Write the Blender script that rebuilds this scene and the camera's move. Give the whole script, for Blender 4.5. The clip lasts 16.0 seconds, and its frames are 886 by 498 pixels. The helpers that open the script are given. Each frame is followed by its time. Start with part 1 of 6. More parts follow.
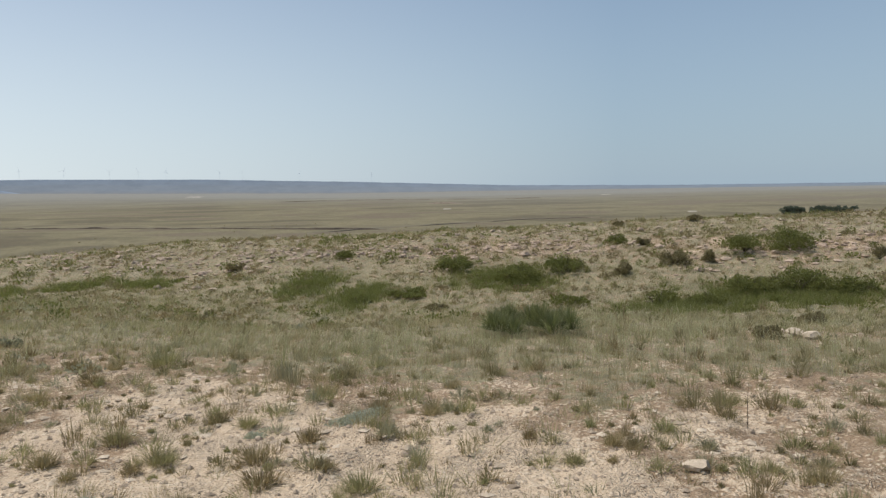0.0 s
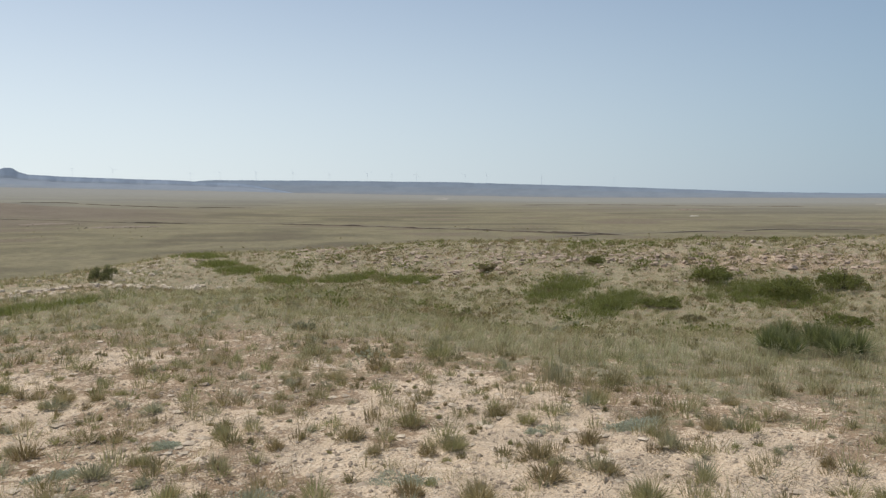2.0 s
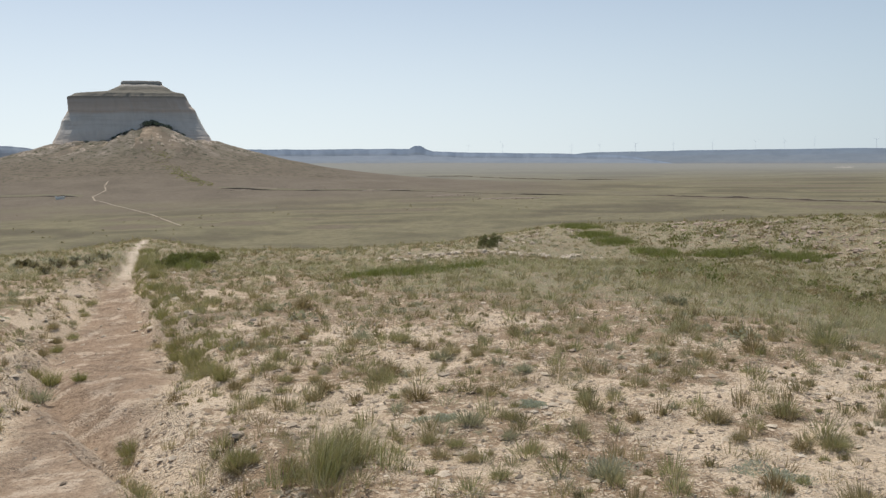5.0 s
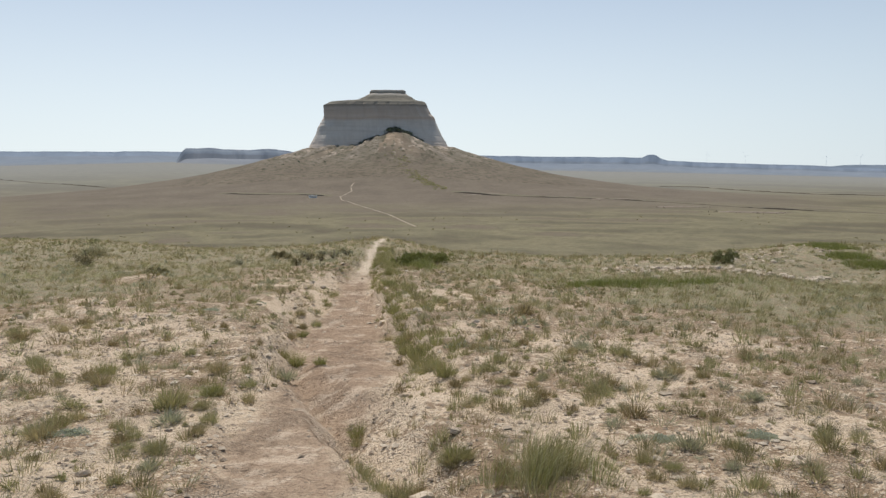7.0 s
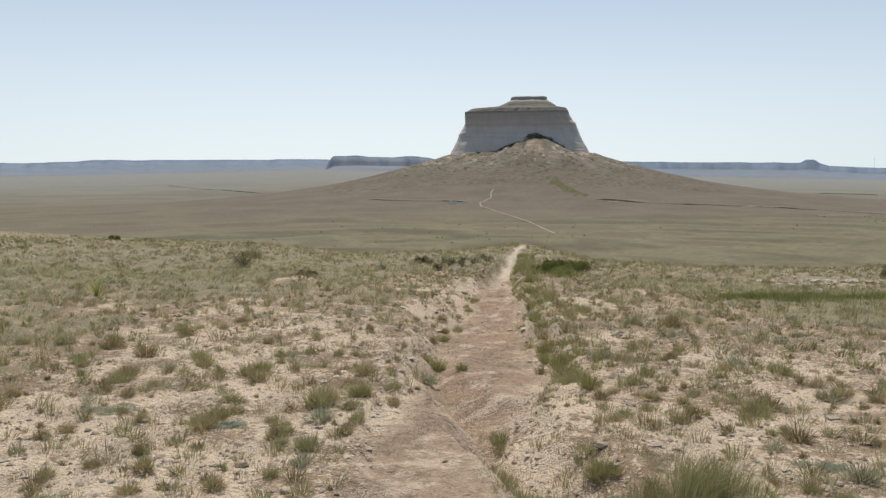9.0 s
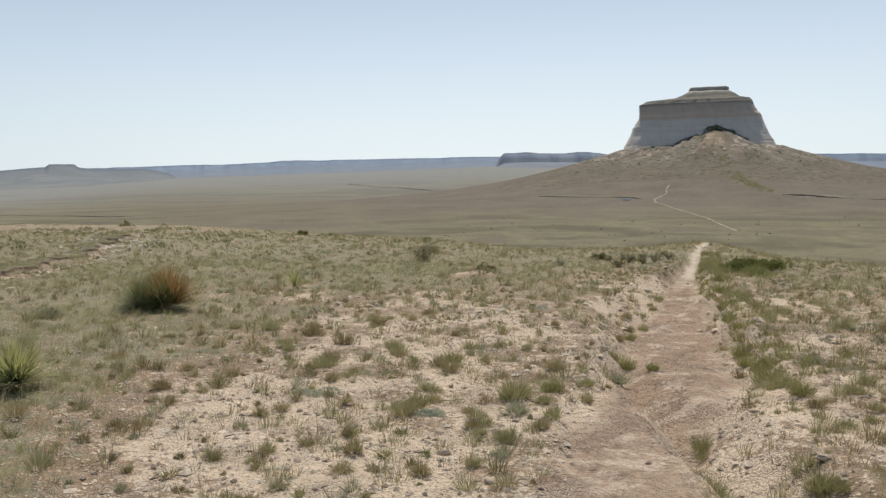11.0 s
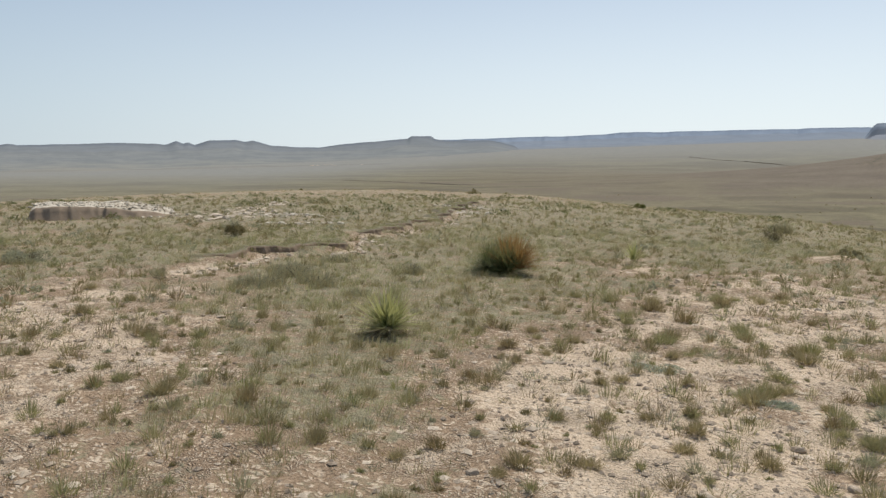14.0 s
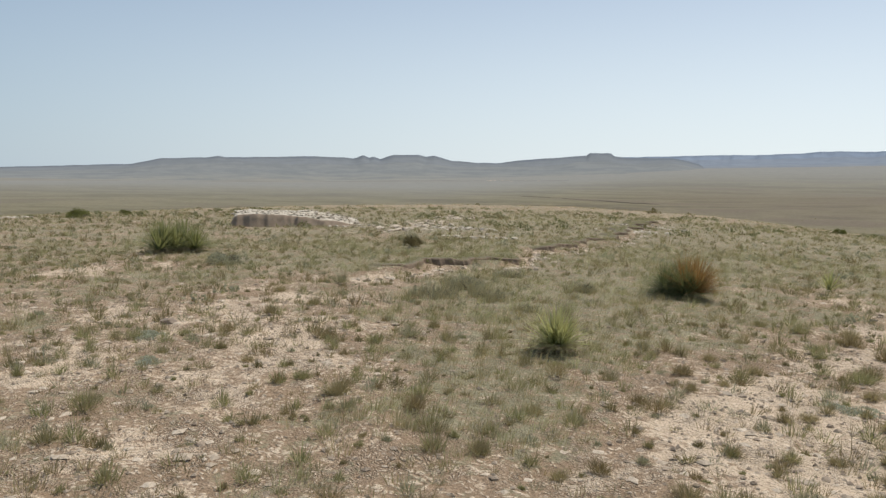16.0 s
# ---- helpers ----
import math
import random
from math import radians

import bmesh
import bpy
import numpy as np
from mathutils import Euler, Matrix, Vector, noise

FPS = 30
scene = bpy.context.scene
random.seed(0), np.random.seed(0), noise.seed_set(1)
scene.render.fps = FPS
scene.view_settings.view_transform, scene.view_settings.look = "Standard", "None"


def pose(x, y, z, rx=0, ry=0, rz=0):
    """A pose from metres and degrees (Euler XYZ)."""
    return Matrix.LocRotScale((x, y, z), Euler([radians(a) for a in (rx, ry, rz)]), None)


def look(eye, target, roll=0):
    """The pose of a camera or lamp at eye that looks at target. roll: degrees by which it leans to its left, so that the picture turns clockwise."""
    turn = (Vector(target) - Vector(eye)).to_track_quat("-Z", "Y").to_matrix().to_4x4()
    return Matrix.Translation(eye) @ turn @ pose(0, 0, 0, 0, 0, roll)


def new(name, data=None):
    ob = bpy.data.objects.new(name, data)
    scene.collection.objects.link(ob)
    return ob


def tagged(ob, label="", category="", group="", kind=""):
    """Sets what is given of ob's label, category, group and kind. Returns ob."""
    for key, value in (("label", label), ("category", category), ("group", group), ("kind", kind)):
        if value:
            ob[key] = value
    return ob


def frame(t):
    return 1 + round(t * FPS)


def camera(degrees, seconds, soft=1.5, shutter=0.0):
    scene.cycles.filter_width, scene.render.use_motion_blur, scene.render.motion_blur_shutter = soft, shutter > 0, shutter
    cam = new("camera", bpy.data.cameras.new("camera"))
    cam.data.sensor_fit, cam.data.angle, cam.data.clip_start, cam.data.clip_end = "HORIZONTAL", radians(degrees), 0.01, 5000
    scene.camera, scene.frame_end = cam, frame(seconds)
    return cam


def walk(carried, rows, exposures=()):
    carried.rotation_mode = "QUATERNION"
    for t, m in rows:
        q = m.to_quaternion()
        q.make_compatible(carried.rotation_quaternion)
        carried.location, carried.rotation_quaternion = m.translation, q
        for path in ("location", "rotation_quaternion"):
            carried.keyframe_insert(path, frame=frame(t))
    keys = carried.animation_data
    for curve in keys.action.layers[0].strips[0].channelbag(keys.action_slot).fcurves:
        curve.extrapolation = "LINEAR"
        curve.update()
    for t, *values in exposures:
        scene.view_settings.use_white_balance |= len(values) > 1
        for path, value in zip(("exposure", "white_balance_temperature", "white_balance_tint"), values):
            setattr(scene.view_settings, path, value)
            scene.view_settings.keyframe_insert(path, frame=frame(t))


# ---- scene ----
cam = camera(59.71, 16.0, soft=1.38)
walk(cam, [
    (0, pose(0.342, 0.137, 1.600, 85.167, 1.708, -67.249)),
    (0.5, pose(0.251, 0.205, 1.611, 85.174, 2.207, -64.503)),
    (1, pose(0.176, 0.261, 1.625, 85.818, 1.796, -59.861)),
    (1.5, pose(0.118, 0.319, 1.625, 85.954, 0.928, -54.084)),
    (2, pose(0.085, 0.343, 1.624, 85.853, 0.839, -49.544)),
    (2.5, pose(0.088, 0.341, 1.623, 85.453, 0.718, -46.710)),
    (3, pose(0.118, 0.340, 1.630, 84.957, 0.353, -42.671)),
    (3.5, pose(0.128, 0.350, 1.626, 84.266, 0.369, -37.318)),
    (4, pose(0.129, 0.332, 1.623, 83.903, 1.155, -30.989)),
    (6.5, pose(0.172, 0.268, 1.637, 85.313, 0.393, -10.827)),
    (7, pose(0.151, 0.261, 1.638, 85.186, 0.207, -5.221)),
    (7.5, pose(0.132, 0.255, 1.637, 85.095, 0.855, -0.116)),
    (8, pose(0.143, 0.249, 1.640, 85.211, 0.618, 2.319)),
    (10.3, pose(-0.047, 0.395, 1.615, 86.369, 0.333, 11.895)),
    (10.5, pose(-0.071, 0.387, 1.609, 86.261, 0.414, 13.670)),
    (11, pose(-0.106, 0.308, 1.612, 85.527, 0.556, 17.608)),
    (11.5, pose(-0.132, 0.234, 1.614, 84.876, 0.809, 22.617)),
    (12, pose(-0.160, 0.204, 1.612, 84.694, 0.067, 27.286)),
    (12.5, pose(-0.183, 0.185, 1.611, 84.414, -0.600, 31.683)),
    (13, pose(-0.196, 0.190, 1.609, 83.920, -0.930, 35.981)),
    (13.5, pose(-0.191, 0.207, 1.611, 83.525, -0.845, 39.962)),
    (14, pose(-0.182, 0.228, 1.614, 83.545, -0.208, 42.147)),
    (14.5, pose(-0.194, 0.251, 1.616, 83.910, -0.055, 45.341)),
    (15, pose(-0.186, 0.259, 1.613, 84.055, -0.222, 47.851)),
    (15.5, pose(-0.185, 0.257, 1.613, 84.443, -0.207, 51.009)),
    (16, pose(-0.173, 0.241, 1.613, 84.565, -1.253, 55.168)),
])

# ---- sky and sun: a hazy summer noon, the sun high beyond the butte ----
SUN_AZ, SUN_EL = 9.0, 66.0
world = bpy.data.worlds.new("sky")
scene.world = world
world.use_nodes = True
wn = world.node_tree.nodes
sky = wn.new("ShaderNodeTexSky")
sky.sky_type = "NISHITA"
sky.sun_disc = False
sky.sun_elevation = radians(SUN_EL)
sky.sun_rotation = radians(-SUN_AZ)
sky.altitude = 1600
sky.air_density, sky.dust_density, sky.ozone_density = 1.0, 1.3, 0.7
# summer haze: a pale veil, thickest towards the horizon and brighter below the sun
way = wn.new("ShaderNodeTexCoord").outputs["Generated"]
split = wn.new("ShaderNodeSeparateXYZ")
world.node_tree.links.new(way, split.inputs[0])
veil = wn.new("ShaderNodeMapRange")
veil.interpolation_type = "SMOOTHSTEP"
veil.inputs["From Min"].default_value, veil.inputs["From Max"].default_value = -0.03, 0.36
veil.inputs["To Min"].default_value, veil.inputs["To Max"].default_value = 0.90, 0.32
world.node_tree.links.new(split.outputs["Z"], veil.inputs["Value"])
sunward = wn.new("ShaderNodeVectorMath")
sunward.operation = "DOT_PRODUCT"
sunward.inputs[1].default_value = (-math.sin(radians(10)), math.cos(radians(10)), 0)
world.node_tree.links.new(way, sunward.inputs[0])
glow = wn.new("ShaderNodeMapRange")
glow.inputs["From Min"].default_value, glow.inputs["From Max"].default_value = 0.0, 1.0
world.node_tree.links.new(sunward.outputs["Value"], glow.inputs["Value"])
haze = wn.new("ShaderNodeMix")
haze.data_type = "RGBA"
haze.inputs[6].default_value, haze.inputs[7].default_value = (3.25, 4.30, 5.25, 1), (8.05, 8.75, 9.05, 1)
world.node_tree.links.new(glow.outputs[0], haze.inputs[0])
hazy = wn.new("ShaderNodeMix")
hazy.data_type = "RGBA"
world.node_tree.links.new(veil.outputs[0], hazy.inputs[0])
world.node_tree.links.new(sky.outputs["Color"], hazy.inputs[6])
world.node_tree.links.new(haze.outputs[2], hazy.inputs[7])
wn["Background"].inputs["Strength"].default_value = 0.105
world.node_tree.links.new(hazy.outputs[2], wn["Background"].inputs["Color"])
sun = new("sun", bpy.data.lights.new("sun", "SUN"))
sun.data.energy, sun.data.angle, sun.data.color = 3.75, radians(0.6), (1.0, 0.935, 0.84)
_a, _e = radians(SUN_AZ), radians(SUN_EL)
sun.matrix_world = look((-40 * math.sin(_a) * math.cos(_e), 40 * math.cos(_a) * math.cos(_e), 40 * math.sin(_e)), (0, 0, 0))
scene.view_settings.exposure = 0.0

# ---- materials ----
class Mat:
    """A small wrapper to write node materials briefly."""
    def __init__(self, name, rough=0.9, spec=0.2):
        self.m = bpy.data.materials.new(name)
        self.m.use_nodes = True
        self.n, self.l = self.m.node_tree.nodes, self.m.node_tree.links
        self.b = self.n["Principled BSDF"]
        self.b.inputs["Roughness"].default_value = rough
        self.b.inputs["Specular IOR Level"].default_value = spec

    def put(self, value, socket):
        if isinstance(value, bpy.types.NodeSocket):
            self.l.new(value, socket)
        elif isinstance(value, tuple) and len(value) == 3:
            socket.default_value = (*value, 1.0)
        else:
            socket.default_value = value

    def position(self):
        return self.n.new("ShaderNodeNewGeometry").outputs["Position"]

    def scaled(self, vec, s):
        k = self.n.new("ShaderNodeVectorMath")
        k.operation = "MULTIPLY"
        self.l.new(vec, k.inputs[0])
        k.inputs[1].default_value = s
        return k.outputs[0]

    def noise(self, scale, detail=4.0, rough=0.6, vec=None):
        k = self.n.new("ShaderNodeTexNoise")
        k.inputs["Scale"].default_value = scale
        k.inputs["Detail"].default_value = detail
        k.inputs["Roughness"].default_value = rough
        self.l.new(vec if vec is not None else self.position(), k.inputs["Vector"])
        return k.outputs["Fac"]

    def voronoi(self, scale, vec=None, out="Distance"):
        k = self.n.new("ShaderNodeTexVoronoi")
        k.inputs["Scale"].default_value = scale
        self.l.new(vec if vec is not None else self.position(), k.inputs["Vector"])
        return k.outputs[out]

    def attr(self, name):
        k = self.n.new("ShaderNodeAttribute")
        k.attribute_name = name
        return k.outputs["Fac"]

    def ramp(self, fac, stops):
        k = self.n.new("ShaderNodeValToRGB")
        e = k.color_ramp.elements
        while len(e) < len(stops):
            e.new(0.5)
        for el, (p, c) in zip(e, stops):
            el.position = p
            el.color = (*c, 1.0) if isinstance(c, tuple) else (c, c, c, 1.0)
        self.l.new(fac, k.inputs["Fac"])
        return k.outputs["Color"]

    def mix(self, fac, a, b, mode="MIX"):
        k = self.n.new("ShaderNodeMix")
        k.data_type, k.blend_type = "RGBA", mode
        self.put(fac, k.inputs[0])
        self.put(a, k.inputs[6])
        self.put(b, k.inputs[7])
        return k.outputs[2]

    def math(self, op, a, b=0.0):
        k = self.n.new("ShaderNodeMath")
        k.operation = op
        self.put(a, k.inputs[0])
        self.put(b, k.inputs[1])
        return k.outputs[0]

    def color(self, c):
        self.put(c, self.b.inputs["Base Color"])
        return self

    def bump(self, height, strength=0.4, dist=0.02):
        k = self.n.new("ShaderNodeBump")
        k.inputs["Strength"].default_value = strength
        k.inputs["Distance"].default_value = dist
        self.l.new(height, k.inputs["Height"])
        self.l.new(k.outputs["Normal"], self.b.inputs["Normal"])
        return self


def ground_material():
    m = Mat("prairie_ground", 0.95, 0.1)
    fine, mid, big = m.noise(55, 5, 0.7), m.noise(5, 5, 0.65), m.noise(0.6, 5, 0.6)
    soil = m.ramp(fine, [(0.28, (0.190, 0.136, 0.090)), (0.5, (0.322, 0.230, 0.152)), (0.72, (0.42, 0.325, 0.232))])
    crust = m.ramp(m.math("ADD", m.noise(8.0, 9, 0.80), m.math("ADD", m.math("MULTIPLY", m.math("SUBTRACT", m.noise(0.9, 4, 0.6), 0.5), 0.55), m.math("MULTIPLY", m.math("SUBTRACT", 0.28, m.attr("cover")), 0.5))), [(0.485, 0.0), (0.545, 1.0)])
    soil = m.mix(crust, soil, m.ramp(fine, [(0.3, (0.462, 0.354, 0.250)), (0.6, (0.650, 0.520, 0.384))]))
    warp = m.n.new("ShaderNodeTexNoise")
    warp.inputs["Scale"].default_value, warp.inputs["Detail"].default_value = 9.0, 3.0
    m.l.new(m.position(), warp.inputs["Vector"])
    bent = m.n.new("ShaderNodeVectorMath")
    bent.operation = "MULTIPLY_ADD"
    m.l.new(warp.outputs["Color"], bent.inputs[0])
    bent.inputs[1].default_value = (0.16, 0.16, 0.10)
    m.l.new(m.position(), bent.inputs[2])
    coarse = m.voronoi(1.0, m.scaled(bent.outputs[0], (21.0, 24.0, 20.0)))
    small = m.voronoi(1.0, m.scaled(bent.outputs[0], (52.0, 58.0, 45.0)))
    pick = m.ramp(m.noise(2.2, 3, 0.6), [(0.42, 0.0), (0.58, 1.0)])
    plate = m.math("ADD", m.math("MULTIPLY", coarse, m.math("SUBTRACT", 1.0, pick)), m.math("MULTIPLY", small, pick))
    chips = m.ramp(m.math("ADD", plate, m.math("MULTIPLY", m.noise(3.0, 4, 0.7), 0.9)), [(0.78, 1.0), (0.87, 0.0)])
    soil = m.mix(m.math("MULTIPLY", chips, 0.85), soil, m.ramp(m.noise(40, 3, 0.6), [(0.3, (0.555, 0.448, 0.330)), (0.7, (0.745, 0.625, 0.485))]))
    crumbs = m.ramp(m.math("ADD", m.voronoi(52), m.math("MULTIPLY", m.noise(6.0, 3, 0.6), 0.4)), [(0.38, 0.9), (0.46, 0.0)])
    soil = m.mix(crumbs, soil, (0.175, 0.128, 0.088))
    dry = m.ramp(m.noise(34, 6, 0.8), [(0.36, (0.132, 0.121, 0.074)), (0.5, (0.265, 0.245, 0.158)), (0.64, (0.435, 0.388, 0.266))])
    dry = m.mix(m.ramp(big, [(0.30, 0.1), (0.60, 0.65)]), dry, (0.262, 0.246, 0.158))
    edge = m.math("ADD", m.attr("cover"), m.math("MULTIPLY", m.math("SUBTRACT", m.noise(7, 6, 0.75), 0.5), 2.4))
    col = m.mix(m.ramp(edge, [(0.54, 0.0), (0.86, 0.9)]), soil, dry)
    green = m.ramp(m.noise(9, 4, 0.7), [(0.3, (0.06, 0.085, 0.022)), (0.7, (0.13, 0.15, 0.05))])
    col = m.mix(m.attr("green"), col, green)
    path = m.ramp(m.noise(16, 7, 0.75), [(0.3, (0.232, 0.160, 0.110)), (0.50, (0.338, 0.242, 0.168)), (0.68, (0.485, 0.370, 0.268))])
    path = m.mix(m.ramp(m.noise(2.6, 7, 0.72), [(0.52, 0.0), (0.60, 0.85)]), path, (0.56, 0.445, 0.340))
    path = m.mix(crumbs, path, (0.23, 0.165, 0.118))
    col = m.mix(m.attr("path"), col, path)
    col = m.mix(m.math("MULTIPLY", m.attr("chalky"), m.ramp(m.noise(3.0, 5, 0.7), [(0.32, 0.35), (0.52, 1.0)])), col, (0.62, 0.525, 0.41))
    # the open prairie far below: bands of sage, cured grass and bare earth
    band = m.math("ADD", m.attr("band"), m.math("MULTIPLY", m.math("SUBTRACT", m.noise(0.05, 5, 0.65), 0.5), 0.25))
    plain = m.ramp(band, [(0.28, (0.129, 0.110, 0.074)), (0.42, (0.168, 0.150, 0.094)), (0.52, (0.213, 0.186, 0.116)), (0.60, (0.175, 0.155, 0.099)), (0.72, (0.168, 0.137, 0.099))])
    spots = m.ramp(m.noise(0.35, 5, 0.75), [(0.35, 0.55), (0.55, 0.0)])
    plain = m.mix(spots, plain, (0.095, 0.084, 0.052))
    brown = m.ramp(m.noise(0.03, 6, 0.7), [(0.3, (0.134, 0.110, 0.084)), (0.7, (0.193, 0.161, 0.123))])
    brown = m.mix(m.ramp(m.noise(0.5, 4, 0.7), [(0.35, 0.5), (0.5, 0.0)]), brown, (0.080, 0.064, 0.045))
    plain = m.mix(m.attr("brown"), plain, brown)
    # distance haze painted in: the plain's colour fades to pale grey
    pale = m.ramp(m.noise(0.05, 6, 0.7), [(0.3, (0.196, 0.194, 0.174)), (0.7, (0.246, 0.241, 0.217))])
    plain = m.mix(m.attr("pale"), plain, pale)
    col = m.mix(m.attr("plain"), col, plain)
    scree = m.ramp(m.noise(0.14, 6, 0.75), [(0.35, (0.19, 0.145, 0.105)), (0.52, (0.28, 0.22, 0.16)), (0.64, (0.52, 0.43, 0.335))])
    col = m.mix(m.attr("scree"), col, scree)
    m.color(col)
    h = m.math("ADD", m.math("MULTIPLY", fine, 0.5), m.math("MULTIPLY", plate, -0.9))
    m.bump(m.math("ADD", h, mid), 1.0, 0.03)
    return m.m


def leaf_material(name, dark, light, tip=None, rough=0.75, keep=False, vary=0.35):
    m = Mat(name, rough, 0.25)
    geo = m.n.new("ShaderNodeNewGeometry")
    col = m.mix(geo.outputs["Random Per Island"], dark, light)
    tint = m.attr("tint")
    col = m.mix(m.ramp(tint, [(0.0, 0.0), (0.55, 0.0), (1.0, 0.85)]), col, tip or light)
    col = m.mix(m.math("MULTIPLY", m.attr("hue"), 0.8), col, (0.34, 0.295, 0.18) if not keep else light)
    info = m.n.new("ShaderNodeObjectInfo")
    col = m.mix(m.math("MULTIPLY", info.outputs["Random"], 0.0 if keep else vary), col, (0.30, 0.235, 0.14))
    m.color(col)
    thin = m.n.new("ShaderNodeBsdfTranslucent")
    m.put(m.mix(1.0, col, (1.0, 1.0, 0.8), "MULTIPLY"), thin.inputs["Color"])
    both = m.n.new("ShaderNodeMixShader")
    both.inputs[0].default_value = 0.5
    m.l.new(m.b.outputs[0], both.inputs[1])
    m.l.new(thin.outputs[0], both.inputs[2])
    m.l.new(both.outputs[0], m.n["Material Output"].inputs["Surface"])
    return m.m


def stone_material(name, lo, hi, scale=14.0):
    m = Mat(name, 0.9, 0.2)
    c = m.ramp(m.noise(scale, 6, 0.7), [(0.3, lo), (0.7, hi)])
    geo = m.n.new("ShaderNodeNewGeometry")
    c = m.mix(m.math("MULTIPLY", m.math("POWER", geo.outputs["Random Per Island"], 2.5), 0.6), c, (lo[0] * 0.6, lo[1] * 0.58, lo[2] * 0.56))
    lichen = m.ramp(m.noise(scale * 2.5, 3, 0.6), [(0.6, 0.0), (0.7, 0.5)])
    c = m.mix(lichen, c, (0.26, 0.23, 0.18))
    m.color(c).bump(m.noise(scale * 3, 6, 0.7), 0.6, 0.01)
    return m.m


def butte_material():
    m = Mat("layered_clay_rock", 0.95, 0.1)
    pos = m.position()
    sep = m.n.new("ShaderNodeSeparateXYZ")
    m.l.new(pos, sep.inputs[0])
    wob = m.math("MULTIPLY", m.math("SUBTRACT", m.noise(0.03, 4, 0.6), 0.5), 4.0)
    z = m.math("DIVIDE", m.math("SUBTRACT", m.math("ADD", sep.outputs["Z"], wob), 35.0), 75.0)
    # rock layers: cliff and cap lifted for haze, scrubby shoulder darkened further as shade
    lay = m.ramp(z, [(0.05, (0.60, 0.50, 0.415)), (0.22, (0.60, 0.545, 0.485)), (0.42, (0.585, 0.53, 0.47)), (0.46, (0.51, 0.395, 0.31)), (0.50, (0.55, 0.455, 0.375)),
                     (0.54, (0.49, 0.40, 0.33)), (0.62, (0.44, 0.372, 0.315)), (0.65, (0.22, 0.20, 0.165)), (0.74, (0.142, 0.135, 0.11)), (0.80, (0.15, 0.142, 0.118)), (0.83, (0.40, 0.37, 0.325))])
    strata = m.noise(1.0, 6, 0.7, m.scaled(pos, (0.012, 0.012, 0.30)))
    lay = m.mix(m.ramp(strata, [(0.38, 0.28), (0.50, 0.0)]), lay, (0.34, 0.285, 0.235))
    streak = m.noise(1.0, 5, 0.7, m.scaled(pos, (0.22, 0.22, 0.012)))
    lay = m.mix(m.ramp(streak, [(0.35, 0.2), (0.55, 0.0)]), lay, (0.33, 0.28, 0.24))
    m.color(lay).bump(m.math("ADD", strata, m.math("MULTIPLY", streak, 0.8)), 0.5, 0.8)
    return m.m


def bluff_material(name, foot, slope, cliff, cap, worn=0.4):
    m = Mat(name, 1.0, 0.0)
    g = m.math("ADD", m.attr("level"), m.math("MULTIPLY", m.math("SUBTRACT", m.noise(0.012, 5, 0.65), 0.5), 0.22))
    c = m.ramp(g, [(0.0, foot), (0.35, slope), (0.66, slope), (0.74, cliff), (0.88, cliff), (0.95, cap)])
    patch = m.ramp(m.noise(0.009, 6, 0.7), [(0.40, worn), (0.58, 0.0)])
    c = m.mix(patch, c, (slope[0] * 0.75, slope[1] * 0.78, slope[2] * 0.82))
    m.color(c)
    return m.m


def talus_material():
    m = Mat("clay_talus", 0.95, 0.1)
    st = m.math("ADD", m.attr("streak"), m.math("MULTIPLY", m.math("SUBTRACT", m.noise(0.25, 5, 0.7), 0.5), 0.5))
    c = m.ramp(st, [(0.30, (0.138, 0.120, 0.090)), (0.48, (0.188, 0.163, 0.122)), (0.66, (0.205, 0.177, 0.140)), (0.92, (0.30, 0.254, 0.206))])
    plain = m.ramp(m.noise(0.03, 6, 0.7), [(0.3, (0.142, 0.116, 0.088)), (0.7, (0.200, 0.165, 0.125))])
    scrub = m.ramp(m.noise(0.22, 5, 0.7), [(0.40, 0.85), (0.50, 0.0)])
    c = m.mix(m.math("MULTIPLY", m.attr("blotch"), m.ramp(m.noise(0.6, 5, 0.7), [(0.42, 0.0), (0.54, 0.9)])), c, (0.50, 0.41, 0.335))
    c = m.mix(m.attr("rim"), c, plain)
    c = m.mix(scrub, c, (0.085, 0.078, 0.05))
    m.color(c).bump(m.noise(0.5, 6, 0.7), 0.8, 1.0)
    return m.m


TALUS = talus_material()
GROUND = ground_material()
GRASS_DRY = leaf_material("cured_bunchgrass", (0.31, 0.260, 0.150), (0.53, 0.45, 0.275), (0.62, 0.535, 0.355))
GRASS_OLIVE = leaf_material("olive_bunchgrass", (0.215, 0.218, 0.108), (0.415, 0.402, 0.218), (0.54, 0.50, 0.32), vary=0.15)
NEEDLE = leaf_material("needle_grass_leaf", (0.36, 0.370, 0.215), (0.56, 0.555, 0.355), (0.66, 0.635, 0.45), vary=0.05)
GRASS_GREEN = leaf_material("green_grass", (0.185, 0.200, 0.070), (0.335, 0.330, 0.130), (0.45, 0.41, 0.21), vary=0.1)
LUSH_GREEN = leaf_material("lush_green_grass", (0.120, 0.140, 0.045), (0.245, 0.262, 0.088), (0.33, 0.32, 0.15), keep=True)
GRASS_BROWN = leaf_material("brown_weed", (0.200, 0.150, 0.085), (0.340, 0.262, 0.155), (0.44, 0.355, 0.225))
SAGE = leaf_material("grey_sage", (0.245, 0.250, 0.185), (0.44, 0.435, 0.33), (0.53, 0.515, 0.405), vary=0.1)
SHRUB_GREEN = leaf_material("green_shrub_leaf", (0.120, 0.134, 0.044), (0.222, 0.230, 0.082), (0.30, 0.288, 0.12), keep=True)
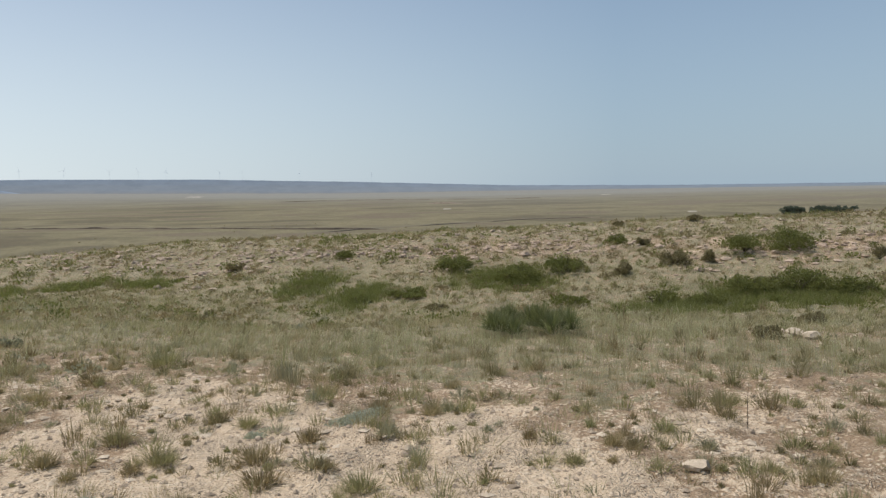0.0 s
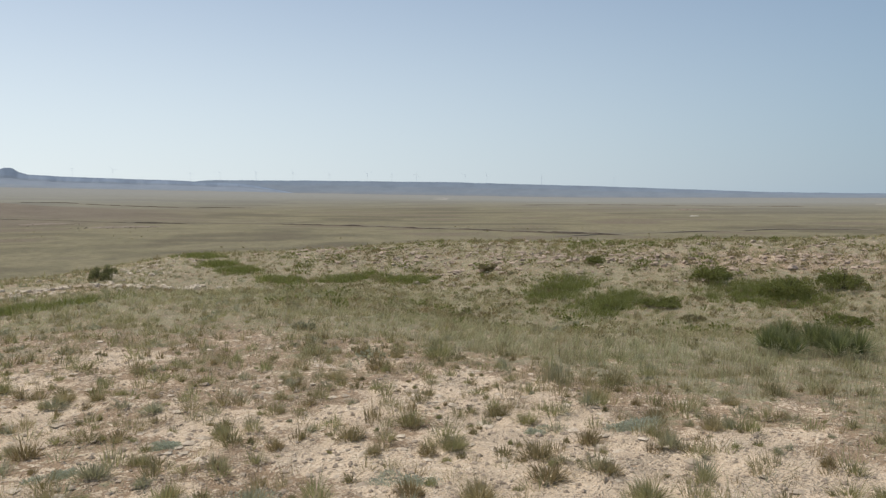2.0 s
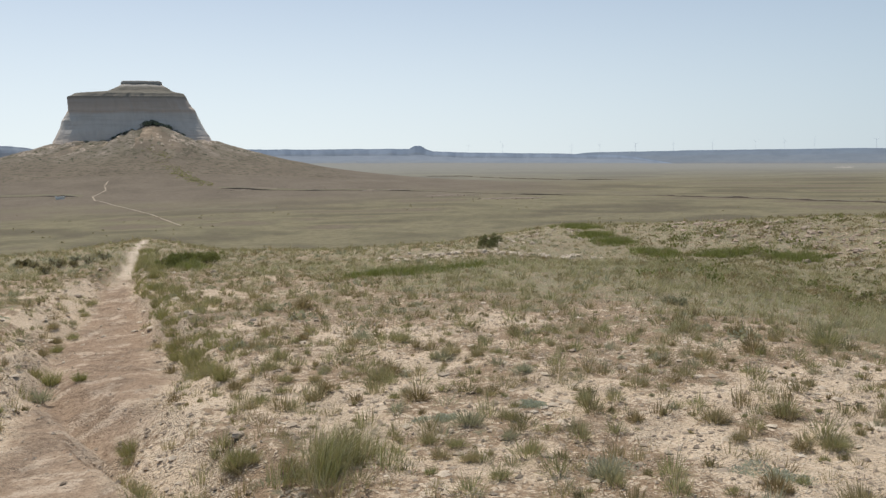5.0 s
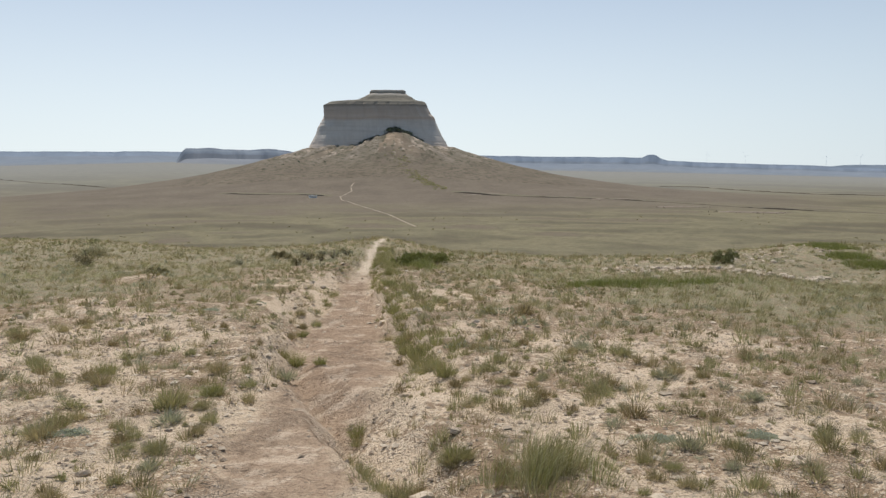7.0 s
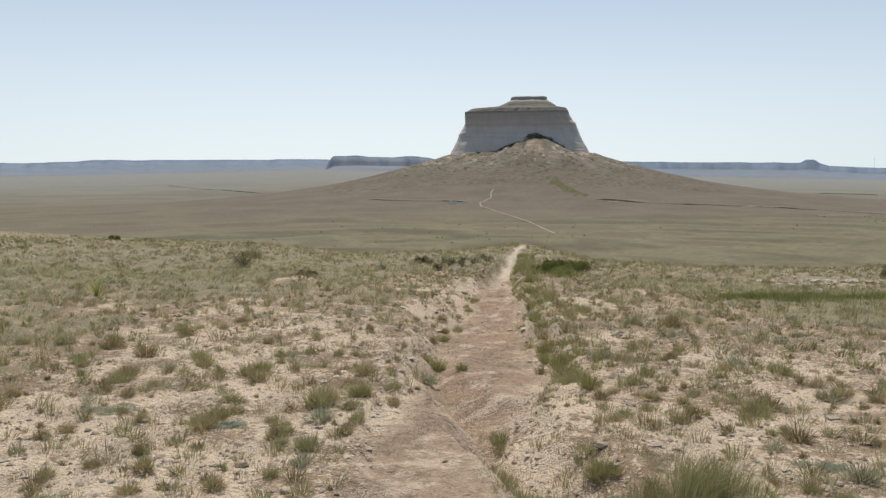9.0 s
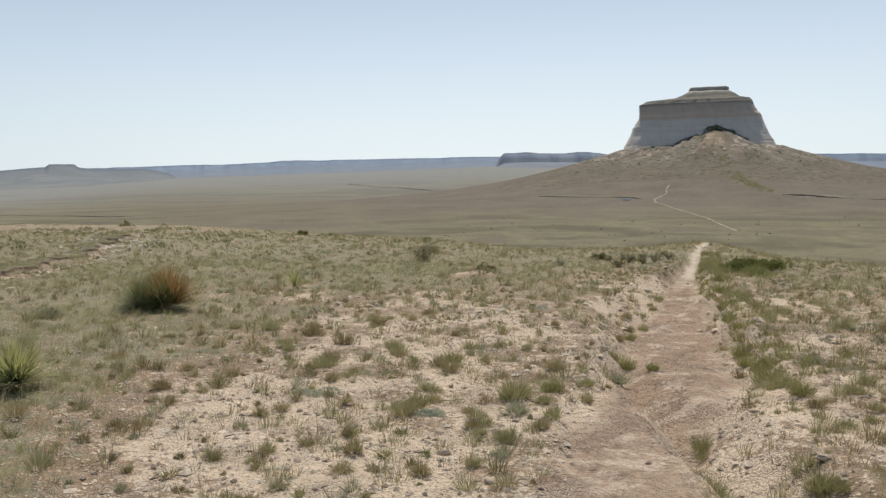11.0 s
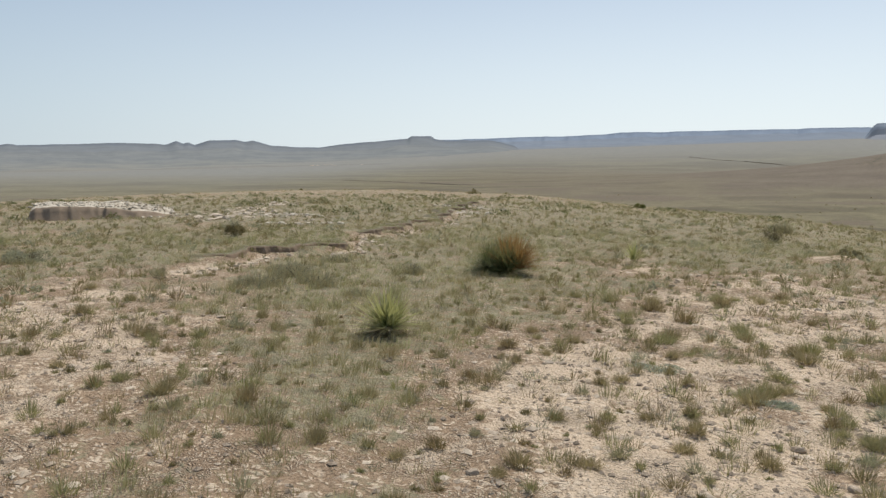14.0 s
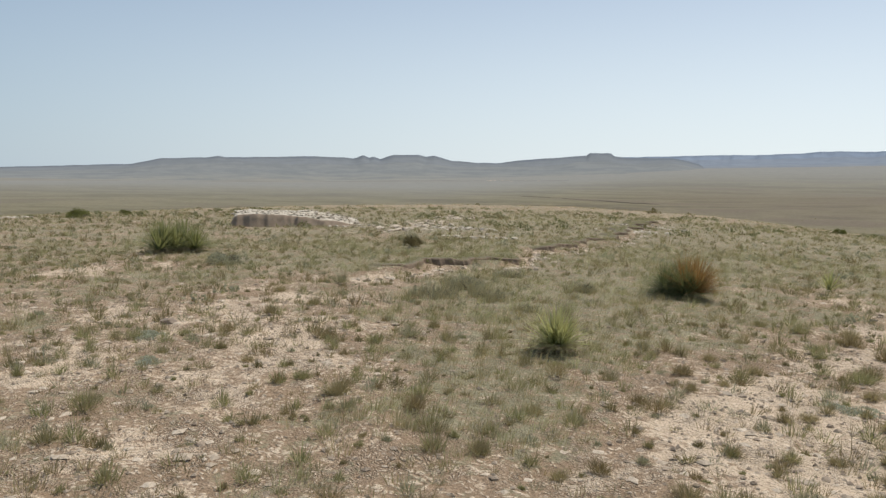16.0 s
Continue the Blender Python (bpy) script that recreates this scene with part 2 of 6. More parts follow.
SHRUB_DULL = leaf_material("dull_shrub_leaf", (0.140, 0.128, 0.066), (0.260, 0.228, 0.125), (0.34, 0.29, 0.17))
YUCCA = leaf_material("yucca_leaf", (0.280, 0.295, 0.130), (0.500, 0.490, 0.245), (0.60, 0.54, 0.32), 0.5, keep=True)
YUCCA_DEAD = leaf_material("dead_yucca_leaf", (0.20, 0.115, 0.045), (0.36, 0.215, 0.09), (0.45, 0.32, 0.17), keep=True)
YUCCA_STRAW = leaf_material("straw_yucca_leaf", (0.30, 0.25, 0.16), (0.50, 0.43, 0.29), (0.6, 0.52, 0.36), keep=True)
TWIG = leaf_material("grey_twig", (0.10, 0.085, 0.065), (0.20, 0.165, 0.125), keep=True)
YUCCA_DARK = leaf_material("dark_yucca_leaf", (0.100, 0.125, 0.055), (0.205, 0.228, 0.105), (0.32, 0.31, 0.17), 0.5, keep=True)
# leaf colour lifted and blued to stand for haze over distant trees
TREE_LEAF = leaf_material("hazed_tree_leaf", (0.075, 0.098, 0.078), (0.125, 0.150, 0.120), keep=True)
YUCCA_MID = leaf_material("green_yucca_leaf", (0.150, 0.168, 0.072), (0.300, 0.310, 0.145), (0.44, 0.41, 0.22), 0.5, keep=True)
MAT_GREY = leaf_material("silver_mat_leaf", (0.33, 0.345, 0.285), (0.50, 0.515, 0.44), (0.58, 0.59, 0.51), keep=True)
OLIVE_LEAF = leaf_material("olive_shrub_leaf", (0.115, 0.122, 0.058), (0.225, 0.228, 0.118), (0.30, 0.29, 0.165), keep=True)
STONE = stone_material("pale_limestone", (0.42, 0.34, 0.255), (0.68, 0.58, 0.46))
STONE_DARK = stone_material("brown_stone", (0.25, 0.20, 0.155), (0.44, 0.36, 0.285))
STONE_PINK = stone_material("pink_white_rock", (0.33, 0.25, 0.19), (0.54, 0.43, 0.34), 12.0)
PEBBLE = stone_material("gravel_stone", (0.27, 0.21, 0.152), (0.52, 0.43, 0.335), 30)
BUTTE = butte_material()
# bluff, hill, ridge and mesa colours carry distance haze as painted blue-grey
BLUFF = bluff_material("haze_blue_bluff", (0.235, 0.238, 0.232), (0.215, 0.245, 0.285), (0.225, 0.27, 0.335), (0.17, 0.215, 0.275))
HILLS = bluff_material("haze_grey_hill", (0.25, 0.245, 0.215), (0.215, 0.225, 0.222), (0.195, 0.21, 0.222), (0.145, 0.165, 0.19), 0.62)
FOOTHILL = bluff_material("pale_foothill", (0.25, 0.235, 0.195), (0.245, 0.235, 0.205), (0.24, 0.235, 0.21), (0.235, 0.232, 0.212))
RIDGE = bluff_material("hazed_far_ridge", (0.205, 0.21, 0.215), (0.19, 0.218, 0.25), (0.185, 0.22, 0.265), (0.17, 0.21, 0.26))
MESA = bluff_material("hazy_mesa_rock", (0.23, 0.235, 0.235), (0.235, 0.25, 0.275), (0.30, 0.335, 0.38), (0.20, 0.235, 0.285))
BANK = stone_material("dark_earth_bank", (0.185, 0.148, 0.115), (0.29, 0.238, 0.188), 0.6)

# ---- the lie of the land ----
def lattice(ix, iy, seed):
    n = (ix * 374761393 + iy * 668265263 + seed * 982451653) & 0xFFFFFFFF
    n = ((n ^ (n >> 13)) * 1274126177) & 0xFFFFFFFF
    return ((n ^ (n >> 16)) & 0xFFFF) / 65535.0


def vnoise(x, y, seed=0):
    x, y = np.asarray(x, float), np.asarray(y, float)
    ix, iy = np.floor(x).astype(np.int64), np.floor(y).astype(np.int64)
    fx, fy = x - ix, y - iy
    fx, fy = fx * fx * (3 - 2 * fx), fy * fy * (3 - 2 * fy)
    a, b = lattice(ix, iy, seed), lattice(ix + 1, iy, seed)
    c, d = lattice(ix, iy + 1, seed), lattice(ix + 1, iy + 1, seed)
    return (a * (1 - fx) + b * fx) * (1 - fy) + (c * (1 - fx) + d * fx) * fy


def fbm(x, y, seed=0, octaves=4):
    total, amp, norm = 0.0, 1.0, 0.0
    for k in range(octaves):
        total = total + amp * vnoise(x * 2 ** k, y * 2 ** k, seed + 17 * k)
        norm += amp
        amp *= 0.55
    return total / norm


def step(v, a, b):
    t = np.clip((v - a) / (b - a), 0, 1)
    return t * t * (3 - 2 * t)


def bearing(x, y):
    return np.degrees(np.arctan2(-x, y))


def spot(az, r):
    """x, y at a bearing (degrees to the left of the butte) and a distance."""
    return -r * math.sin(radians(az)), r * math.cos(radians(az))


EYE = 1.62
# how far below level the brow of the knoll stands, bearing by bearing
BROW_AZ = [-180, -120, -97, -86, -74, -60, -44, -30, -22, -14, -6, -1, 4, 11, 19, 27, 36, 46, 55, 63, 71, 85, 120, 180]
BROW_EL = [3.74, 3.14, 2.74, 3.44, 4.02, 4.59, 4.34, 4.18, 5.16, 5.35, 4.97, 3.89, 4.41, 4.56, 3.71, 3.22, 2.43, 2.08, 2.14, 2.36, 2.66, 3.26, 3.46, 3.46]
BUTTE_X, BUTTE_Y = 9.0, 850.0
# the worn footpath on the knoll: x, y, half width
PATH = [(-0.55, 1.0, 0.45), (-0.45, 3.6, 0.40), (-0.43, 4.5, 0.37), (-0.49, 5.4, 0.36), (-0.38, 6.4, 0.38), (-0.19, 7.6, 0.57), (-0.20, 8.2, 0.57), (-0.22, 9.5, 0.55), (-0.25, 11.0, 0.50), (-0.26, 12.2, 0.47),
        (-0.27, 14.6, 0.34), (-0.25, 15.8, 0.28), (-0.15, 18.6, 0.17), (-0.05, 20.2, 0.13), (0.05, 22.5, 0.11), (0.10, 25.5, 0.10), (0.18, 27.5, 0.11), (0.30, 31.0, 0.12), (0.52, 36.0, 0.14), (1.2, 44.0, 0.16)]
# the rill that leaves the path's left edge and cuts across it towards the camera: x, y
RILL = [(0.66, 3.4), (0.45, 4.3), (0.30, 4.75), (0.12, 5.1), (0.0, 5.5), (-0.10, 6.1), (-0.30, 6.7), (-0.52, 7.6), (-0.72, 8.6), (-0.84, 9.4)]


def path_distance(x, y):
    """Distance across the footpath in half widths (1 at its edge), signed: negative on its left."""
    py = np.array([p[1] for p in PATH])
    cx = np.interp(y, py, [p[0] for p in PATH])
    hw = np.interp(y, py, [p[2] for p in PATH])
    d = (x - cx) / hw + 0.5 * (fbm(x * 1.3 + 9, y * 1.1, 51, 3) - 0.5)
    return np.where((y < -40) | (y > 46), 9.0, d)


def path_hollow(x, y):
    """How deep the footpath is worn: a broad broken bank on its left, a short one on its right, and the rill."""
    py = np.array([p[1] for p in PATH])
    cx = np.interp(y, py, [p[0] for p in PATH])
    hw = np.interp(y, py, [p[2] for p in PATH])
    wob = 0.55 * (fbm(x * 1.7 + 3, y * 1.5, 52, 4) - 0.5)
    left = (cx - hw) - x + wob
    right = x - (cx + hw) + 0.6 * wob
    bank = np.interp(y, [6.0, 7.7, 9.0, 10.6, 12.5, 14.6, 17.4, 21.3, 26.0], [0.15, 0.22, 0.42, 0.66, 0.85, 0.74, 0.50, 0.28, 0.2])
    ragged = 1 + 0.9 * (fbm(x * 3.2, y * 2.6, 53, 4) - 0.5)
    side = np.where(left > 0, step(left / bank * ragged, 1, 0), step(right / np.interp(y, [8.0, 11.0], [0.75, 0.36]) * ragged, 1, 0))
    deep = np.interp(y, [3.0, 5.0, 6.5, 7.6, 9.0, 12.0, 16.0, 20.0, 26.0, 34.0, 44.0], [0.03, 0.05, 0.09, 0.20, 0.33, 0.38, 0.34, 0.24, 0.12, 0.05, 0.0])
    return deep * side


def rill_depth(x, y):
    ry = [p[1] for p in RILL]
    ax = np.interp(y, ry, [p[0] for p in RILL]) + 0.03 * np.sin(y * 5.1)
    off = x - ax
    wide = np.interp(y, [3.4, 5.0, 7.0, 9.4], [0.70, 0.62, 0.50, 0.2])
    wall = np.where(off < 0, np.clip(1 + off / 0.26, 0, 1), np.clip(1 - off / wide, 0, 1))
    deep = np.interp(y, [3.2, 4.0, 5.5, 7.0, 8.5, 9.5], [0.0, 0.24, 0.32, 0.26, 0.12, 0.0])
    return deep * wall * (1 + 0.5 * (fbm(x * 5, y * 5, 54, 3) - 0.5)) * (y > 3.2) * (y < 9.5)


def butte_rise(x, y):
    rho = np.hypot(x - BUTTE_X, y - BUTTE_Y)
    z = 93.5 * np.exp(-np.maximum(rho, 82) / 170)
    front = np.hypot(x - 24, (y - 806) * 0.8) * (1 + 0.5 * (fbm(np.arctan2(x - 24, 806 - y) * 3.0, rho * 0.02, 5) - 0.5))
    spur = 58.5 - 0.49 * front + 19.4 - z
    return z, rho, spur


def height(x, y):
    x, y = np.asarray(x, float), np.asarray(y, float)
    r, az = np.hypot(x, y), bearing(x, y)
    el = np.tan(np.radians(np.interp(az, BROW_AZ, BROW_EL)))
    c = el * el / (4 * EYE)
    brow = np.sqrt(EYE / c)
    hill = -c * r * r - 2.2 * c * np.maximum(r - brow, 0) ** 2
    fade = step(r, 260, 60)
    # swale and rocky bank to the north-east of the camera
    side = step(az, -34, -58) * step(az, -150, -105)
    hill = hill - 0.75 * side * np.exp(-((r - 15.5) / 4.5) ** 2) + 0.55 * side * np.exp(-((r - 29) / 6) ** 2)
    swale = step(az, -24, -33) * step(az, -58, -48)
    hill = hill - 0.5 * swale * np.exp(-((r - 22) / 5) ** 2) + 0.25 * swale * np.exp(-((r - 31) / 4) ** 2)
    # low scarp that crosses the left of the knoll
    scarp = scarp_line(x, y)
    hill = hill + 0.10 * np.where(scarp > 0, np.exp(-np.maximum(scarp, 0) / 3.0), np.exp(np.minimum(scarp, 0) / 0.10)) * step(y, 3.5, 7.0) * step(y, 40, 24) * fade
    hill = hill + 0.16 * blob(x, y, -4.2, 15.4, 0.55, 0.4)
    # worn footpath and its rill
    hollow = path_hollow(x, y)
    hill = hill - hollow * fade - rill_depth(x, y)
    hill = hill + 0.10 * (fbm(x * 3.1, y * 2.5, 55, 4) - 0.5) * step(hollow, 0.01, 0.06) * step(np.abs(path_distance(x, y)), 0.8, 1.2)
    rough = 0.05 * (fbm(x * 0.9, y * 0.9, 3, 4) - 0.5) + 0.045 * (fbm(x * 4.0, y * 4.0, 4, 4) - 0.5) * step(r, 30, 8)
    hill = hill + rough * (1 + 0.04 * r) * fade
    hill = hill + 0.34 * side * (fbm(x * 0.75, y * 0.75, 6, 4) - 0.5) * np.exp(-((r - 23) / 6) ** 2)
    # small hummocks round the plants and crumbled soil between them
    hill = hill + (0.05 * (fbm(x * 2.3, y * 2.3, 7, 3) - 0.5) + 0.028 * (fbm(x * 9.0, y * 9.0, 8, 3) - 0.5)) * step(r, 24, 7)
    rise, rho, spur = butte_rise(x, y)
    plain = -19.4 + rise + 2.6 * (fbm(x / 160, y / 160, 11, 4) - 0.5) * step(r, 120, 400) + np.maximum(spur, 0)
    plain = plain + 1.0 * (fbm(x / 30, y / 30, 12, 4) - 0.5) * np.exp(-rho / 300) * 2
    far = np.tan(np.radians(np.interp(az, [-180, -100, -60, -42, -20, 0, 14, 38, 50, 63, 85, 180], [-1.04, -1.04, -0.49, 0.08, 0.70, 1.11, 1.37, 0.76, 0.21, -0.26, -0.71, -0.76]))) * 4000
    plain = plain + (far + 19.4) * step(r, 750, 3600) * step(rho, 250, 900)
    k = 1.2
    t = np.clip((hill - plain) / k, -40, 40)
    return plain + k * np.log1p(np.exp(t))


SCARP_Y = [1, 5, 6.2, 7.6, 8.4, 9.1, 10.2, 11.8, 13.4, 16.7, 23.0, 28.7, 45]
SCARP_X = [-10.5, -11.2, -11.3, -11.5, -11.35, -11.3, -12.0, -13.1, -13.6, -15.2, -19.9, -23.7, -34]


def scarp_line(x, y):
    """Distance beyond the low scarp, which runs away to the left of the butte; negative on the camera's side."""
    return np.interp(y, SCARP_Y, SCARP_X) - x + 0.22 * np.sin(y * 2.1) + 0.14 * np.sin(y * 5.3)


def blob(x, y, cx, cy, rx, ry):
    return np.exp(-(((x - cx) / rx) ** 2 + ((y - cy) / ry) ** 2))


# where the soil lies bare (x, y, reach, reach, amount) and where grass closes over it
BARE = [(4.5, 1.9, 1.3, 0.9, 0.62), (5.3, 0.1, 1.2, 0.8, 0.35), (3.6, 1.0, 0.9, 0.9, 0.3), (6.6, 5.0, 1.4, 0.8, 0.25), (2.6, 3.6, 1.5, 0.9, 0.22), (4.9, 4.4, 1.2, 0.7, 0.25), (1.6, 6.2, 0.9, 1.8, 0.28), (-2.6, 6.4, 2.2, 3.8, 0.36),
        (2.8, 10.0, 2.6, 4.8, 0.30), (-5.0, 11.5, 2.6, 1.5, 0.35), (-8.0, 3.2, 2.6, 1.6, 0.3), (20.5, 12, 2.0, 4, 0.38), (22, 6.5, 2.2, 3, 0.42), (21.5, 1.0, 2.0, 3, 0.42), (22, -4.5, 2.2, 3.5, 0.45), (19.5, 19, 2.2, 4, 0.32), (10, 18.2, 2.5, 1.2, 0.55), (6, 19, 2.5, 1.0, 0.4), (-1.6, 17, 2.0, 5, 0.3), (-4.2, 15.4, 0.8, 0.6, 0.7), (-5.5, 2.3, 2.6, 1.0, 0.22), (-3.0, 4.1, 1.2, 0.8, 0.2), (3.9, 2.6, 1.2, 0.7, 0.25)]
GRASSY = [(9.5, 3.6, 3.6, 3.2, 0.65), (6.8, 11.0, 4.0, 3.0, 0.45), (-8.8, 9.3, 2.6, 2.4, 0.6), (-6.1, 6.2, 1.2, 1.9, 0.55), (-4.0, 3.5, 1.3, 1.1, 0.35), (-4.9, 4.4, 0.9, 0.9, 0.3), (-7.4, 7.7, 1.3, 1.3, 0.4),
          (-11, 24, 9, 9, 0.55), (-24, 22, 10, 9, 0.45), (-9, 15.5, 4.5, 3, 0.5), (12, 12, 5, 4, 0.4), (-14, 8, 3, 4, 0.25), (14, 17, 6, 5, 0.5), (15.5, 9, 3.5, 6, 0.4), (15.5, 0, 4, 5, 0.35), (27, 20, 9, 8, 0.35), (28, 4, 4, 9, 0.3)]
LUSH = [(5.2, 14.5, 1.5, 0.42), (15.7, 25.4, 0.6, 1.1), (14.9, 23.0, 0.6, 0.8), (14.7, 21.4, 0.8, 0.6), (14.3, 18.8, 0.6, 0.9), (15.6, 17.4, 1.0, 0.6), (16.2, 15.6, 0.6, 0.8), (16.0, 10.3, 1.3, 0.8),
        (15.4, 8.5, 1.3, 0.8), (17.8, 5.9, 1.2, 1.3), (16.9, -0.5, 1.0, 2.2), (15.4, 1.6, 0.7, 1.3), (1.2, 18.6, 0.45, 0.8)]


# open gravelly patches between the plants: x, y, reach, amount
OPEN = [(-14.2, 2.1, 1.01, 0.6), (-14.1, 3.1, 1.01, 0.6), (-15.7, 4.5, 1.15, 0.6), (-3, 5, 0.74, 0.34), (-3.1, 7.4, 0.96, 0.34), (-1.5, 5.5, 0.72, 0.34), (-2, 3.9, 0.59, 0.34), (-3.1, 9.1, 1.11, 0.34), (-3.1, 4.1, 0.67, 0.34), (-3.8, 5.5, 0.82, 0.34), (-4.4, 8.6, 1.12, 0.34), (-3.1, 3.4, 0.61, 0.34), (-2.5, 4.2, 0.63, 0.34), (-9.6, 3.4, 1.17, 0.26), (-7.1, 3.4, 0.94, 0.26), (-5.9, 2, 0.77, 0.26), (1.7, 8.6, 1.02, 0.3), (3.1, 7.3, 0.94, 0.3), (2.1, 12.7, 1.43, 0.3), (3.2, 4.6, 0.7, 0.3), (3.5, 3.3, 0.63, 0.3), (4.7, 3.3, 0.72, 0.3), (4.1, 8.1, 1.06, 0.3), (1.6, 15.2, 1.67, 0.3), (6, 6.9, 1.06, 0.34), (5.2, 4.7, 0.85, 0.34), (4.4, 2.4, 0.65, 0.34), (4.4, 1.5, 0.62, 0.34), (4.8, 3.3, 0.74, 0.34)]


def cover(x, y):
    r = np.hypot(x, y)
    v = 0.54 + 1.15 * (fbm(x * 1.5, y * 1.5, 21, 5) - 0.5) + 0.16 * step(r, 7, 20)
    for cx, cy, rx, ry, a in BARE:
        v = v - a * blob(x, y, cx, cy, rx, ry)
    for cx, cy, rx, ry, a in GRASSY:
        v = v + a * blob(x, y, cx, cy, rx, ry)
    for cx, cy, rx, a in OPEN:
        v = v - 0.55 * a * blob(x, y, cx, cy, rx, rx)
    s = scarp_line(x, y)
    v = v - 0.9 * np.exp(-((s + 0.35) / 0.32) ** 2) * step(y, 3, 6) * step(y, 34, 26) * (0.35 + 0.65 * step(fbm(x * 0.45, y * 0.45, 24, 3), 0.35, 0.55))
    v = v - 1.6 * rill_depth(x, y) - 0.5 * (path_hollow(x, y) > 0.02) * step(y, 3.0, 4.0) * step(y, 19.0, 15.0)
    v = v + 0.25 * step(bearing(x, y), -32, -42) * step(r, 11, 15)
    return np.clip(v, 0, 0.80)


def lush(x, y):
    v = 0.0 * x
    for cx, cy, rx, ry in LUSH:
        v = np.maximum(v, blob(x, y, cx, cy, rx, ry))
    return v * step(fbm(x * 0.8, y * 0.8, 31, 4) + 0.4 * v, 0.40, 0.62)


def pydata(name, verts, faces, material, smooth=True):
    me = bpy.data.meshes.new(name)
    verts, faces = np.asarray(verts, np.float32), np.asarray(faces, np.int32)
    n, k = faces.shape
    me.vertices.add(len(verts))
    me.vertices.foreach_set("co", verts.ravel())
    me.loops.add(n * k)
    me.loops.foreach_set("vertex_index", faces.ravel())
    me.polygons.add(n)
    me.polygons.foreach_set("loop_start", np.arange(0, n * k, k, dtype=np.int32))
    me.polygons.foreach_set("use_smooth", np.full(n, smooth))
    me.materials.append(material)
    me.update(calc_edges=True)
    return me


def mark(me, name, values):
    a = me.attributes.new(name, "FLOAT", "POINT")
    a.data.foreach_set("value", np.asarray(values, np.float32).ravel())


def grid_faces(nu, nv, wrap=False):
    u = np.arange(nu if wrap else nu - 1)
    v = np.arange(nv - 1)
    U, V = np.meshgrid(u, v, indexing="ij")
    W = (U + 1) % nu
    return np.stack([U * nv + V, W * nv + V, W * nv + V + 1, U * nv + V + 1], -1).reshape(-1, 4)


def build_ground():
    az = np.concatenate([np.arange(-105, 100, 0.38), np.arange(100, 255, 4.0)])
    near, far = np.concatenate([0.25 * 1.06 ** np.arange(0, 38), 2.3 * 1.015 ** np.arange(0, 220)]), 51.5 * 1.034 ** np.arange(0, 140)
    r = np.concatenate([[0.02], near[near < 51], far[far < 4850], [4850]])
    A, Rr = np.meshgrid(np.radians(az), r, indexing="ij")
    x, y = (-Rr * np.sin(A)).ravel(), (Rr * np.cos(A)).ravel()
    z = height(x, y)
    f = grid_faces(len(az), len(r), wrap=True)[:, ::-1]
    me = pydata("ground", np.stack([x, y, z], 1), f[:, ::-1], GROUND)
    rr, b = np.hypot(x, y), bearing(x, y)
    rise, rho, spur = butte_rise(x, y)
    mark(me, "cover", cover(x, y))
    mark(me, "green", 0.45 * lush(x, y))
    d = np.abs(path_distance(x, y))
    mark(me, "path", step(d + 0.9 * (fbm(x * 3, y * 3, 41) - 0.5), 1.5, 0.7) * (0.85 + 0.15 * step(y, 6.5, 8.5)))
    mark(me, "chalky", step(d, 1.7, 0.9) * step(y, 16.0, 21.0) * step(y, 46.0, 42.0))
    mark(me, "plain", np.maximum(step(z + 1.5 * (fbm(x / 12, y / 12, 43) - 0.5), -2.5, -9) * step(rr, 50, 120), step(rr, 120, 170)))
    mark(me, "brown", np.maximum(step(rho + 130 * (fbm(x / 90, y / 50, 44) - 0.5), 520, 330), 0.5 * step(b, 8, 20) * step(b, 48, 30) * step(rr + 260 * (fbm(x / 200, y / 200, 45) - 0.5), 300, 420) * step(rr, 1700, 1000)))
    mark(me, "band", 0.5 + (1.25 - 0.5 * step(b, 40, 60)) * (fbm(b / 7 + 40, np.log(rr) * 16, 48, 5) - 0.5))
    # haze mask: the paint fades with distance, sooner towards both sides
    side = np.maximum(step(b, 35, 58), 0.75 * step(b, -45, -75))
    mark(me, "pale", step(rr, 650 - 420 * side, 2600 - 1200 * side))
    mark(me, "scree", step(rho + 50 * (fbm(x / 14, y / 22, 46) - 0.5), 125, 75) * step(fbm(x / 9, y / 9, 47), 0.4, 0.65))
    return tagged(new("ground", me), "dry shortgrass prairie ground with bare chalky soil", "ground", kind="structure")


ground = build_ground()


# ---- the great butte ----
def part(name, me, parent, label=""):
    ob = new(name, me)
    ob.parent = parent
    return tagged(ob, label) if label else ob


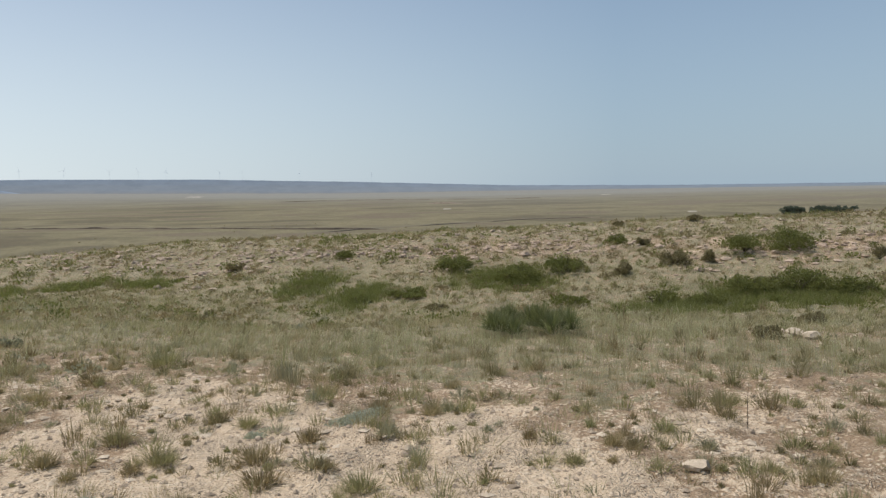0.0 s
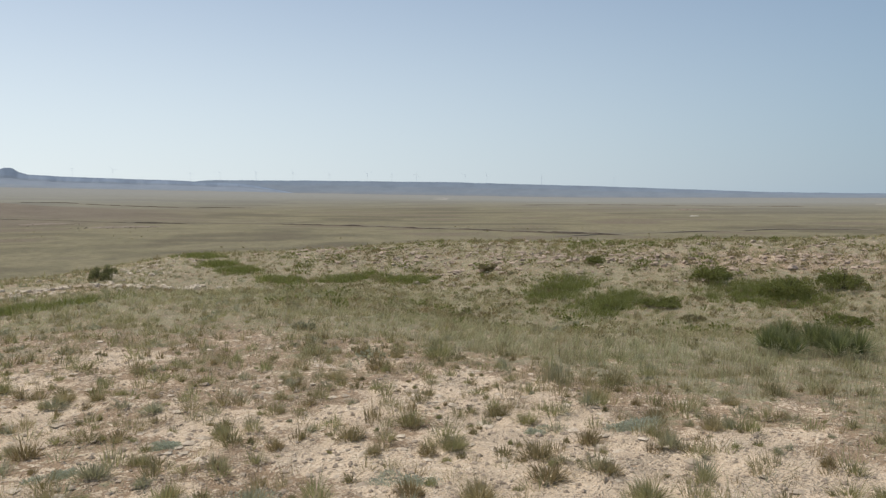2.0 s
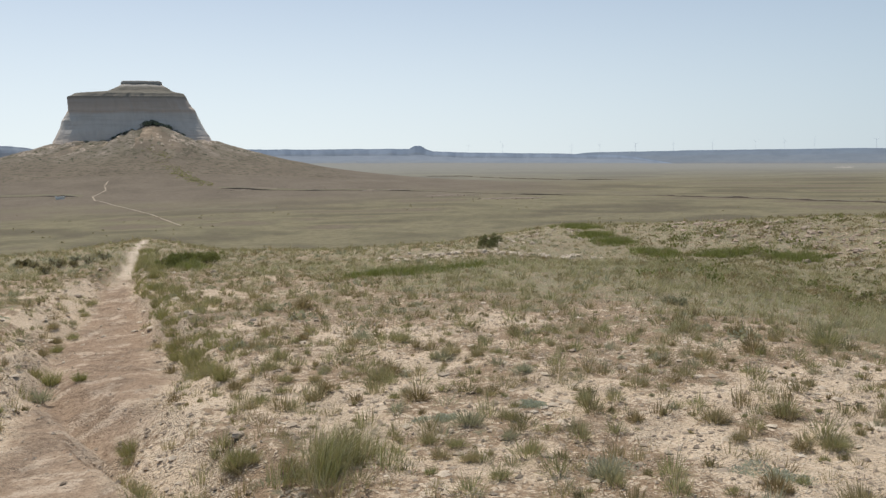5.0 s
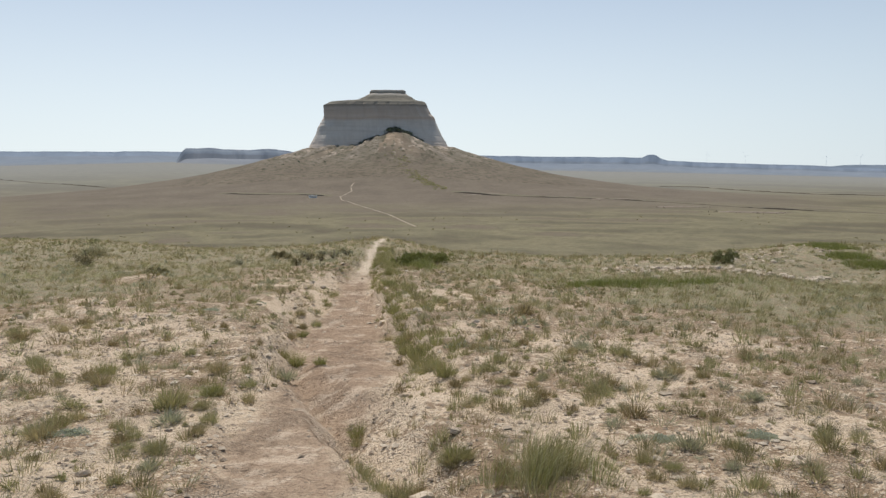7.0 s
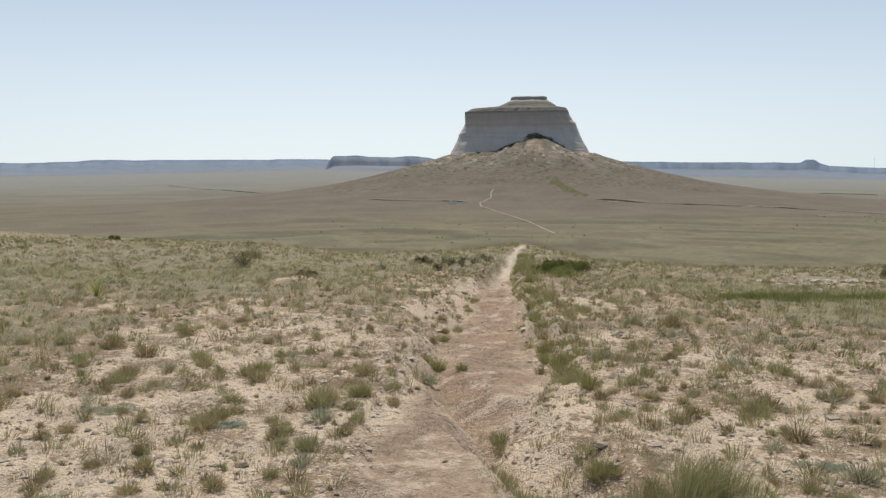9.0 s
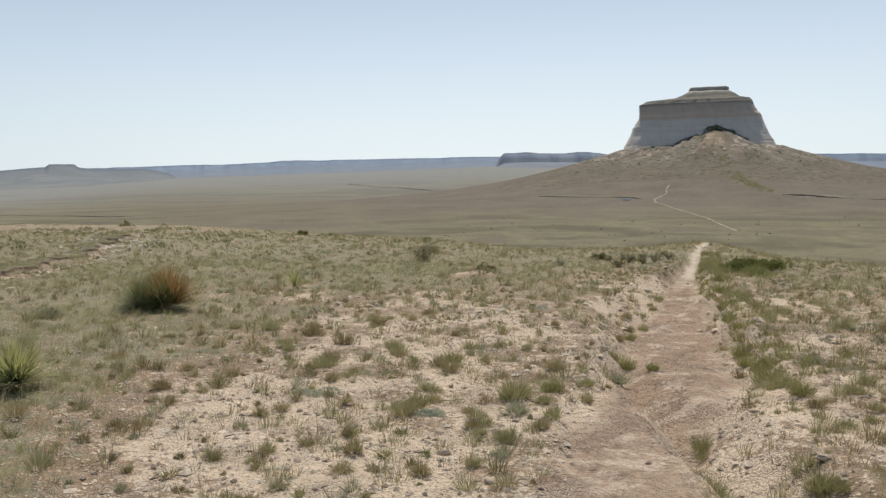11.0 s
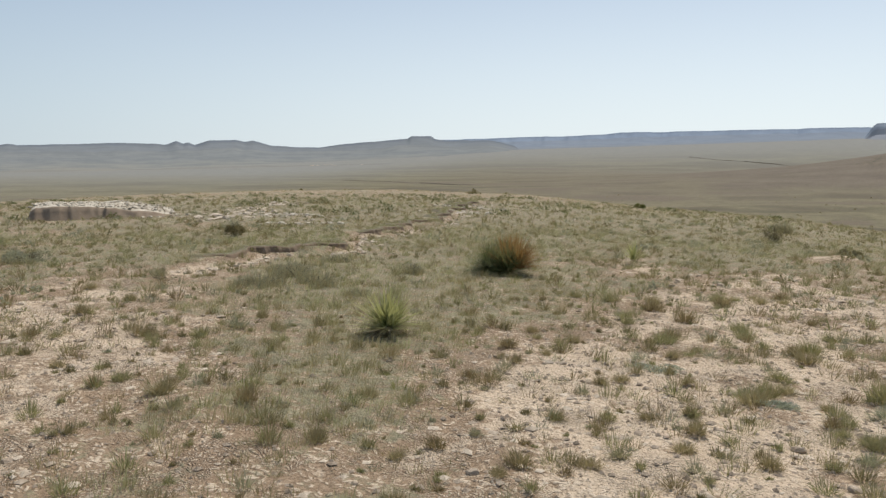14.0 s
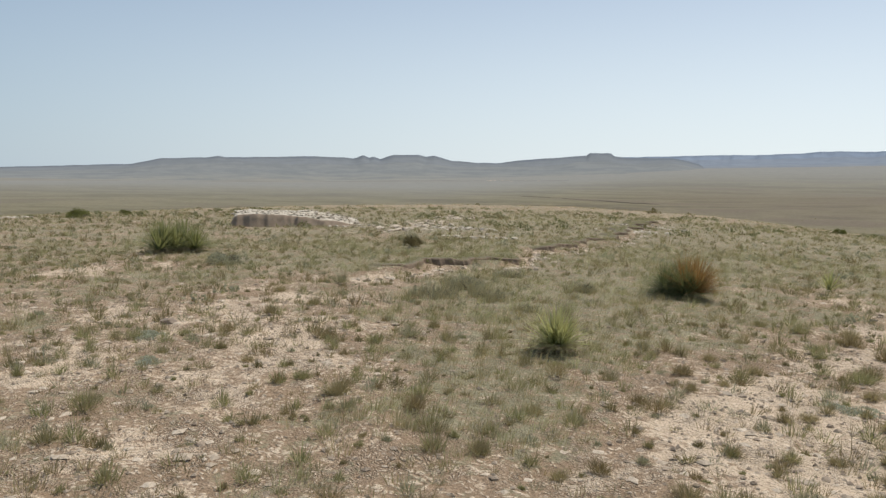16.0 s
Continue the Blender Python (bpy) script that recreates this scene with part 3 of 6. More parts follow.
def rock_rings(name, levels, around, material, seed, rough):
    """A closed rock body: levels of (z, left x, right x, half depth), each ring a rounded box with flutes and ledges."""
    verts = []
    for i, (z, xl, xr, dep) in enumerate(levels):
        a = np.linspace(0, 2 * np.pi, around, endpoint=False)
        ca, sa = np.cos(a), np.sin(a)
        p = 7.0
        k = 1 / (np.abs(ca) ** p + np.abs(sa) ** p) ** (1 / p)
        flute = rough * (fbm(a * 7 + 3, np.full_like(a, z * 0.012), seed, 5) - 0.5) * 2
        ledge = rough * 0.5 * (fbm(np.full_like(a, z * 0.22), a * 2.5, seed + 3, 3) - 0.5)
        half = (xr - xl) / 2
        k = k * (1 + (flute + ledge) / half)
        verts.append(np.stack([BUTTE_X + (xl + xr) / 2 + half * k * ca, BUTTE_Y + 5 + dep * k * sa, np.full_like(a, z) + 0.6 * (fbm(a * 5, a * 0 + z, seed + 9) - 0.5)], 1))
    verts = np.stack(verts, 1).reshape(-1, 3)
    n = len(levels)
    faces = grid_faces(around, n, wrap=True)
    top = np.concatenate([verts, [[verts[n - 1::n, 0].mean(), verts[n - 1::n, 1].mean(), levels[-1][0]]]])
    me = bpy.data.meshes.new(name)
    fs = [tuple(f) for f in faces.tolist()] + [(i * n + n - 1, ((i + 1) % around) * n + n - 1, len(verts)) for i in range(around)]
    me.from_pydata(top.tolist(), [], fs)
    me.materials.append(material)
    me.update()
    return me


def interp_levels(keys, count):
    z = np.linspace(keys[0][0], keys[-1][0], count)
    cols = [np.interp(z, [k[0] for k in keys], [k[i] for k in keys]) for i in (1, 2, 3)]
    return list(zip(z, *cols))


def build_butte():
    base = tagged(new("butte"), "flat-topped butte of layered grey-brown clay and sandstone", "butte")
    base.location = (0, 0, -3.2)
    body = interp_levels([(20, -84, 84, 70), (44.6, -73.6, 72, 58), (49, -71.5, 70, 56), (55, -68.6, 66, 54), (64, -65.0, 62.5, 51), (71, -60.8, 59.6, 49), (75, -58.8, 58.2, 48), (78, -58.6, 55.6, 47.5), (84, -58.8, 52, 46.5),
                          (87.2, -59, 50.8, 46), (87.8, -57.6, 50.6, 45.5), (90.8, -51.6, 48.6, 43), (91.6, -45, 47.0, 40), (94, -24.5, 38.5, 30)], 120)
    part("rock_body", rock_rings("rock_body", body, 200, BUTTE, 61, 2.0), base)
    tier = interp_levels([(88, -38, 45, 38), (92, -33, 42, 36), (94, -24, 38, 31), (98, -16, 33, 25), (101.5, -10.5, 28.5, 19.5)], 16)
    part("sloping_tier", rock_rings("sloping_tier", tier, 90, BUTTE, 67, 1.6), base)
    cap = interp_levels([(99, -9.5, 27, 18), (101.6, -9.6, 27.2, 18), (102.2, -10.5, 28.4, 19), (104.4, -10.4, 28.2, 19), (105.2, -9.6, 27.4, 18)], 10)
    part("caprock", rock_rings("caprock", cap, 90, BUTTE, 71, 0.6), base, "dark sandstone caprock")
    # talus fan of clay and fallen rock against the near face
    gx, gy = np.arange(-190, 206, 2.0), np.concatenate([np.arange(610, 740, 4.0), np.arange(740, 822, 2.0)])
    X, Y = np.meshgrid(gx, gy, indexing="ij")
    x, y = X.ravel(), Y.ravel()
    _, rho, _ = butte_rise(x, y)
    ang = np.arctan2(x - BUTTE_X, BUTTE_Y - y)
    near = step(rho, 170, 75)
    gully = fbm(ang * 13, rho * 0.012, 73, 5) - 0.5
    lip = step(x, -190, -150) * step(x, 206, 165) * step(y, 610, 650)
    z = 3.2 + height(x, y) - 1.2 + 1.8 * lip + near * (7.5 * gully + 2.5 * (fbm(x / 7, y / 7, 74, 4) - 0.5))
    me = pydata("talus", np.stack([x, y, z], 1), grid_faces(len(gx), len(gy)), TALUS)
    mark(me, "blotch", step(fbm(x / 9, z / 3.5, 77, 4), 0.52, 0.62) * step(rho, 150, 100))
    mark(me, "streak", 0.5 + 1.3 * gully + 0.5 * (fbm(x / 16, z / 4.0, 75, 4) - 0.5) + 0.06 * near)
    mark(me, "rim", 1 - step(rho + 40 * (fbm(x / 20, y / 20, 76) - 0.5), 185, 95))
    part("talus", me, base, "gullied brown talus with pale streaks")
    return base


butte = build_butte()


# ---- far bluffs and hills that close the horizon ----
def bluffs(name, label, az0, az1, r_foot, r_top, sky_keys, material, cliff=0.34, rough=1.0, seed=81, soft=6.0):
    """A long escarpment: a gullied slope up to a cliff band with a flat crest, its skyline given by bearing and angle above level."""
    az = np.arange(az0, az1 + 0.01, 0.12)
    ends = step(az, az0, az0 + soft) * step(az, az1, az1 - soft)
    sky_el = np.interp(az, [k[0] for k in sky_keys], [k[1] for k in sky_keys])
    top = EYE + r_top * np.tan(np.radians(sky_el)) + rough * 4 * (fbm(az * 1.6, az * 0, seed, 4) - 0.5)
    prof = [(0.0, -0.03), (0.2, 0.10), (0.4, 0.26), (0.6, 0.45), (0.75, 1 - cliff), (0.82, 1 - cliff * 0.4), (0.86, 0.985), (1.0, 1.0), (1.6, 0.9), (2.0, -0.3)]
    if cliff < 0.2:
        prof = [(0.0, -0.03), (0.15, 0.08), (0.3, 0.22), (0.45, 0.40), (0.6, 0.58), (0.75, 0.77), (0.88, 0.92), (1.0, 1.0), (1.3, 0.8), (2.0, -0.3)]
    width = np.ones(41) / 41
    broad = np.convolve(np.pad(top, 20, mode="edge"), width, mode="valid")
    if cliff < 0.2:
        dense = np.concatenate([np.linspace(0, 1, 24), [1.3, 2.0]])
        prof = list(zip(dense, np.interp(dense, [p[0] for p in prof], [p[1] for p in prof])))
    last = len(prof)
    verts, lev = [], []
    for t, g in prof:
        run = (r_top - r_foot)
        gully = (0.0 if cliff < 0.2 else 1.0) * rough * 0.30 * (fbm(az * 0.9, az * 0 + t * 1.5, seed + 5, 3) - 0.5) * (1 if 0.1 < t < 0.9 else 0)
        rr = r_foot + (t + gully) * run
        x, y = -rr * np.sin(np.radians(az)), rr * np.cos(np.radians(az))
        foot = height(-r_foot * np.sin(np.radians(az)), r_foot * np.cos(np.radians(az)))
        crest = broad + (top - broad) * step(np.array(t), 0.55, 0.95)
        fold = 1 - (0.30 * rough * fbm(az * 0.8 + t * 1.2, az * 0 + t * 4.0, seed + 7, 5) * (t * (1 - t) * 4 if 0 < t < 1 else 0) if cliff < 0.2 else 0)
        z = foot - 6 + (crest - foot + 6) * g * fold * (ends if g > 0 else 1)
        verts.append(np.stack([x, y, z], 1))
        lev.append(np.full(len(az), min(max(g, 0), 1)))
    ob = tagged(new(name), label, "bluff" if cliff > 0.2 else "hill")
    for piece, i, j in (("slope", 0, last // 2), ("cliff" if cliff > 0.2 else "upper_slope", last // 2 - 1, last - 2), ("crest", last - 3, last)):
        v = np.stack(verts[i:j], 1).reshape(-1, 3)
        me = pydata(piece, v, grid_faces(len(az), j - i)[:, ::-1], material, smooth=True)
        mark(me, "level", np.stack(lev[i:j], 1).ravel())
        part(piece, me, ob)
    return ob


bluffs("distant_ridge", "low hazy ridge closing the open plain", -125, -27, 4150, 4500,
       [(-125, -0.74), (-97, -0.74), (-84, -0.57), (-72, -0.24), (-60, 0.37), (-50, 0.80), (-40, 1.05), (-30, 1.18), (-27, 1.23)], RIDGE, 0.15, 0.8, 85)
bluffs("distant_bluff", "long chalk bluff on the horizon, haze-tinted blue-grey", -40, 12, 3700, 4250,
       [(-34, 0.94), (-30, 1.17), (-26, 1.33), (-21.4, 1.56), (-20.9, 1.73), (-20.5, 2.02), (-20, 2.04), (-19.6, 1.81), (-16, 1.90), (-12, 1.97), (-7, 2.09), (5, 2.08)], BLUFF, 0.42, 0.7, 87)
bluffs("distant_escarpment", "long escarpment rising from the plain, haze-tinted grey", -8, 56, 3100, 4100,
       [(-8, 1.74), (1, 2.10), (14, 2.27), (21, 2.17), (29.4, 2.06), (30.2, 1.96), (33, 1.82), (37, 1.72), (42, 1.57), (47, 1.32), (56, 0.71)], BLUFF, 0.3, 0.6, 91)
bluffs("distant_hill_range", "grey-green rolling hill range, haze in its colour, with a small capped knob", 33, 112, 2100, 3600,
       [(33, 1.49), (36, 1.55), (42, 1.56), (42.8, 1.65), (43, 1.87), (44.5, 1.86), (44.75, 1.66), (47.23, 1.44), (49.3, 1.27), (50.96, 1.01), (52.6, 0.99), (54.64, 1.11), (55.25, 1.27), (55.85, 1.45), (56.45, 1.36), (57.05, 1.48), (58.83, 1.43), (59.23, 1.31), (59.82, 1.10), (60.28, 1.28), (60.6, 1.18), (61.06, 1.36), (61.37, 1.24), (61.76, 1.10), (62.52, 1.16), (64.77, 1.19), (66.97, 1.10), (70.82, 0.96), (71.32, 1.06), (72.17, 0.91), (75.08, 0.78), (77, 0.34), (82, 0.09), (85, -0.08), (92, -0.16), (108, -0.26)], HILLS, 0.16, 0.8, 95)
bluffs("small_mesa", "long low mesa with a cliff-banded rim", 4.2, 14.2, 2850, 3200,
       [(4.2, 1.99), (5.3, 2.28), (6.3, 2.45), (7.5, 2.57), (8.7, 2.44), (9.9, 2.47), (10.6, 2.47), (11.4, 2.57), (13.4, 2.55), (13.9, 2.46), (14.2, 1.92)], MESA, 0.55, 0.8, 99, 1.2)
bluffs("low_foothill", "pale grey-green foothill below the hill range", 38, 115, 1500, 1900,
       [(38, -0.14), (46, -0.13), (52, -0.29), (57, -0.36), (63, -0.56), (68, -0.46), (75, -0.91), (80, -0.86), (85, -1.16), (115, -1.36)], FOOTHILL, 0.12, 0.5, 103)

# ---- building blocks for plants and stones ----
rng = np.random.default_rng(7)


def blades(cx, cy, cz, width, tall, per, thick, spread=0.9, segs=1, gen=None, droop=0.25, wind=0.0):
    """Grass blades for many tufts at once. Returns vertices, faces, the place along each blade (0 to 1) and a tuft-wise random number."""
    g = gen or rng
    n = len(cx) * per
    rep = lambda v: np.repeat(np.asarray(v, float), per)
    X, Y, Z, Wd, Tl = rep(cx), rep(cy), rep(cz), rep(width), rep(tall)
    hue = np.repeat(g.random(len(cx)), per)
    a, q = g.uniform(0, 2 * np.pi, n), np.sqrt(g.random(n))
    bx, by = X + 0.28 * Wd * q * np.cos(a), Y + 0.28 * Wd * q * np.sin(a)
    lean = spread * q * g.uniform(0.4, 1.0, n)
    a2 = a + g.normal(0, 0.5, n)
    L = 0.35 + 0.7 * g.random(n)
    out = 0.5 * Wd * lean * L
    tx, ty, tz = bx + out * np.cos(a2), by + out * np.sin(a2), Tl * L * np.sqrt(np.clip(1 - (0.75 * lean) ** 2, 0.1, 1))
    tx, ty = tx + wind * Tl * L * g.uniform(0.4, 1.2, n), ty + 0.35 * wind * Tl * L * g.uniform(-0.5, 1.0, n)
    s = g.uniform(0, np.pi, n)
    w = thick * g.uniform(0.6, 1.3, n) * 0.5
    sx, sy = w * np.cos(s), w * np.sin(s)
    if segs == 1:
        v = np.stack([np.stack([bx - sx, by - sy, Z - 0.01], 1), np.stack([bx + sx, by + sy, Z - 0.01], 1), np.stack([tx, ty, Z + tz], 1)], 1)
        f = np.arange(3 * n).reshape(n, 3)
        t = np.tile([0.0, 0.0, 1.0], n)
    else:
        mx, my, mz = bx + 0.4 * (tx - bx), by + 0.4 * (ty - by), Z + 0.62 * tz
        tz = tz * (1 - droop * lean)
        v = np.stack([np.stack([bx - sx, by - sy, Z - 0.01], 1), np.stack([bx + sx, by + sy, Z - 0.01], 1),
                      np.stack([mx + sx * 0.7, my + sy * 0.7, mz], 1), np.stack([mx - sx * 0.7, my - sy * 0.7, mz], 1), np.stack([tx, ty, Z + tz], 1)], 1)
        k = np.arange(n)[:, None] * 5
        f = np.concatenate([k + [0, 1, 2], k + [0, 2, 3], k + [3, 2, 4]], 0)
        t = np.tile([0.0, 0.0, 0.6, 0.6, 1.0], n)
    return v.reshape(-1, 3), f, t, np.repeat(hue, v.shape[1])


def dome(cx, cy, cz, width, tall, per, thick, gen):
    """Short leaves that fill rounded cushions: each leaf starts low inside the cushion and ends on its uneven crown."""
    n = len(cx) * per
    rep = lambda v: np.repeat(np.asarray(v, float), per)
    X, Y, Z, Wd, Tl = rep(cx), rep(cy), rep(cz), rep(width), rep(tall)
    hue = np.repeat(gen.random(len(cx)), per)
    a, up = gen.uniform(0, 2 * np.pi, n), gen.random(n) ** 0.8
    lobe = 1 + 0.22 * np.sin(2 * a + 6.3 * hue) + 0.14 * np.sin(3 * a + 17 * hue)
    q = gen.uniform(0.72, 1.08, n) * lobe
    side = np.sqrt(np.clip(1 - up * up, 0, 1))
    tip = np.stack([0.5 * Wd * side * q * np.cos(a), 0.5 * Wd * side * q * np.sin(a), Tl * up * q], 1)
    low = tip * np.stack([gen.uniform(0.25, 0.7, n)] * 2 + [gen.uniform(0.0, 0.5, n)], 1)
    s = gen.uniform(0, np.pi, n)
    w = (thick * gen.uniform(0.6, 1.3, n) * 0.5)[:, None]
    sd = np.stack([np.cos(s), np.sin(s), 0 * s], 1) * w
    o = np.stack([X, Y, Z - 0.008], 1)
    v = np.stack([o + low - sd, o + low + sd, o + tip], 1)
    return v.reshape(-1, 3), np.arange(3 * n).reshape(n, 3), np.tile([0.1, 0.1, 0.8], n), np.repeat(hue, 3)


def plant_mesh(name, v, f, t, hue, material):
    me = pydata(name, v, f, material, smooth=False)
    mark(me, "tint", t)
    mark(me, "hue", hue * 0.0 + hue)
    return me


def leaf_cloud(lobes, count, size, gen, shell=0.55, up=0.35):
    """Small folded leaves in overlapping rounded lobes (x, y, z, rx, ry, rz)."""
    w = np.array([l[3] * l[4] for l in lobes])
    pick = gen.choice(len(lobes), count, p=w / w.sum())
    Lb = np.array(lobes)[pick]
    d = gen.normal(size=(count, 3))
    d /= np.linalg.norm(d, axis=1)[:, None]
    d[:, 2] = np.abs(d[:, 2]) * 0.95 - 0.12
    q = shell + (1.08 - shell) * gen.random(count) ** 0.6
    c = Lb[:, :3] + Lb[:, 3:] * d * q[:, None]
    ax = d + gen.normal(0, 0.6, (count, 3)) + [0, 0, up]
    ax /= np.linalg.norm(ax, axis=1)[:, None]
    sd = np.cross(ax, gen.normal(size=(count, 3)))
    sd /= np.linalg.norm(sd, axis=1)[:, None]
    L = size * gen.uniform(0.6, 1.4, count)[:, None]
    v = np.stack([c - ax * L * 0.5, c + sd * L * 0.3, c + ax * L * 0.6, c - sd * L * 0.3], 1)
    k = np.arange(count)[:, None] * 4
    f = np.concatenate([k + [0, 1, 2], k + [0, 2, 3]], 0)
    t = np.tile([0.3, 0.5, 0.8, 0.5], count) * np.repeat(0.5 + 0.5 * gen.random(count), 4)
    return v.reshape(-1, 3), f, t, np.repeat(gen.random(count) * 0.4, 4)


def stems(count, reach, tall, thick, gen, lift=0.0):
    """Tapered three-sided twigs that fan out from one foot, each with two side twigs."""
    V, F = [], []
    def twig(p, q, w0, w1):
        p, q = np.array(p), np.array(q)
        k = len(V) * 1
        d = q - p
        s = np.cross(d, [0.3, 0.9, 0.2])
        s = s / (np.linalg.norm(s) + 1e-9)
        u = np.cross(d, s)
        u = u / (np.linalg.norm(u) + 1e-9)
        for base, w in ((p, w0), (q, w1)):
            for i in range(3):
                V.append(base + w * (math.cos(i * 2.094) * s + math.sin(i * 2.094) * u))
        for i in range(3):
            j = (i + 1) % 3
            F.append((k + i, k + j, k + 3 + j))
            F.append((k + i, k + 3 + j, k + 3 + i))
    for _ in range(count):
        a, q = gen.uniform(0, 6.283), gen.random() ** 0.5
        tip = np.array([reach * q * math.cos(a), reach * q * math.sin(a), lift + tall * gen.uniform(0.6, 1.0) * (1.1 - 0.5 * q)])
        mid = tip * np.array([0.5, 0.5, 0.5]) + gen.normal(0, 0.04, 3) * tall
        twig((0, 0, -0.03), mid, thick, thick * 0.7)
        twig(mid, tip, thick * 0.7, thick * 0.25)
        for _k in range(2):
            twig(mid, mid + (tip - mid) * 0.8 + gen.normal(0, 0.16, 3) * tall, thick * 0.5, thick * 0.2)
    V = np.array(V)
    return V, np.array(F), np.full(len(V), 0.4), np.zeros(len(V))


def on_ground(x, y):
    return float(height(np.array([x]), np.array([y]))[0])


def root(name, x, y, label, category, group="", turn=0.0, scale=1.0, sink=0.0):
    ob = tagged(new(name), label, category, group)
    ob.matrix_basis = pose(x, y, on_ground(x, y) - sink, 0, 0, turn) @ Matrix.Diagonal((scale, scale, scale, 1))
    return ob


# ---- yuccas: stiff rosettes, some with a skirt of dead leaves ----
def rosette(n, reach, gen, low=0.05, high=1.45, thick=0.014, cx=0.0, cy=0.0, cz=0.04):
    """Stiff pointed leaves, each folded along its middle, from one crown."""
    a, e = gen.uniform(0, 2 * np.pi, n), gen.uniform(low, high, n)
    L = reach * gen.uniform(0.72, 1.05, n)
    ax = np.stack([np.cos(a) * np.cos(e), np.sin(a) * np.cos(e), np.sin(e)], 1)
    sd = np.stack([-np.sin(a), np.cos(a), 0 * a], 1)
    up = np.cross(ax, sd) * -1
    o = np.array([cx, cy, cz]) + ax * 0.03
    w = thick * gen.uniform(0.8, 1.2, n)[:, None]
    m = o + ax * (0.5 * L)[:, None]
    tip = o + ax * L[:, None] - np.stack([0 * a, 0 * a, 0.05 * L * np.cos(e)], 1)
    v = np.stack([o - sd * w * 0.5, o + up * w * -0.25, o + sd * w * 0.5, m - sd * w * 0.55, m + up * w * -0.3, m + sd * w * 0.55, tip], 1)
    k = np.arange(n)[:, None] * 7
    f = np.concatenate([k + [0, 1, 4], k + [0, 4, 3], k + [1, 2, 5], k + [1, 5, 4], k + [3, 4, 6], k + [4, 5, 6]], 0)
    return v.reshape(-1, 3), f, np.tile([0.1, 0.1, 0.1, 0.5, 0.45, 0.5, 1.0], n), np.repeat(gen.random(n) * 0.5, 7)


def merge(parts):
    V, F, T, H, k = [], [], [], [], 0
    for v, f, t, h in parts:
        V.append(v), F.append(np.asarray(f) + k), T.append(t), H.append(h)
        k += len(v)
    return np.concatenate(V), np.concatenate(F), np.concatenate(T), np.concatenate(H)


def yucca(x, y, reach, crowns, label, seed, leaves=90, dead=0, straw=30, thick=0.014, low=0.05, leaf=YUCCA):
    g = np.random.default_rng(seed)
    ob = root("yucca", x, y, label, "yucca", "yuccas on the knoll")
    for cx, cy, k in crowns:
        part("rosette", plant_mesh("rosette", *rosette(leaves, reach * k, g, low=low, thick=thick, cx=cx, cy=cy, cz=0.05), leaf), ob)
    if straw:
        skirt = [rosette(straw, reach * 0.62 * k, g, low=-0.25, high=0.25, thick=thick, cx=cx, cy=cy, cz=0.06) for cx, cy, k in crowns]
        part("dry_skirt", plant_mesh("dry_skirt", *merge(skirt), YUCCA_STRAW), ob, "dry straw-coloured lower leaves")
    return ob


_g = np.random.default_rng(300)
_crowns = [(0.36 * u * math.cos(a), 0.56 * u * math.sin(a), k) for u, a, k in zip(np.sqrt(_g.random(17)), _g.uniform(0, 6.283, 17), _g.uniform(0.75, 1.05, 17))]
yucca(8.8, 2.72, 0.34, _crowns, "wide dark green yucca clump in pale grass", 301, leaves=150, straw=6, thick=0.007, low=0.30, leaf=YUCCA_DARK)
brown = yucca(-7.12, 9.25, 0.50, [(0.0, 0.0, 1.0), (-0.20, -0.12, 0.95), (0.16, -0.12, 0.9), (-0.10, 0.14, 1.1), (-0.30, 0.06, 0.8)],
              "dense dark yucca ball with a rust-brown dead side", 303, leaves=340, straw=0, thick=0.006, low=-0.2, leaf=YUCCA_DARK)
_g = np.random.default_rng(304)
_v, _f, _t, _h = merge([rosette(420, 0.56, _g, low=0.0, high=1.5, thick=0.006, cx=0.14, cy=0.10, cz=0.10), rosette(260, 0.46, _g, low=0.1, high=1.4, thick=0.006, cx=0.26, cy=0.0, cz=0.08), rosette(160, 0.60, _g, low=0.5, high=1.5, thick=0.006, cx=0.0, cy=0.05, cz=0.10)])
part("dead_leaves", plant_mesh("dead_leaves", _v, _f, _t, _h, YUCCA_DEAD), brown, "rust-brown dead leaves")
yucca(-6.42, 11.88, 0.36, [(0, 0, 1.0)], "small upright yucca beside bare soil", 305, leaves=46, straw=8, low=0.55)
yucca(-5.38, 5.17, 0.45, [(0, 0, 1.0), (0.05, 0.03, 0.8)], "bright green spiky yucca rosette in dry grass", 307, leaves=190, straw=60, thick=0.009, low=0.06)
yucca(-16.7, 4.88, 0.74, [(-0.22, 0.30, 1.0), (0.10, 0.0, 0.9), (0.25, -0.38, 0.95), (-0.1, -0.15, 1.0), (0.3, 0.35, 0.8)], "large dark green yucca clump over a pale dry skirt", 309, leaves=150, straw=60, thick=0.016, low=0.12, leaf=YUCCA_MID)


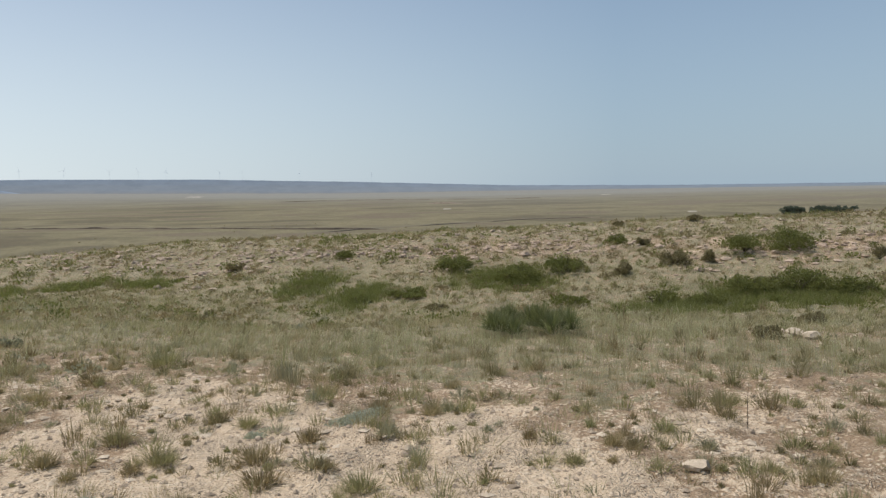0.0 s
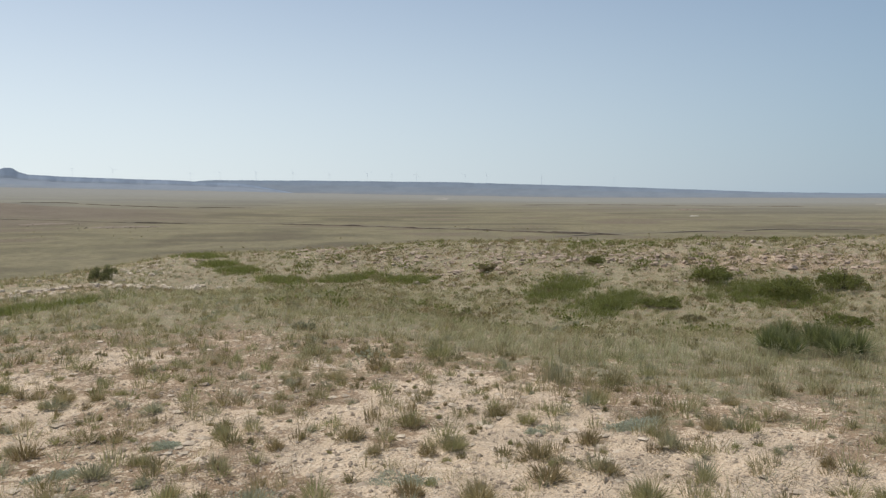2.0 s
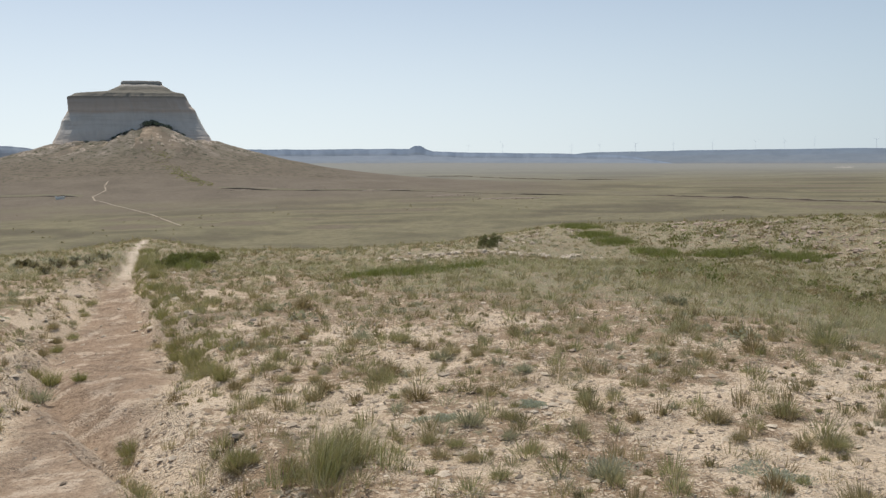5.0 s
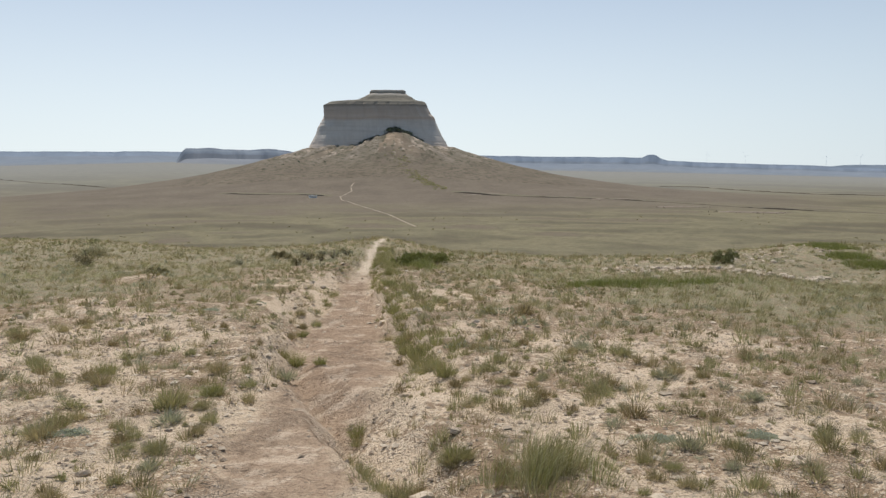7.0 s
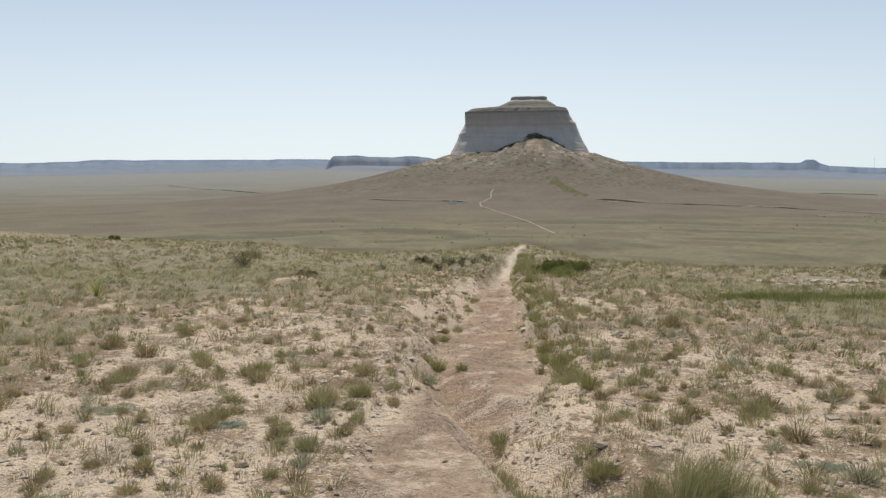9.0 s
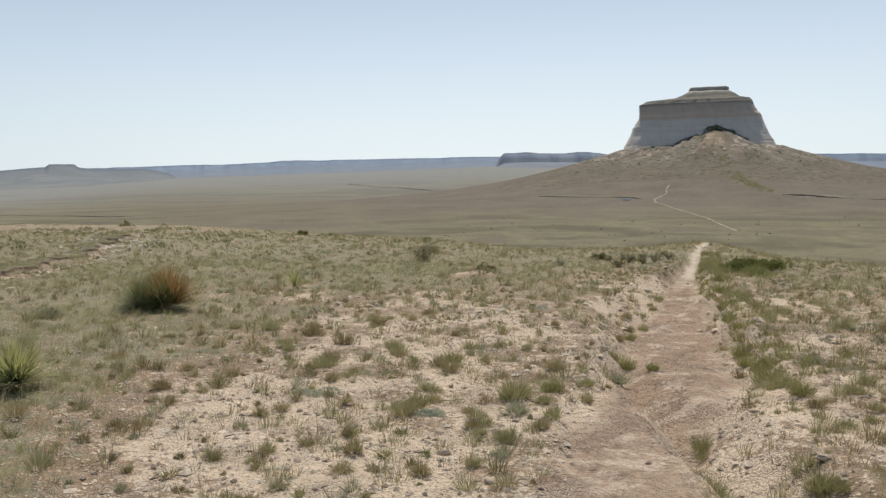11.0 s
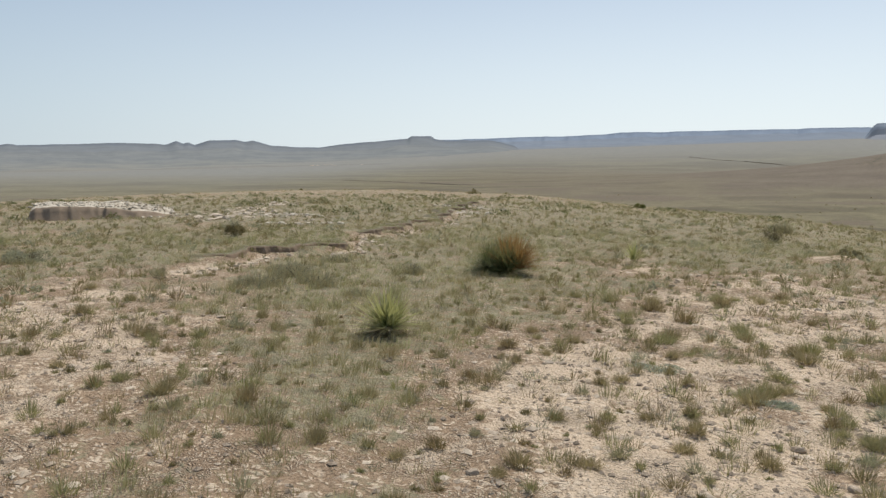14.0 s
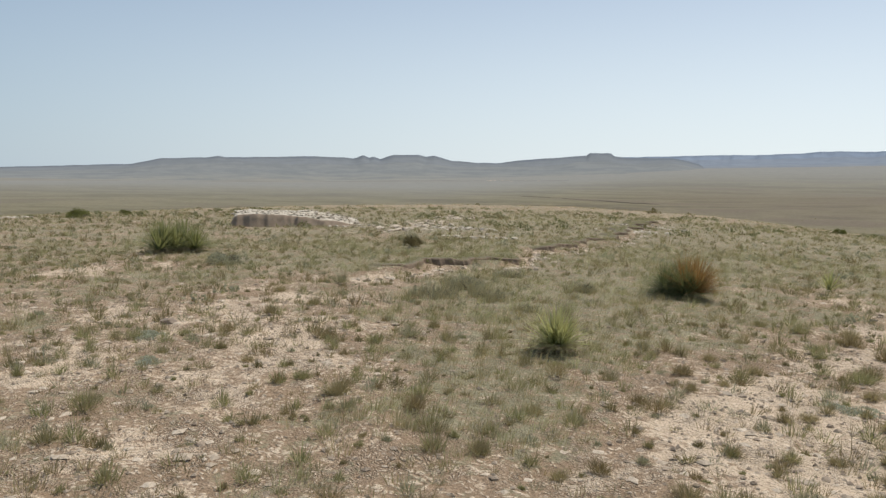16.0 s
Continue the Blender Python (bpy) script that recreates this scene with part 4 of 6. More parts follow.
# ---- shrubs ----
def shrub(x, y, w, h, kind, seed, label, name="shrub", group="shrubs on the knoll", leaves=None, leaf=None):
    g = np.random.default_rng(seed)
    ob = root(name, x, y, label, "shrub", group)
    n = int(leaves or np.clip(1000 + 2500 * w, 900, 5600))
    lobes = []
    for i in range(max(5, int(7 + 7 * w))):
        a, q = g.uniform(0, 6.283), g.random() ** 0.5
        rr = g.uniform(0.12, 0.27) * max(w * 0.8, 0.3)
        lobes.append((0.5 * (w - rr) * q * math.cos(a), 0.5 * (w - rr) * q * math.sin(a) * 0.8, g.uniform(0.05, 0.35) * h, rr, rr, h * g.uniform(0.25, 0.68)))
    part("stem", plant_mesh("stem", *stems(10 + int(8 * w), w * 0.42, h * 0.9, 0.007, g), TWIG), ob)
    mat = {"green": SHRUB_GREEN, "dull": SHRUB_DULL, "sage": SAGE, "olive": OLIVE_LEAF}[kind]
    part("foliage", plant_mesh("foliage", *leaf_cloud(lobes, n, leaf or 0.025 + 0.010 * w, g), mat), ob)
    return ob


GREEN_L, DULL_L = "low dark green shrub on the rocky bank", "dull olive shrub among dry grass"
for i, (x, y, w, h) in enumerate([(19.1, 11.0, 0.62, 0.30), (18.35, 7.5, 1.2, 0.36), (17.9, 5.6, 1.3, 0.5), (18.7, 4.6, 1.2, 0.55), (22.6, 4.1, 0.8, 0.32), (20.6, 0.65, 1.2, 0.62), (20.9, -0.4, 1.4, 0.75),
                                  (15.8, 2.1, 0.9, 0.32), (15.9, 1.2, 0.9, 0.34), (17.3, 0.5, 1.2, 0.5), (17.4, -0.5, 1.4, 0.62), (17.3, -1.4, 1.1, 0.45), (15.6, 3.8, 0.85, 0.22), (15.85, 7.6, 1.0, 0.22), (14.9, 8.3, 0.55, 0.22)]):
    shrub(x, y, w, h, "green", 320 + i, GREEN_L)
for i, (x, y, w, h) in enumerate([(18.0, 13.9, 0.68, 0.30), (22.0, 3.3, 0.42, 0.28), (19.5, 2.2, 0.85, 0.42), (18.4, 3.2, 0.55, 0.33), (19.8, 1.4, 0.45, 0.36), (27.7, 2.4, 0.7, 0.25), (26.5, 4.8, 0.45, 0.22),
                                  (14.7, 6.4, 0.6, 0.16), (9.3, 0.1, 0.42, 0.14), (12.2, -0.45, 0.5, 0.2), (20.0, -2.2, 0.5, 0.44), (-4.39, 16.8, 0.46, 0.24), (-2.62, 23.2, 0.45, 0.34), (-14.9, 9.7, 0.5, 0.33)]):
    shrub(x, y, w, h, "dull", 350 + i, DULL_L)
shrub(9.85, 20.8, 0.80, 0.56, "olive", 371, "round dark olive shrub beside pale stones", leaves=7000, leaf=0.024)
for i, (x, y, w, h) in enumerate([(1.35, 20.2, 0.8, 0.4), (1.8, 20.6, 0.95, 0.46), (1.0, 19.4, 0.7, 0.34), (0.78, 18.5, 0.55, 0.28)]):
    shrub(x, y, w, h, "green", 380 + i, "bright green shrub clump beside the footpath")
shrub(-6.57, 19.04, 0.8, 0.52, "dull", 372, "twiggy grey-brown upright shrub in grass", leaves=700)
shrub(-20.9, 39.6, 0.7, 0.36, "green", 373, "small dark shrub far down the slope")
shrub(-38.4, 6.7, 1.2, 0.52, "green", 374, "dark green shrub on the brow")
shrub(-43.7, 9.9, 0.7, 0.36, "green", 375, "small green shrub on the brow")
shrub(-13.7, 5.0, 0.95, 0.24, "sage", 376, "low silver-grey sagebrush cushion", name="sagebrush", leaves=1400)
upright_sage = root("sagebrush", 5.76, 3.9, "upright silver-grey sagebrush in dry grass", "shrub", "shrubs on the knoll")
_g = np.random.default_rng(377)
_cx, _cy = _g.normal(0, 0.06, 6), _g.normal(0, 0.06, 6)
part("foliage", plant_mesh("foliage", *blades(_cx, _cy, 0 * _cx, 0 * _cx + 0.26, 0.20 + 0.16 * _g.random(6), 46, 0.0038, 1.0, 2, _g), SAGE), upright_sage)
shrub(6.45, 8.19, 0.34, 0.16, "sage", 378, "small grey sagebrush in dry grass", name="sagebrush")
# brush along the left bank of the footpath
for i, (x, y) in enumerate([(-2.2, 22.0), (-1.9, 22.8), (-1.6, 21.4), (-1.35, 23.4), (-1.2, 20.4), (-0.95, 21.8), (-0.75, 24.6), (-0.6, 22.8), (-1.7, 19.4), (-3.2, 20.0)]):
    shrub(x, y, 0.36 + 0.1 * ((i * 7) % 4) / 4, 0.22 + 0.05 * (i % 3), "sage" if i % 2 else "dull", 390 + i, "grey-olive brush on the footpath bank", group="brush along the footpath", leaves=320)


# ---- grass tufts that stand apart ----
def tuft_mesh(kind, seed):
    g = np.random.default_rng(seed)
    one = np.zeros(1)
    if kind == "brown":
        a = dome(one, one, one, [1.0], [0.46], 260, 0.022, g)
        b = blades(one, one, one, [0.9], [0.56], 70, 0.013, 1.3, 2, g, wind=0.1)
        return plant_mesh("tuft_blades", *merge([a, b]), GRASS_BROWN)
    if kind == "grey":
        a = dome(one, one, one, [1.1], [0.42], 340, 0.022, g)
        return plant_mesh("tuft_blades", *a, SAGE)
    if kind == "green":
        a = blades(one, one, one, [1.0], [0.62], 240, 0.012, 1.3, 2, g, wind=0.2)
        b = dome(one, one, one, [1.0], [0.42], 180, 0.018, g)
        return plant_mesh("tuft_blades", *merge([a, b]), GRASS_GREEN)
    a = blades(one, one, one, [0.9], [0.54], 150, 0.010, 1.5, 2, g, wind=0.15)
    b = dome(one, one, one, [1.1], [0.42], 260, 0.018, g)
    return plant_mesh("tuft_blades", *merge([a, b]), GRASS_OLIVE if kind == "cushion" else GRASS_DRY)


TUFT = {k: [tuft_mesh(k, 400 + 10 * i + j) for j in range(5)] for i, k in enumerate(("cushion", "grey", "dry", "green", "brown"))}
TUFT_LABEL = {"cushion": "low rounded olive bunchgrass tuft on bare soil", "grey": "low grey-green cushion plant on bare soil", "dry": "cured straw-coloured bunchgrass tuft",
              "green": "yellow-green grass tuft on bare soil", "brown": "small brown leafy weed on bare soil"}


def tuft(x, y, w, kind, i):
    me = TUFT[kind][i % 5]
    ob = tagged(new("grass_tuft", me), TUFT_LABEL[kind], "grass tuft", "tufts on the knoll")
    s = 1.0 * w
    ob.matrix_basis = pose(x, y, on_ground(x, y), 0, 0, (i * 77) % 360) @ Matrix.Diagonal((s, s, s * (0.85 + 0.3 * ((i * 37) % 10) / 10), 1))


TUFTS_WEST = [(-7.86, 2.50, 0.17), (-6.46, 2.61, 0.15), (-8.46, 3.64, 0.22), (-10.14, 4.47, 0.23), (-5.69, 2.76, 0.17), (-8.96, 4.42, 0.21), (-7.07, 3.69, 0.21), (-10.50, 5.60, 0.28),
              (-5.09, 2.78, 0.21), (-6.67, 3.99, 0.24), (-6.68, 4.40, 0.29), (-4.59, 3.11, 0.23), (-6.84, 4.81, 0.17), (-6.38, 4.81, 0.13), (-3.64, 2.95, 0.17), (-4.08, 3.77, 0.18),
              (-3.14, 3.13, 0.14), (-3.04, 3.33, 0.16), (-3.83, 4.56, 0.16), (-3.00, 3.64, 0.10), (-3.57, 4.42, 0.09), (-2.50, 3.23, 0.11), (-4.21, 5.54, 0.20), (-5.63, 7.57, 0.12),
              (-3.83, 5.15, 0.15), (-2.51, 3.41, 0.20), (-4.50, 6.30, 0.16), (-5.38, 7.75, 0.12), (-3.79, 5.52, 0.12)]
TUFTS_MIDWEST = [(-4.75, 7.10, 0.13), (-2.87, 4.29, 0.16), (-3.92, 6.14, 0.15), (-5.23, 8.21, 0.20), (-2.24, 3.64, 0.17), (-3.01, 5.08, 0.15), (-2.58, 4.44, 0.15), (-4.80, 8.31, 0.30),
              (-2.18, 3.87, 0.14), (-2.95, 5.27, 0.14), (-3.96, 7.22, 0.17), (-2.40, 4.62, 0.15), (-4.44, 8.67, 0.25), (-4.19, 8.21, 0.31), (-3.29, 6.65, 0.29), (-3.31, 6.84, 0.24),
              (-2.99, 6.21, 0.18), (-1.98, 4.23, 0.17), (-3.61, 7.78, 0.29), (-2.55, 5.54, 0.13), (-2.22, 4.88, 0.17), (-2.07, 4.60, 0.20), (-3.95, 9.40, 0.27), (-3.70, 8.98, 0.28),
              (-3.76, 9.52, 0.15), (-3.07, 7.81, 0.22), (-2.16, 5.56, 0.16), (-2.84, 7.40, 0.23), (-2.03, 5.43, 0.23), (-3.44, 9.47, 0.18)]
TUFTS_PATH = [(-1.55, 4.37, 0.20), (-2.11, 6.14, 0.19), (-3.45, 10.10, 0.22), (-3.29, 9.80, 0.15), (-1.96, 5.87, 0.18), (-2.26, 6.94, 0.23), (-2.11, 6.75, 0.24), (-2.64, 8.70, 0.19),
              (-1.61, 5.60, 0.13), (-2.28, 7.96, 0.14), (-1.29, 4.59, 0.12), (-1.40, 5.14, 0.14), (-1.18, 4.79, 0.15), (-1.20, 5.06, 0.13), (-1.29, 5.73, 0.26), (-1.68, 8.08, 0.16),
              (-1.05, 5.48, 0.16), (-1.15, 6.07, 0.15), (-1.25, 7.24, 0.25), (-1.63, 9.55, 0.16), (-0.90, 6.52, 0.19), (-1.19, 10.36, 0.20), (-0.77, 8.29, 0.28), (0.35, 10.44, 0.21),
              (0.44, 8.72, 0.22), (0.57, 7.85, 0.16), (0.74, 7.55, 0.23), (1.18, 11.81, 0.30), (0.62, 4.95, 0.23), (0.83, 6.59, 0.17)]
TUFTS_MIDEAST = [(0.96, 6.86, 0.14), (0.85, 5.90, 0.16), (1.79, 12.10, 0.25), (1.27, 8.29, 0.20), (0.96, 6.12, 0.16), (1.43, 8.87, 0.18), (1.72, 10.65, 0.33), (1.21, 7.14, 0.23),
              (1.36, 7.50, 0.19), (1.15, 6.31, 0.13), (1.25, 6.66, 0.16), (0.87, 4.49, 0.12), (1.39, 6.94, 0.14), (2.22, 10.61, 0.38), (1.75, 8.36, 0.20), (1.92, 8.83, 0.18),
              (1.31, 5.93, 0.19), (1.48, 6.58, 0.14), (1.61, 6.85, 0.14), (1.46, 6.13, 0.19), (1.66, 6.96, 0.15), (2.16, 7.87, 0.21), (2.31, 8.02, 0.25), (1.97, 6.31, 0.29),
              (2.12, 6.50, 0.28), (1.87, 5.64, 0.12), (1.59, 4.75, 0.10), (2.62, 7.71, 0.29), (2.01, 5.77, 0.15)]
TUFTS_EAST = [(2.02, 5.56, 0.25), (1.75, 4.62, 0.13), (1.73, 4.38, 0.15), (2.70, 6.77, 0.21), (2.83, 6.85, 0.22), (1.88, 4.50, 0.15), (2.10, 4.80, 0.23), (1.85, 4.23, 0.15),
              (2.85, 6.50, 0.11), (3.01, 6.65, 0.15), (2.52, 5.35, 0.11), (1.88, 3.89, 0.14), (3.19, 6.59, 0.13), (2.21, 4.44, 0.12), (2.42, 4.83, 0.17), (3.05, 5.84, 0.21),
              (2.27, 4.22, 0.14), (3.07, 4.95, 0.18), (2.43, 3.72, 0.26), (3.14, 4.43, 0.16), (4.71, 5.60, 0.23), (3.54, 4.14, 0.24), (3.41, 3.79, 0.15), (5.69, 6.29, 0.24),
              (5.31, 5.65, 0.28), (3.07, 3.16, 0.21), (5.82, 5.90, 0.17), (4.07, 4.09, 0.24), (3.63, 3.53, 0.16), (6.83, 6.26, 0.19)]
TUFTS_FAR_EAST = [(6.17, 5.63, 0.39), (3.81, 3.46, 0.22), (7.15, 6.35, 0.22), (3.27, 2.83, 0.25), (4.65, 3.72, 0.17), (6.03, 4.72, 0.16), (4.62, 3.45, 0.18), (4.03, 2.95, 0.26),
              (3.72, 2.69, 0.27), (4.43, 2.83, 0.21), (5.58, 3.43, 0.21), (4.00, 2.45, 0.18), (6.07, 3.52, 0.26), (3.85, 2.14, 0.25), (5.28, 2.77, 0.25), (4.81, 2.49, 0.17),
              (4.66, 2.38, 0.20), (5.27, 2.34, 0.21), (5.43, 2.28, 0.21), (6.06, 2.49, 0.17), (4.95, 1.52, 0.14), (4.61, 1.16, 0.17), (4.69, 0.95, 0.10), (4.94, 1.00, 0.18),
              (5.01, 0.89, 0.11), (5.38, 0.74, 0.20), (5.08, 0.46, 0.16), (6.13, 0.42, 0.26), (4.73, 0.11, 0.17), (4.65, -0.13, 0.22)]
KINDS = ("cushion", "brown", "grey", "cushion", "dry", "brown", "cushion", "brown", "dry")
for i, (x, y, w) in enumerate(TUFTS_WEST + TUFTS_MIDWEST + TUFTS_PATH + TUFTS_MIDEAST + TUFTS_EAST + TUFTS_FAR_EAST):
    if not -0.8 < float(path_distance(np.array([x]), np.array([y]))[0]) < 1.0:
        tuft(x, y, w * 1.2, KINDS[(i * 5 + int(x * 10)) % 9], i)
for i, (x, y, w) in enumerate([(-1.38, 6.13, 0.40), (-1.14, 6.5, 0.26), (-2.21, 7.18, 0.28), (-2.05, 5.75, 0.26), (-0.76, 9.1, 0.34), (-0.92, 9.25, 0.28), (-0.45, 8.8, 0.22), (0.02, 6.2, 0.24), (0.79, 7.06, 0.3), (0.65, 4.97, 0.24), (0.72, 4.9, 0.18),
                               (0.45, 11.3, 0.34), (0.50, 9.9, 0.32), (0.52, 9.3, 0.3), (0.60, 8.7, 0.28), (0.44, 12.5, 0.36), (0.42, 14.0, 0.36), (0.46, 16.0, 0.4), (0.6, 17.6, 0.4), (-0.85, 11.0, 0.24), (-0.82, 13.2, 0.25)]):
    tuft(x, y, w, "green", i)
for i, (x, y, w) in enumerate([(0.17, 5.05, 0.34), (0.06, 5.3, 0.26), (0.30, 4.75, 0.30), (-0.92, 6.85, 0.24), (-1.02, 5.75, 0.22), (-1.43, 5.38, 0.2), (-1.24, 5.12, 0.22), (0.02, 6.0, 0.16), (-0.72, 12.0, 0.26), (-0.66, 14.0, 0.24), (-0.62, 15.2, 0.3)]):
    tuft(x, y, w, "cushion", i)
for i, (x, y, w) in enumerate([(0.46, 4.46, 0.30), (0.40, 4.7, 0.2), (0.9, 4.6, 0.22), (-1.5, 5.3, 0.2), (-0.9, 11.6, 0.26), (-1.0, 12.4, 0.3), (-0.95, 10.4, 0.24)]):
    tuft(x, y, w, "brown", i)

# tall grass clump, dead stalks, mats
big = root("tall_grass_clump", 1.12, 4.46, "tall grey-green grass clump on bare soil", "grass")
_g = np.random.default_rng(450)
_n = 16
_cx, _cy = _g.normal(0, 0.13, _n), _g.normal(0, 0.12, _n)
part("green_blade_mass", plant_mesh("green_blade_mass", *blades(_cx, _cy, 0 * _cx, 0 * _cx + 0.30, 0.22 + 0.16 * _g.random(_n), 60, 0.0032, 1.2, 2, _g, wind=0.35), GRASS_GREEN), big)
part("dry_blade_mass", plant_mesh("dry_blade_mass", *blades(_cx, _cy, 0 * _cx, 0 * _cx + 0.36, 0.20 + 0.18 * _g.random(_n), 50, 0.0032, 1.4, 2, _g, wind=0.35), NEEDLE), big, "pale dry blades")
part("low_leaf_mass", plant_mesh("low_leaf_mass", *dome(_cx * 1.3, _cy * 1.3, 0 * _cx, 0 * _cx + 0.22, 0.06 + 0.05 * _g.random(_n), 60, 0.006, _g), SAGE), big, "grey leaves at the foot")
for x, y, h in ((5.60, 0.25, 0.30), (7.57, 0.82, 0.2), (6.9, 4.6, 0.2)):
    ob = root("dead_stalk", x, y, "thin grey dead flower stalk", "stalk", "dead stalks")
    part("stem", plant_mesh("stem", *stems(1, 0.03, h, 0.0032, np.random.default_rng(int(x * 10))), TWIG), ob)


def mat_plant(x, y, w, seed):
    g = np.random.default_rng(seed)
    lobes = [(g.normal(0, 0.2) * w, g.normal(0, 0.14) * w, -0.01, w * g.uniform(0.18, 0.3), w * g.uniform(0.15, 0.25), g.uniform(0.025, 0.05)) for _ in range(7)]
    me = plant_mesh("mat_plant", *leaf_cloud(lobes, 2200, 0.013, g, shell=0.3), MAT_GREY)
    ob = tagged(new("mat_plant", me), "flat silver-grey mat plant on pale soil", "mat plant", "mat plants")
    ob.matrix_basis = pose(x, y, on_ground(x, y))


for i, (x, y, w) in enumerate([(2.55, 3.80, 0.56), (3.2, 3.4, 0.46), (2.65, 5.05, 0.32), (4.5, 3.3, 0.3), (-2.88, 5.77, 0.36), (-1.89, 5.45, 0.3), (1.95, 5.0, 0.3), (-1.7, 12.2, 0.5), (-2.2, 11.2, 0.5), (-7.9, 2.2, 0.45), (-6.9, 1.9, 0.4), (4.9, 2.75, 0.4)]):
    mat_plant(x, y, w, 460 + i)


# ---- stones ----
def icosahedron():
    p = (1 + 5 ** 0.5) / 2
    v = np.array([(-1, p, 0), (1, p, 0), (-1, -p, 0), (1, -p, 0), (0, -1, p), (0, 1, p), (0, -1, -p), (0, 1, -p), (p, 0, -1), (p, 0, 1), (-p, 0, -1), (-p, 0, 1)], float)
    f = np.array([(0, 11, 5), (0, 5, 1), (0, 1, 7), (0, 7, 10), (0, 10, 11), (1, 5, 9), (5, 11, 4), (11, 10, 2), (10, 7, 6), (7, 1, 8),
                  (3, 9, 4), (3, 4, 2), (3, 2, 6), (3, 6, 8), (3, 8, 9), (4, 9, 5), (2, 4, 11), (6, 2, 10), (8, 6, 7), (9, 8, 1)])
    return v / np.linalg.norm(v[0]), f


ICO_V, ICO_F = icosahedron()


OCT_V = np.array([(1, 0, 0), (-1, 0, 0), (0, 1, 0), (0, -1, 0), (0, 0, 1), (0, 0, -1)], float)
OCT_F = np.array([(0, 2, 4), (2, 1, 4), (1, 3, 4), (3, 0, 4), (2, 0, 5), (1, 2, 5), (3, 1, 5), (0, 3, 5)])


def gravel(name, x, y, size, flat, material, label, g, fine=False):
    n = len(x)
    base_v, base_f = (OCT_V, OCT_F) if fine else (ICO_V, ICO_F)
    nv = len(base_v)
    z = height(x, y)
    jit = 1 + g.uniform(-0.35, 0.35, (n, nv, 1))
    stretch = np.stack([g.uniform(0.7, 1.3, n), g.uniform(0.6, 1.1, n), flat * g.uniform(0.6, 1.3, n)], 1)[:, None, :]
    a = g.uniform(0, 6.283, n)
    p = base_v[None] * jit * stretch * (size * 0.5)[:, None, None]
    q = np.stack([p[..., 0] * np.cos(a)[:, None] - p[..., 1] * np.sin(a)[:, None], p[..., 0] * np.sin(a)[:, None] + p[..., 1] * np.cos(a)[:, None], p[..., 2]], -1)
    v = q + np.stack([x, y, z + 0.10 * size * flat], 1)[:, None, :]
    f = base_f[None] + (np.arange(n) * nv)[:, None, None]
    me = pydata(name, v.reshape(-1, 3), f.reshape(-1, 3), material, smooth=False)
    return tagged(new(name, me), label, "stones", kind="stuff")


def stone_mesh(seed, flat):
    g = np.random.default_rng(seed)
    bm = bmesh.new()
    bmesh.ops.create_icosphere(bm, subdivisions=2, radius=0.5)
    for cut in range(7):
        nrm = Vector(g.normal(size=3)).normalized()
        bmesh.ops.bisect_plane(bm, geom=bm.verts[:] + bm.edges[:] + bm.faces[:], plane_co=nrm * g.uniform(0.26, 0.4), plane_no=nrm, clear_outer=True)
        bmesh.ops.holes_fill(bm, edges=[e for e in bm.edges if e.is_boundary])
    o = Vector(g.uniform(-50, 50, 3))
    for v in bm.verts:
        k = 1 + 0.25 * noise.noise(v.co * 2.2 + o) + 0.16 * noise.noise(v.co * 7 + o)
        v.co = Vector((v.co.x * k, v.co.y * k * 0.8, v.co.z * k * flat))
    me = bpy.data.meshes.new("stone")
    bm.to_mesh(me)
    bm.free()
    return me


STONES = [stone_mesh(500 + i, 0.35 + 0.1 * (i % 3)) for i in range(6)]


def stone(x, y, w, i, label, mat=STONE, group="stones on the knoll", rise=0.12, name="stone"):
    me = STONES[i % 6]
    if mat is not STONE:
        me = me.copy()
    if not me.materials:
        me.materials.append(mat)
    else:
        me.materials[0] = mat
    ob = tagged(new(name, me), label, "stone", group)
    ob.matrix_basis = pose(x, y, on_ground(x, y) + rise * w, 0, 0, i * 67) @ Matrix.Diagonal((w, w, w, 1))


for i, (dx, dy, w) in enumerate([(0, 0, 0.26), (0.05, 0.16, 0.2), (-0.04, -0.17, 0.22), (0.12, -0.05, 0.16), (-0.13, 0.08, 0.13), (0.02, 0.3, 0.12)]):
    stone(9.45 + dx, -0.13 + dy, w, i, "pale broken limestone slab in grass", group="broken slab in grass")
stone(4.63, 0.48, 0.165, 1, "pale limestone block on gravel")
stone(-3.41, 4.07, 0.10, 2, "small brown stone on gravel", STONE_DARK)
stone(-3.91, 4.29, 0.08, 3, "small white stone on gravel")
stone(-8.64, 2.55, 0.18, 4, "flat brown stone on gravel", STONE_DARK)
stone(0.42, 4.62, 0.16, 5, "pale stone in the rill beside the path")
stone(0.62, 4.42, 0.14, 2, "brown stone in the rill beside the path", STONE_DARK)
stone(-4.76, 9.85, 0.11, 1, "dark upright stub of wood on pale soil", STONE_DARK, rise=0.3)

# ---- what nobody could count: grass, gravel, rubble ----
def sector(n, r0, r1, g, az0=-106, az1=100):
    r = np.sqrt(g.uniform(r0 * r0, r1 * r1, n))
    a = np.radians(g.uniform(az0, az1, n))
    return -r * np.sin(a), r * np.cos(a)


def keep(x, y, chance, g):
    m = g.random(len(x)) < chance
    return x[m], y[m]


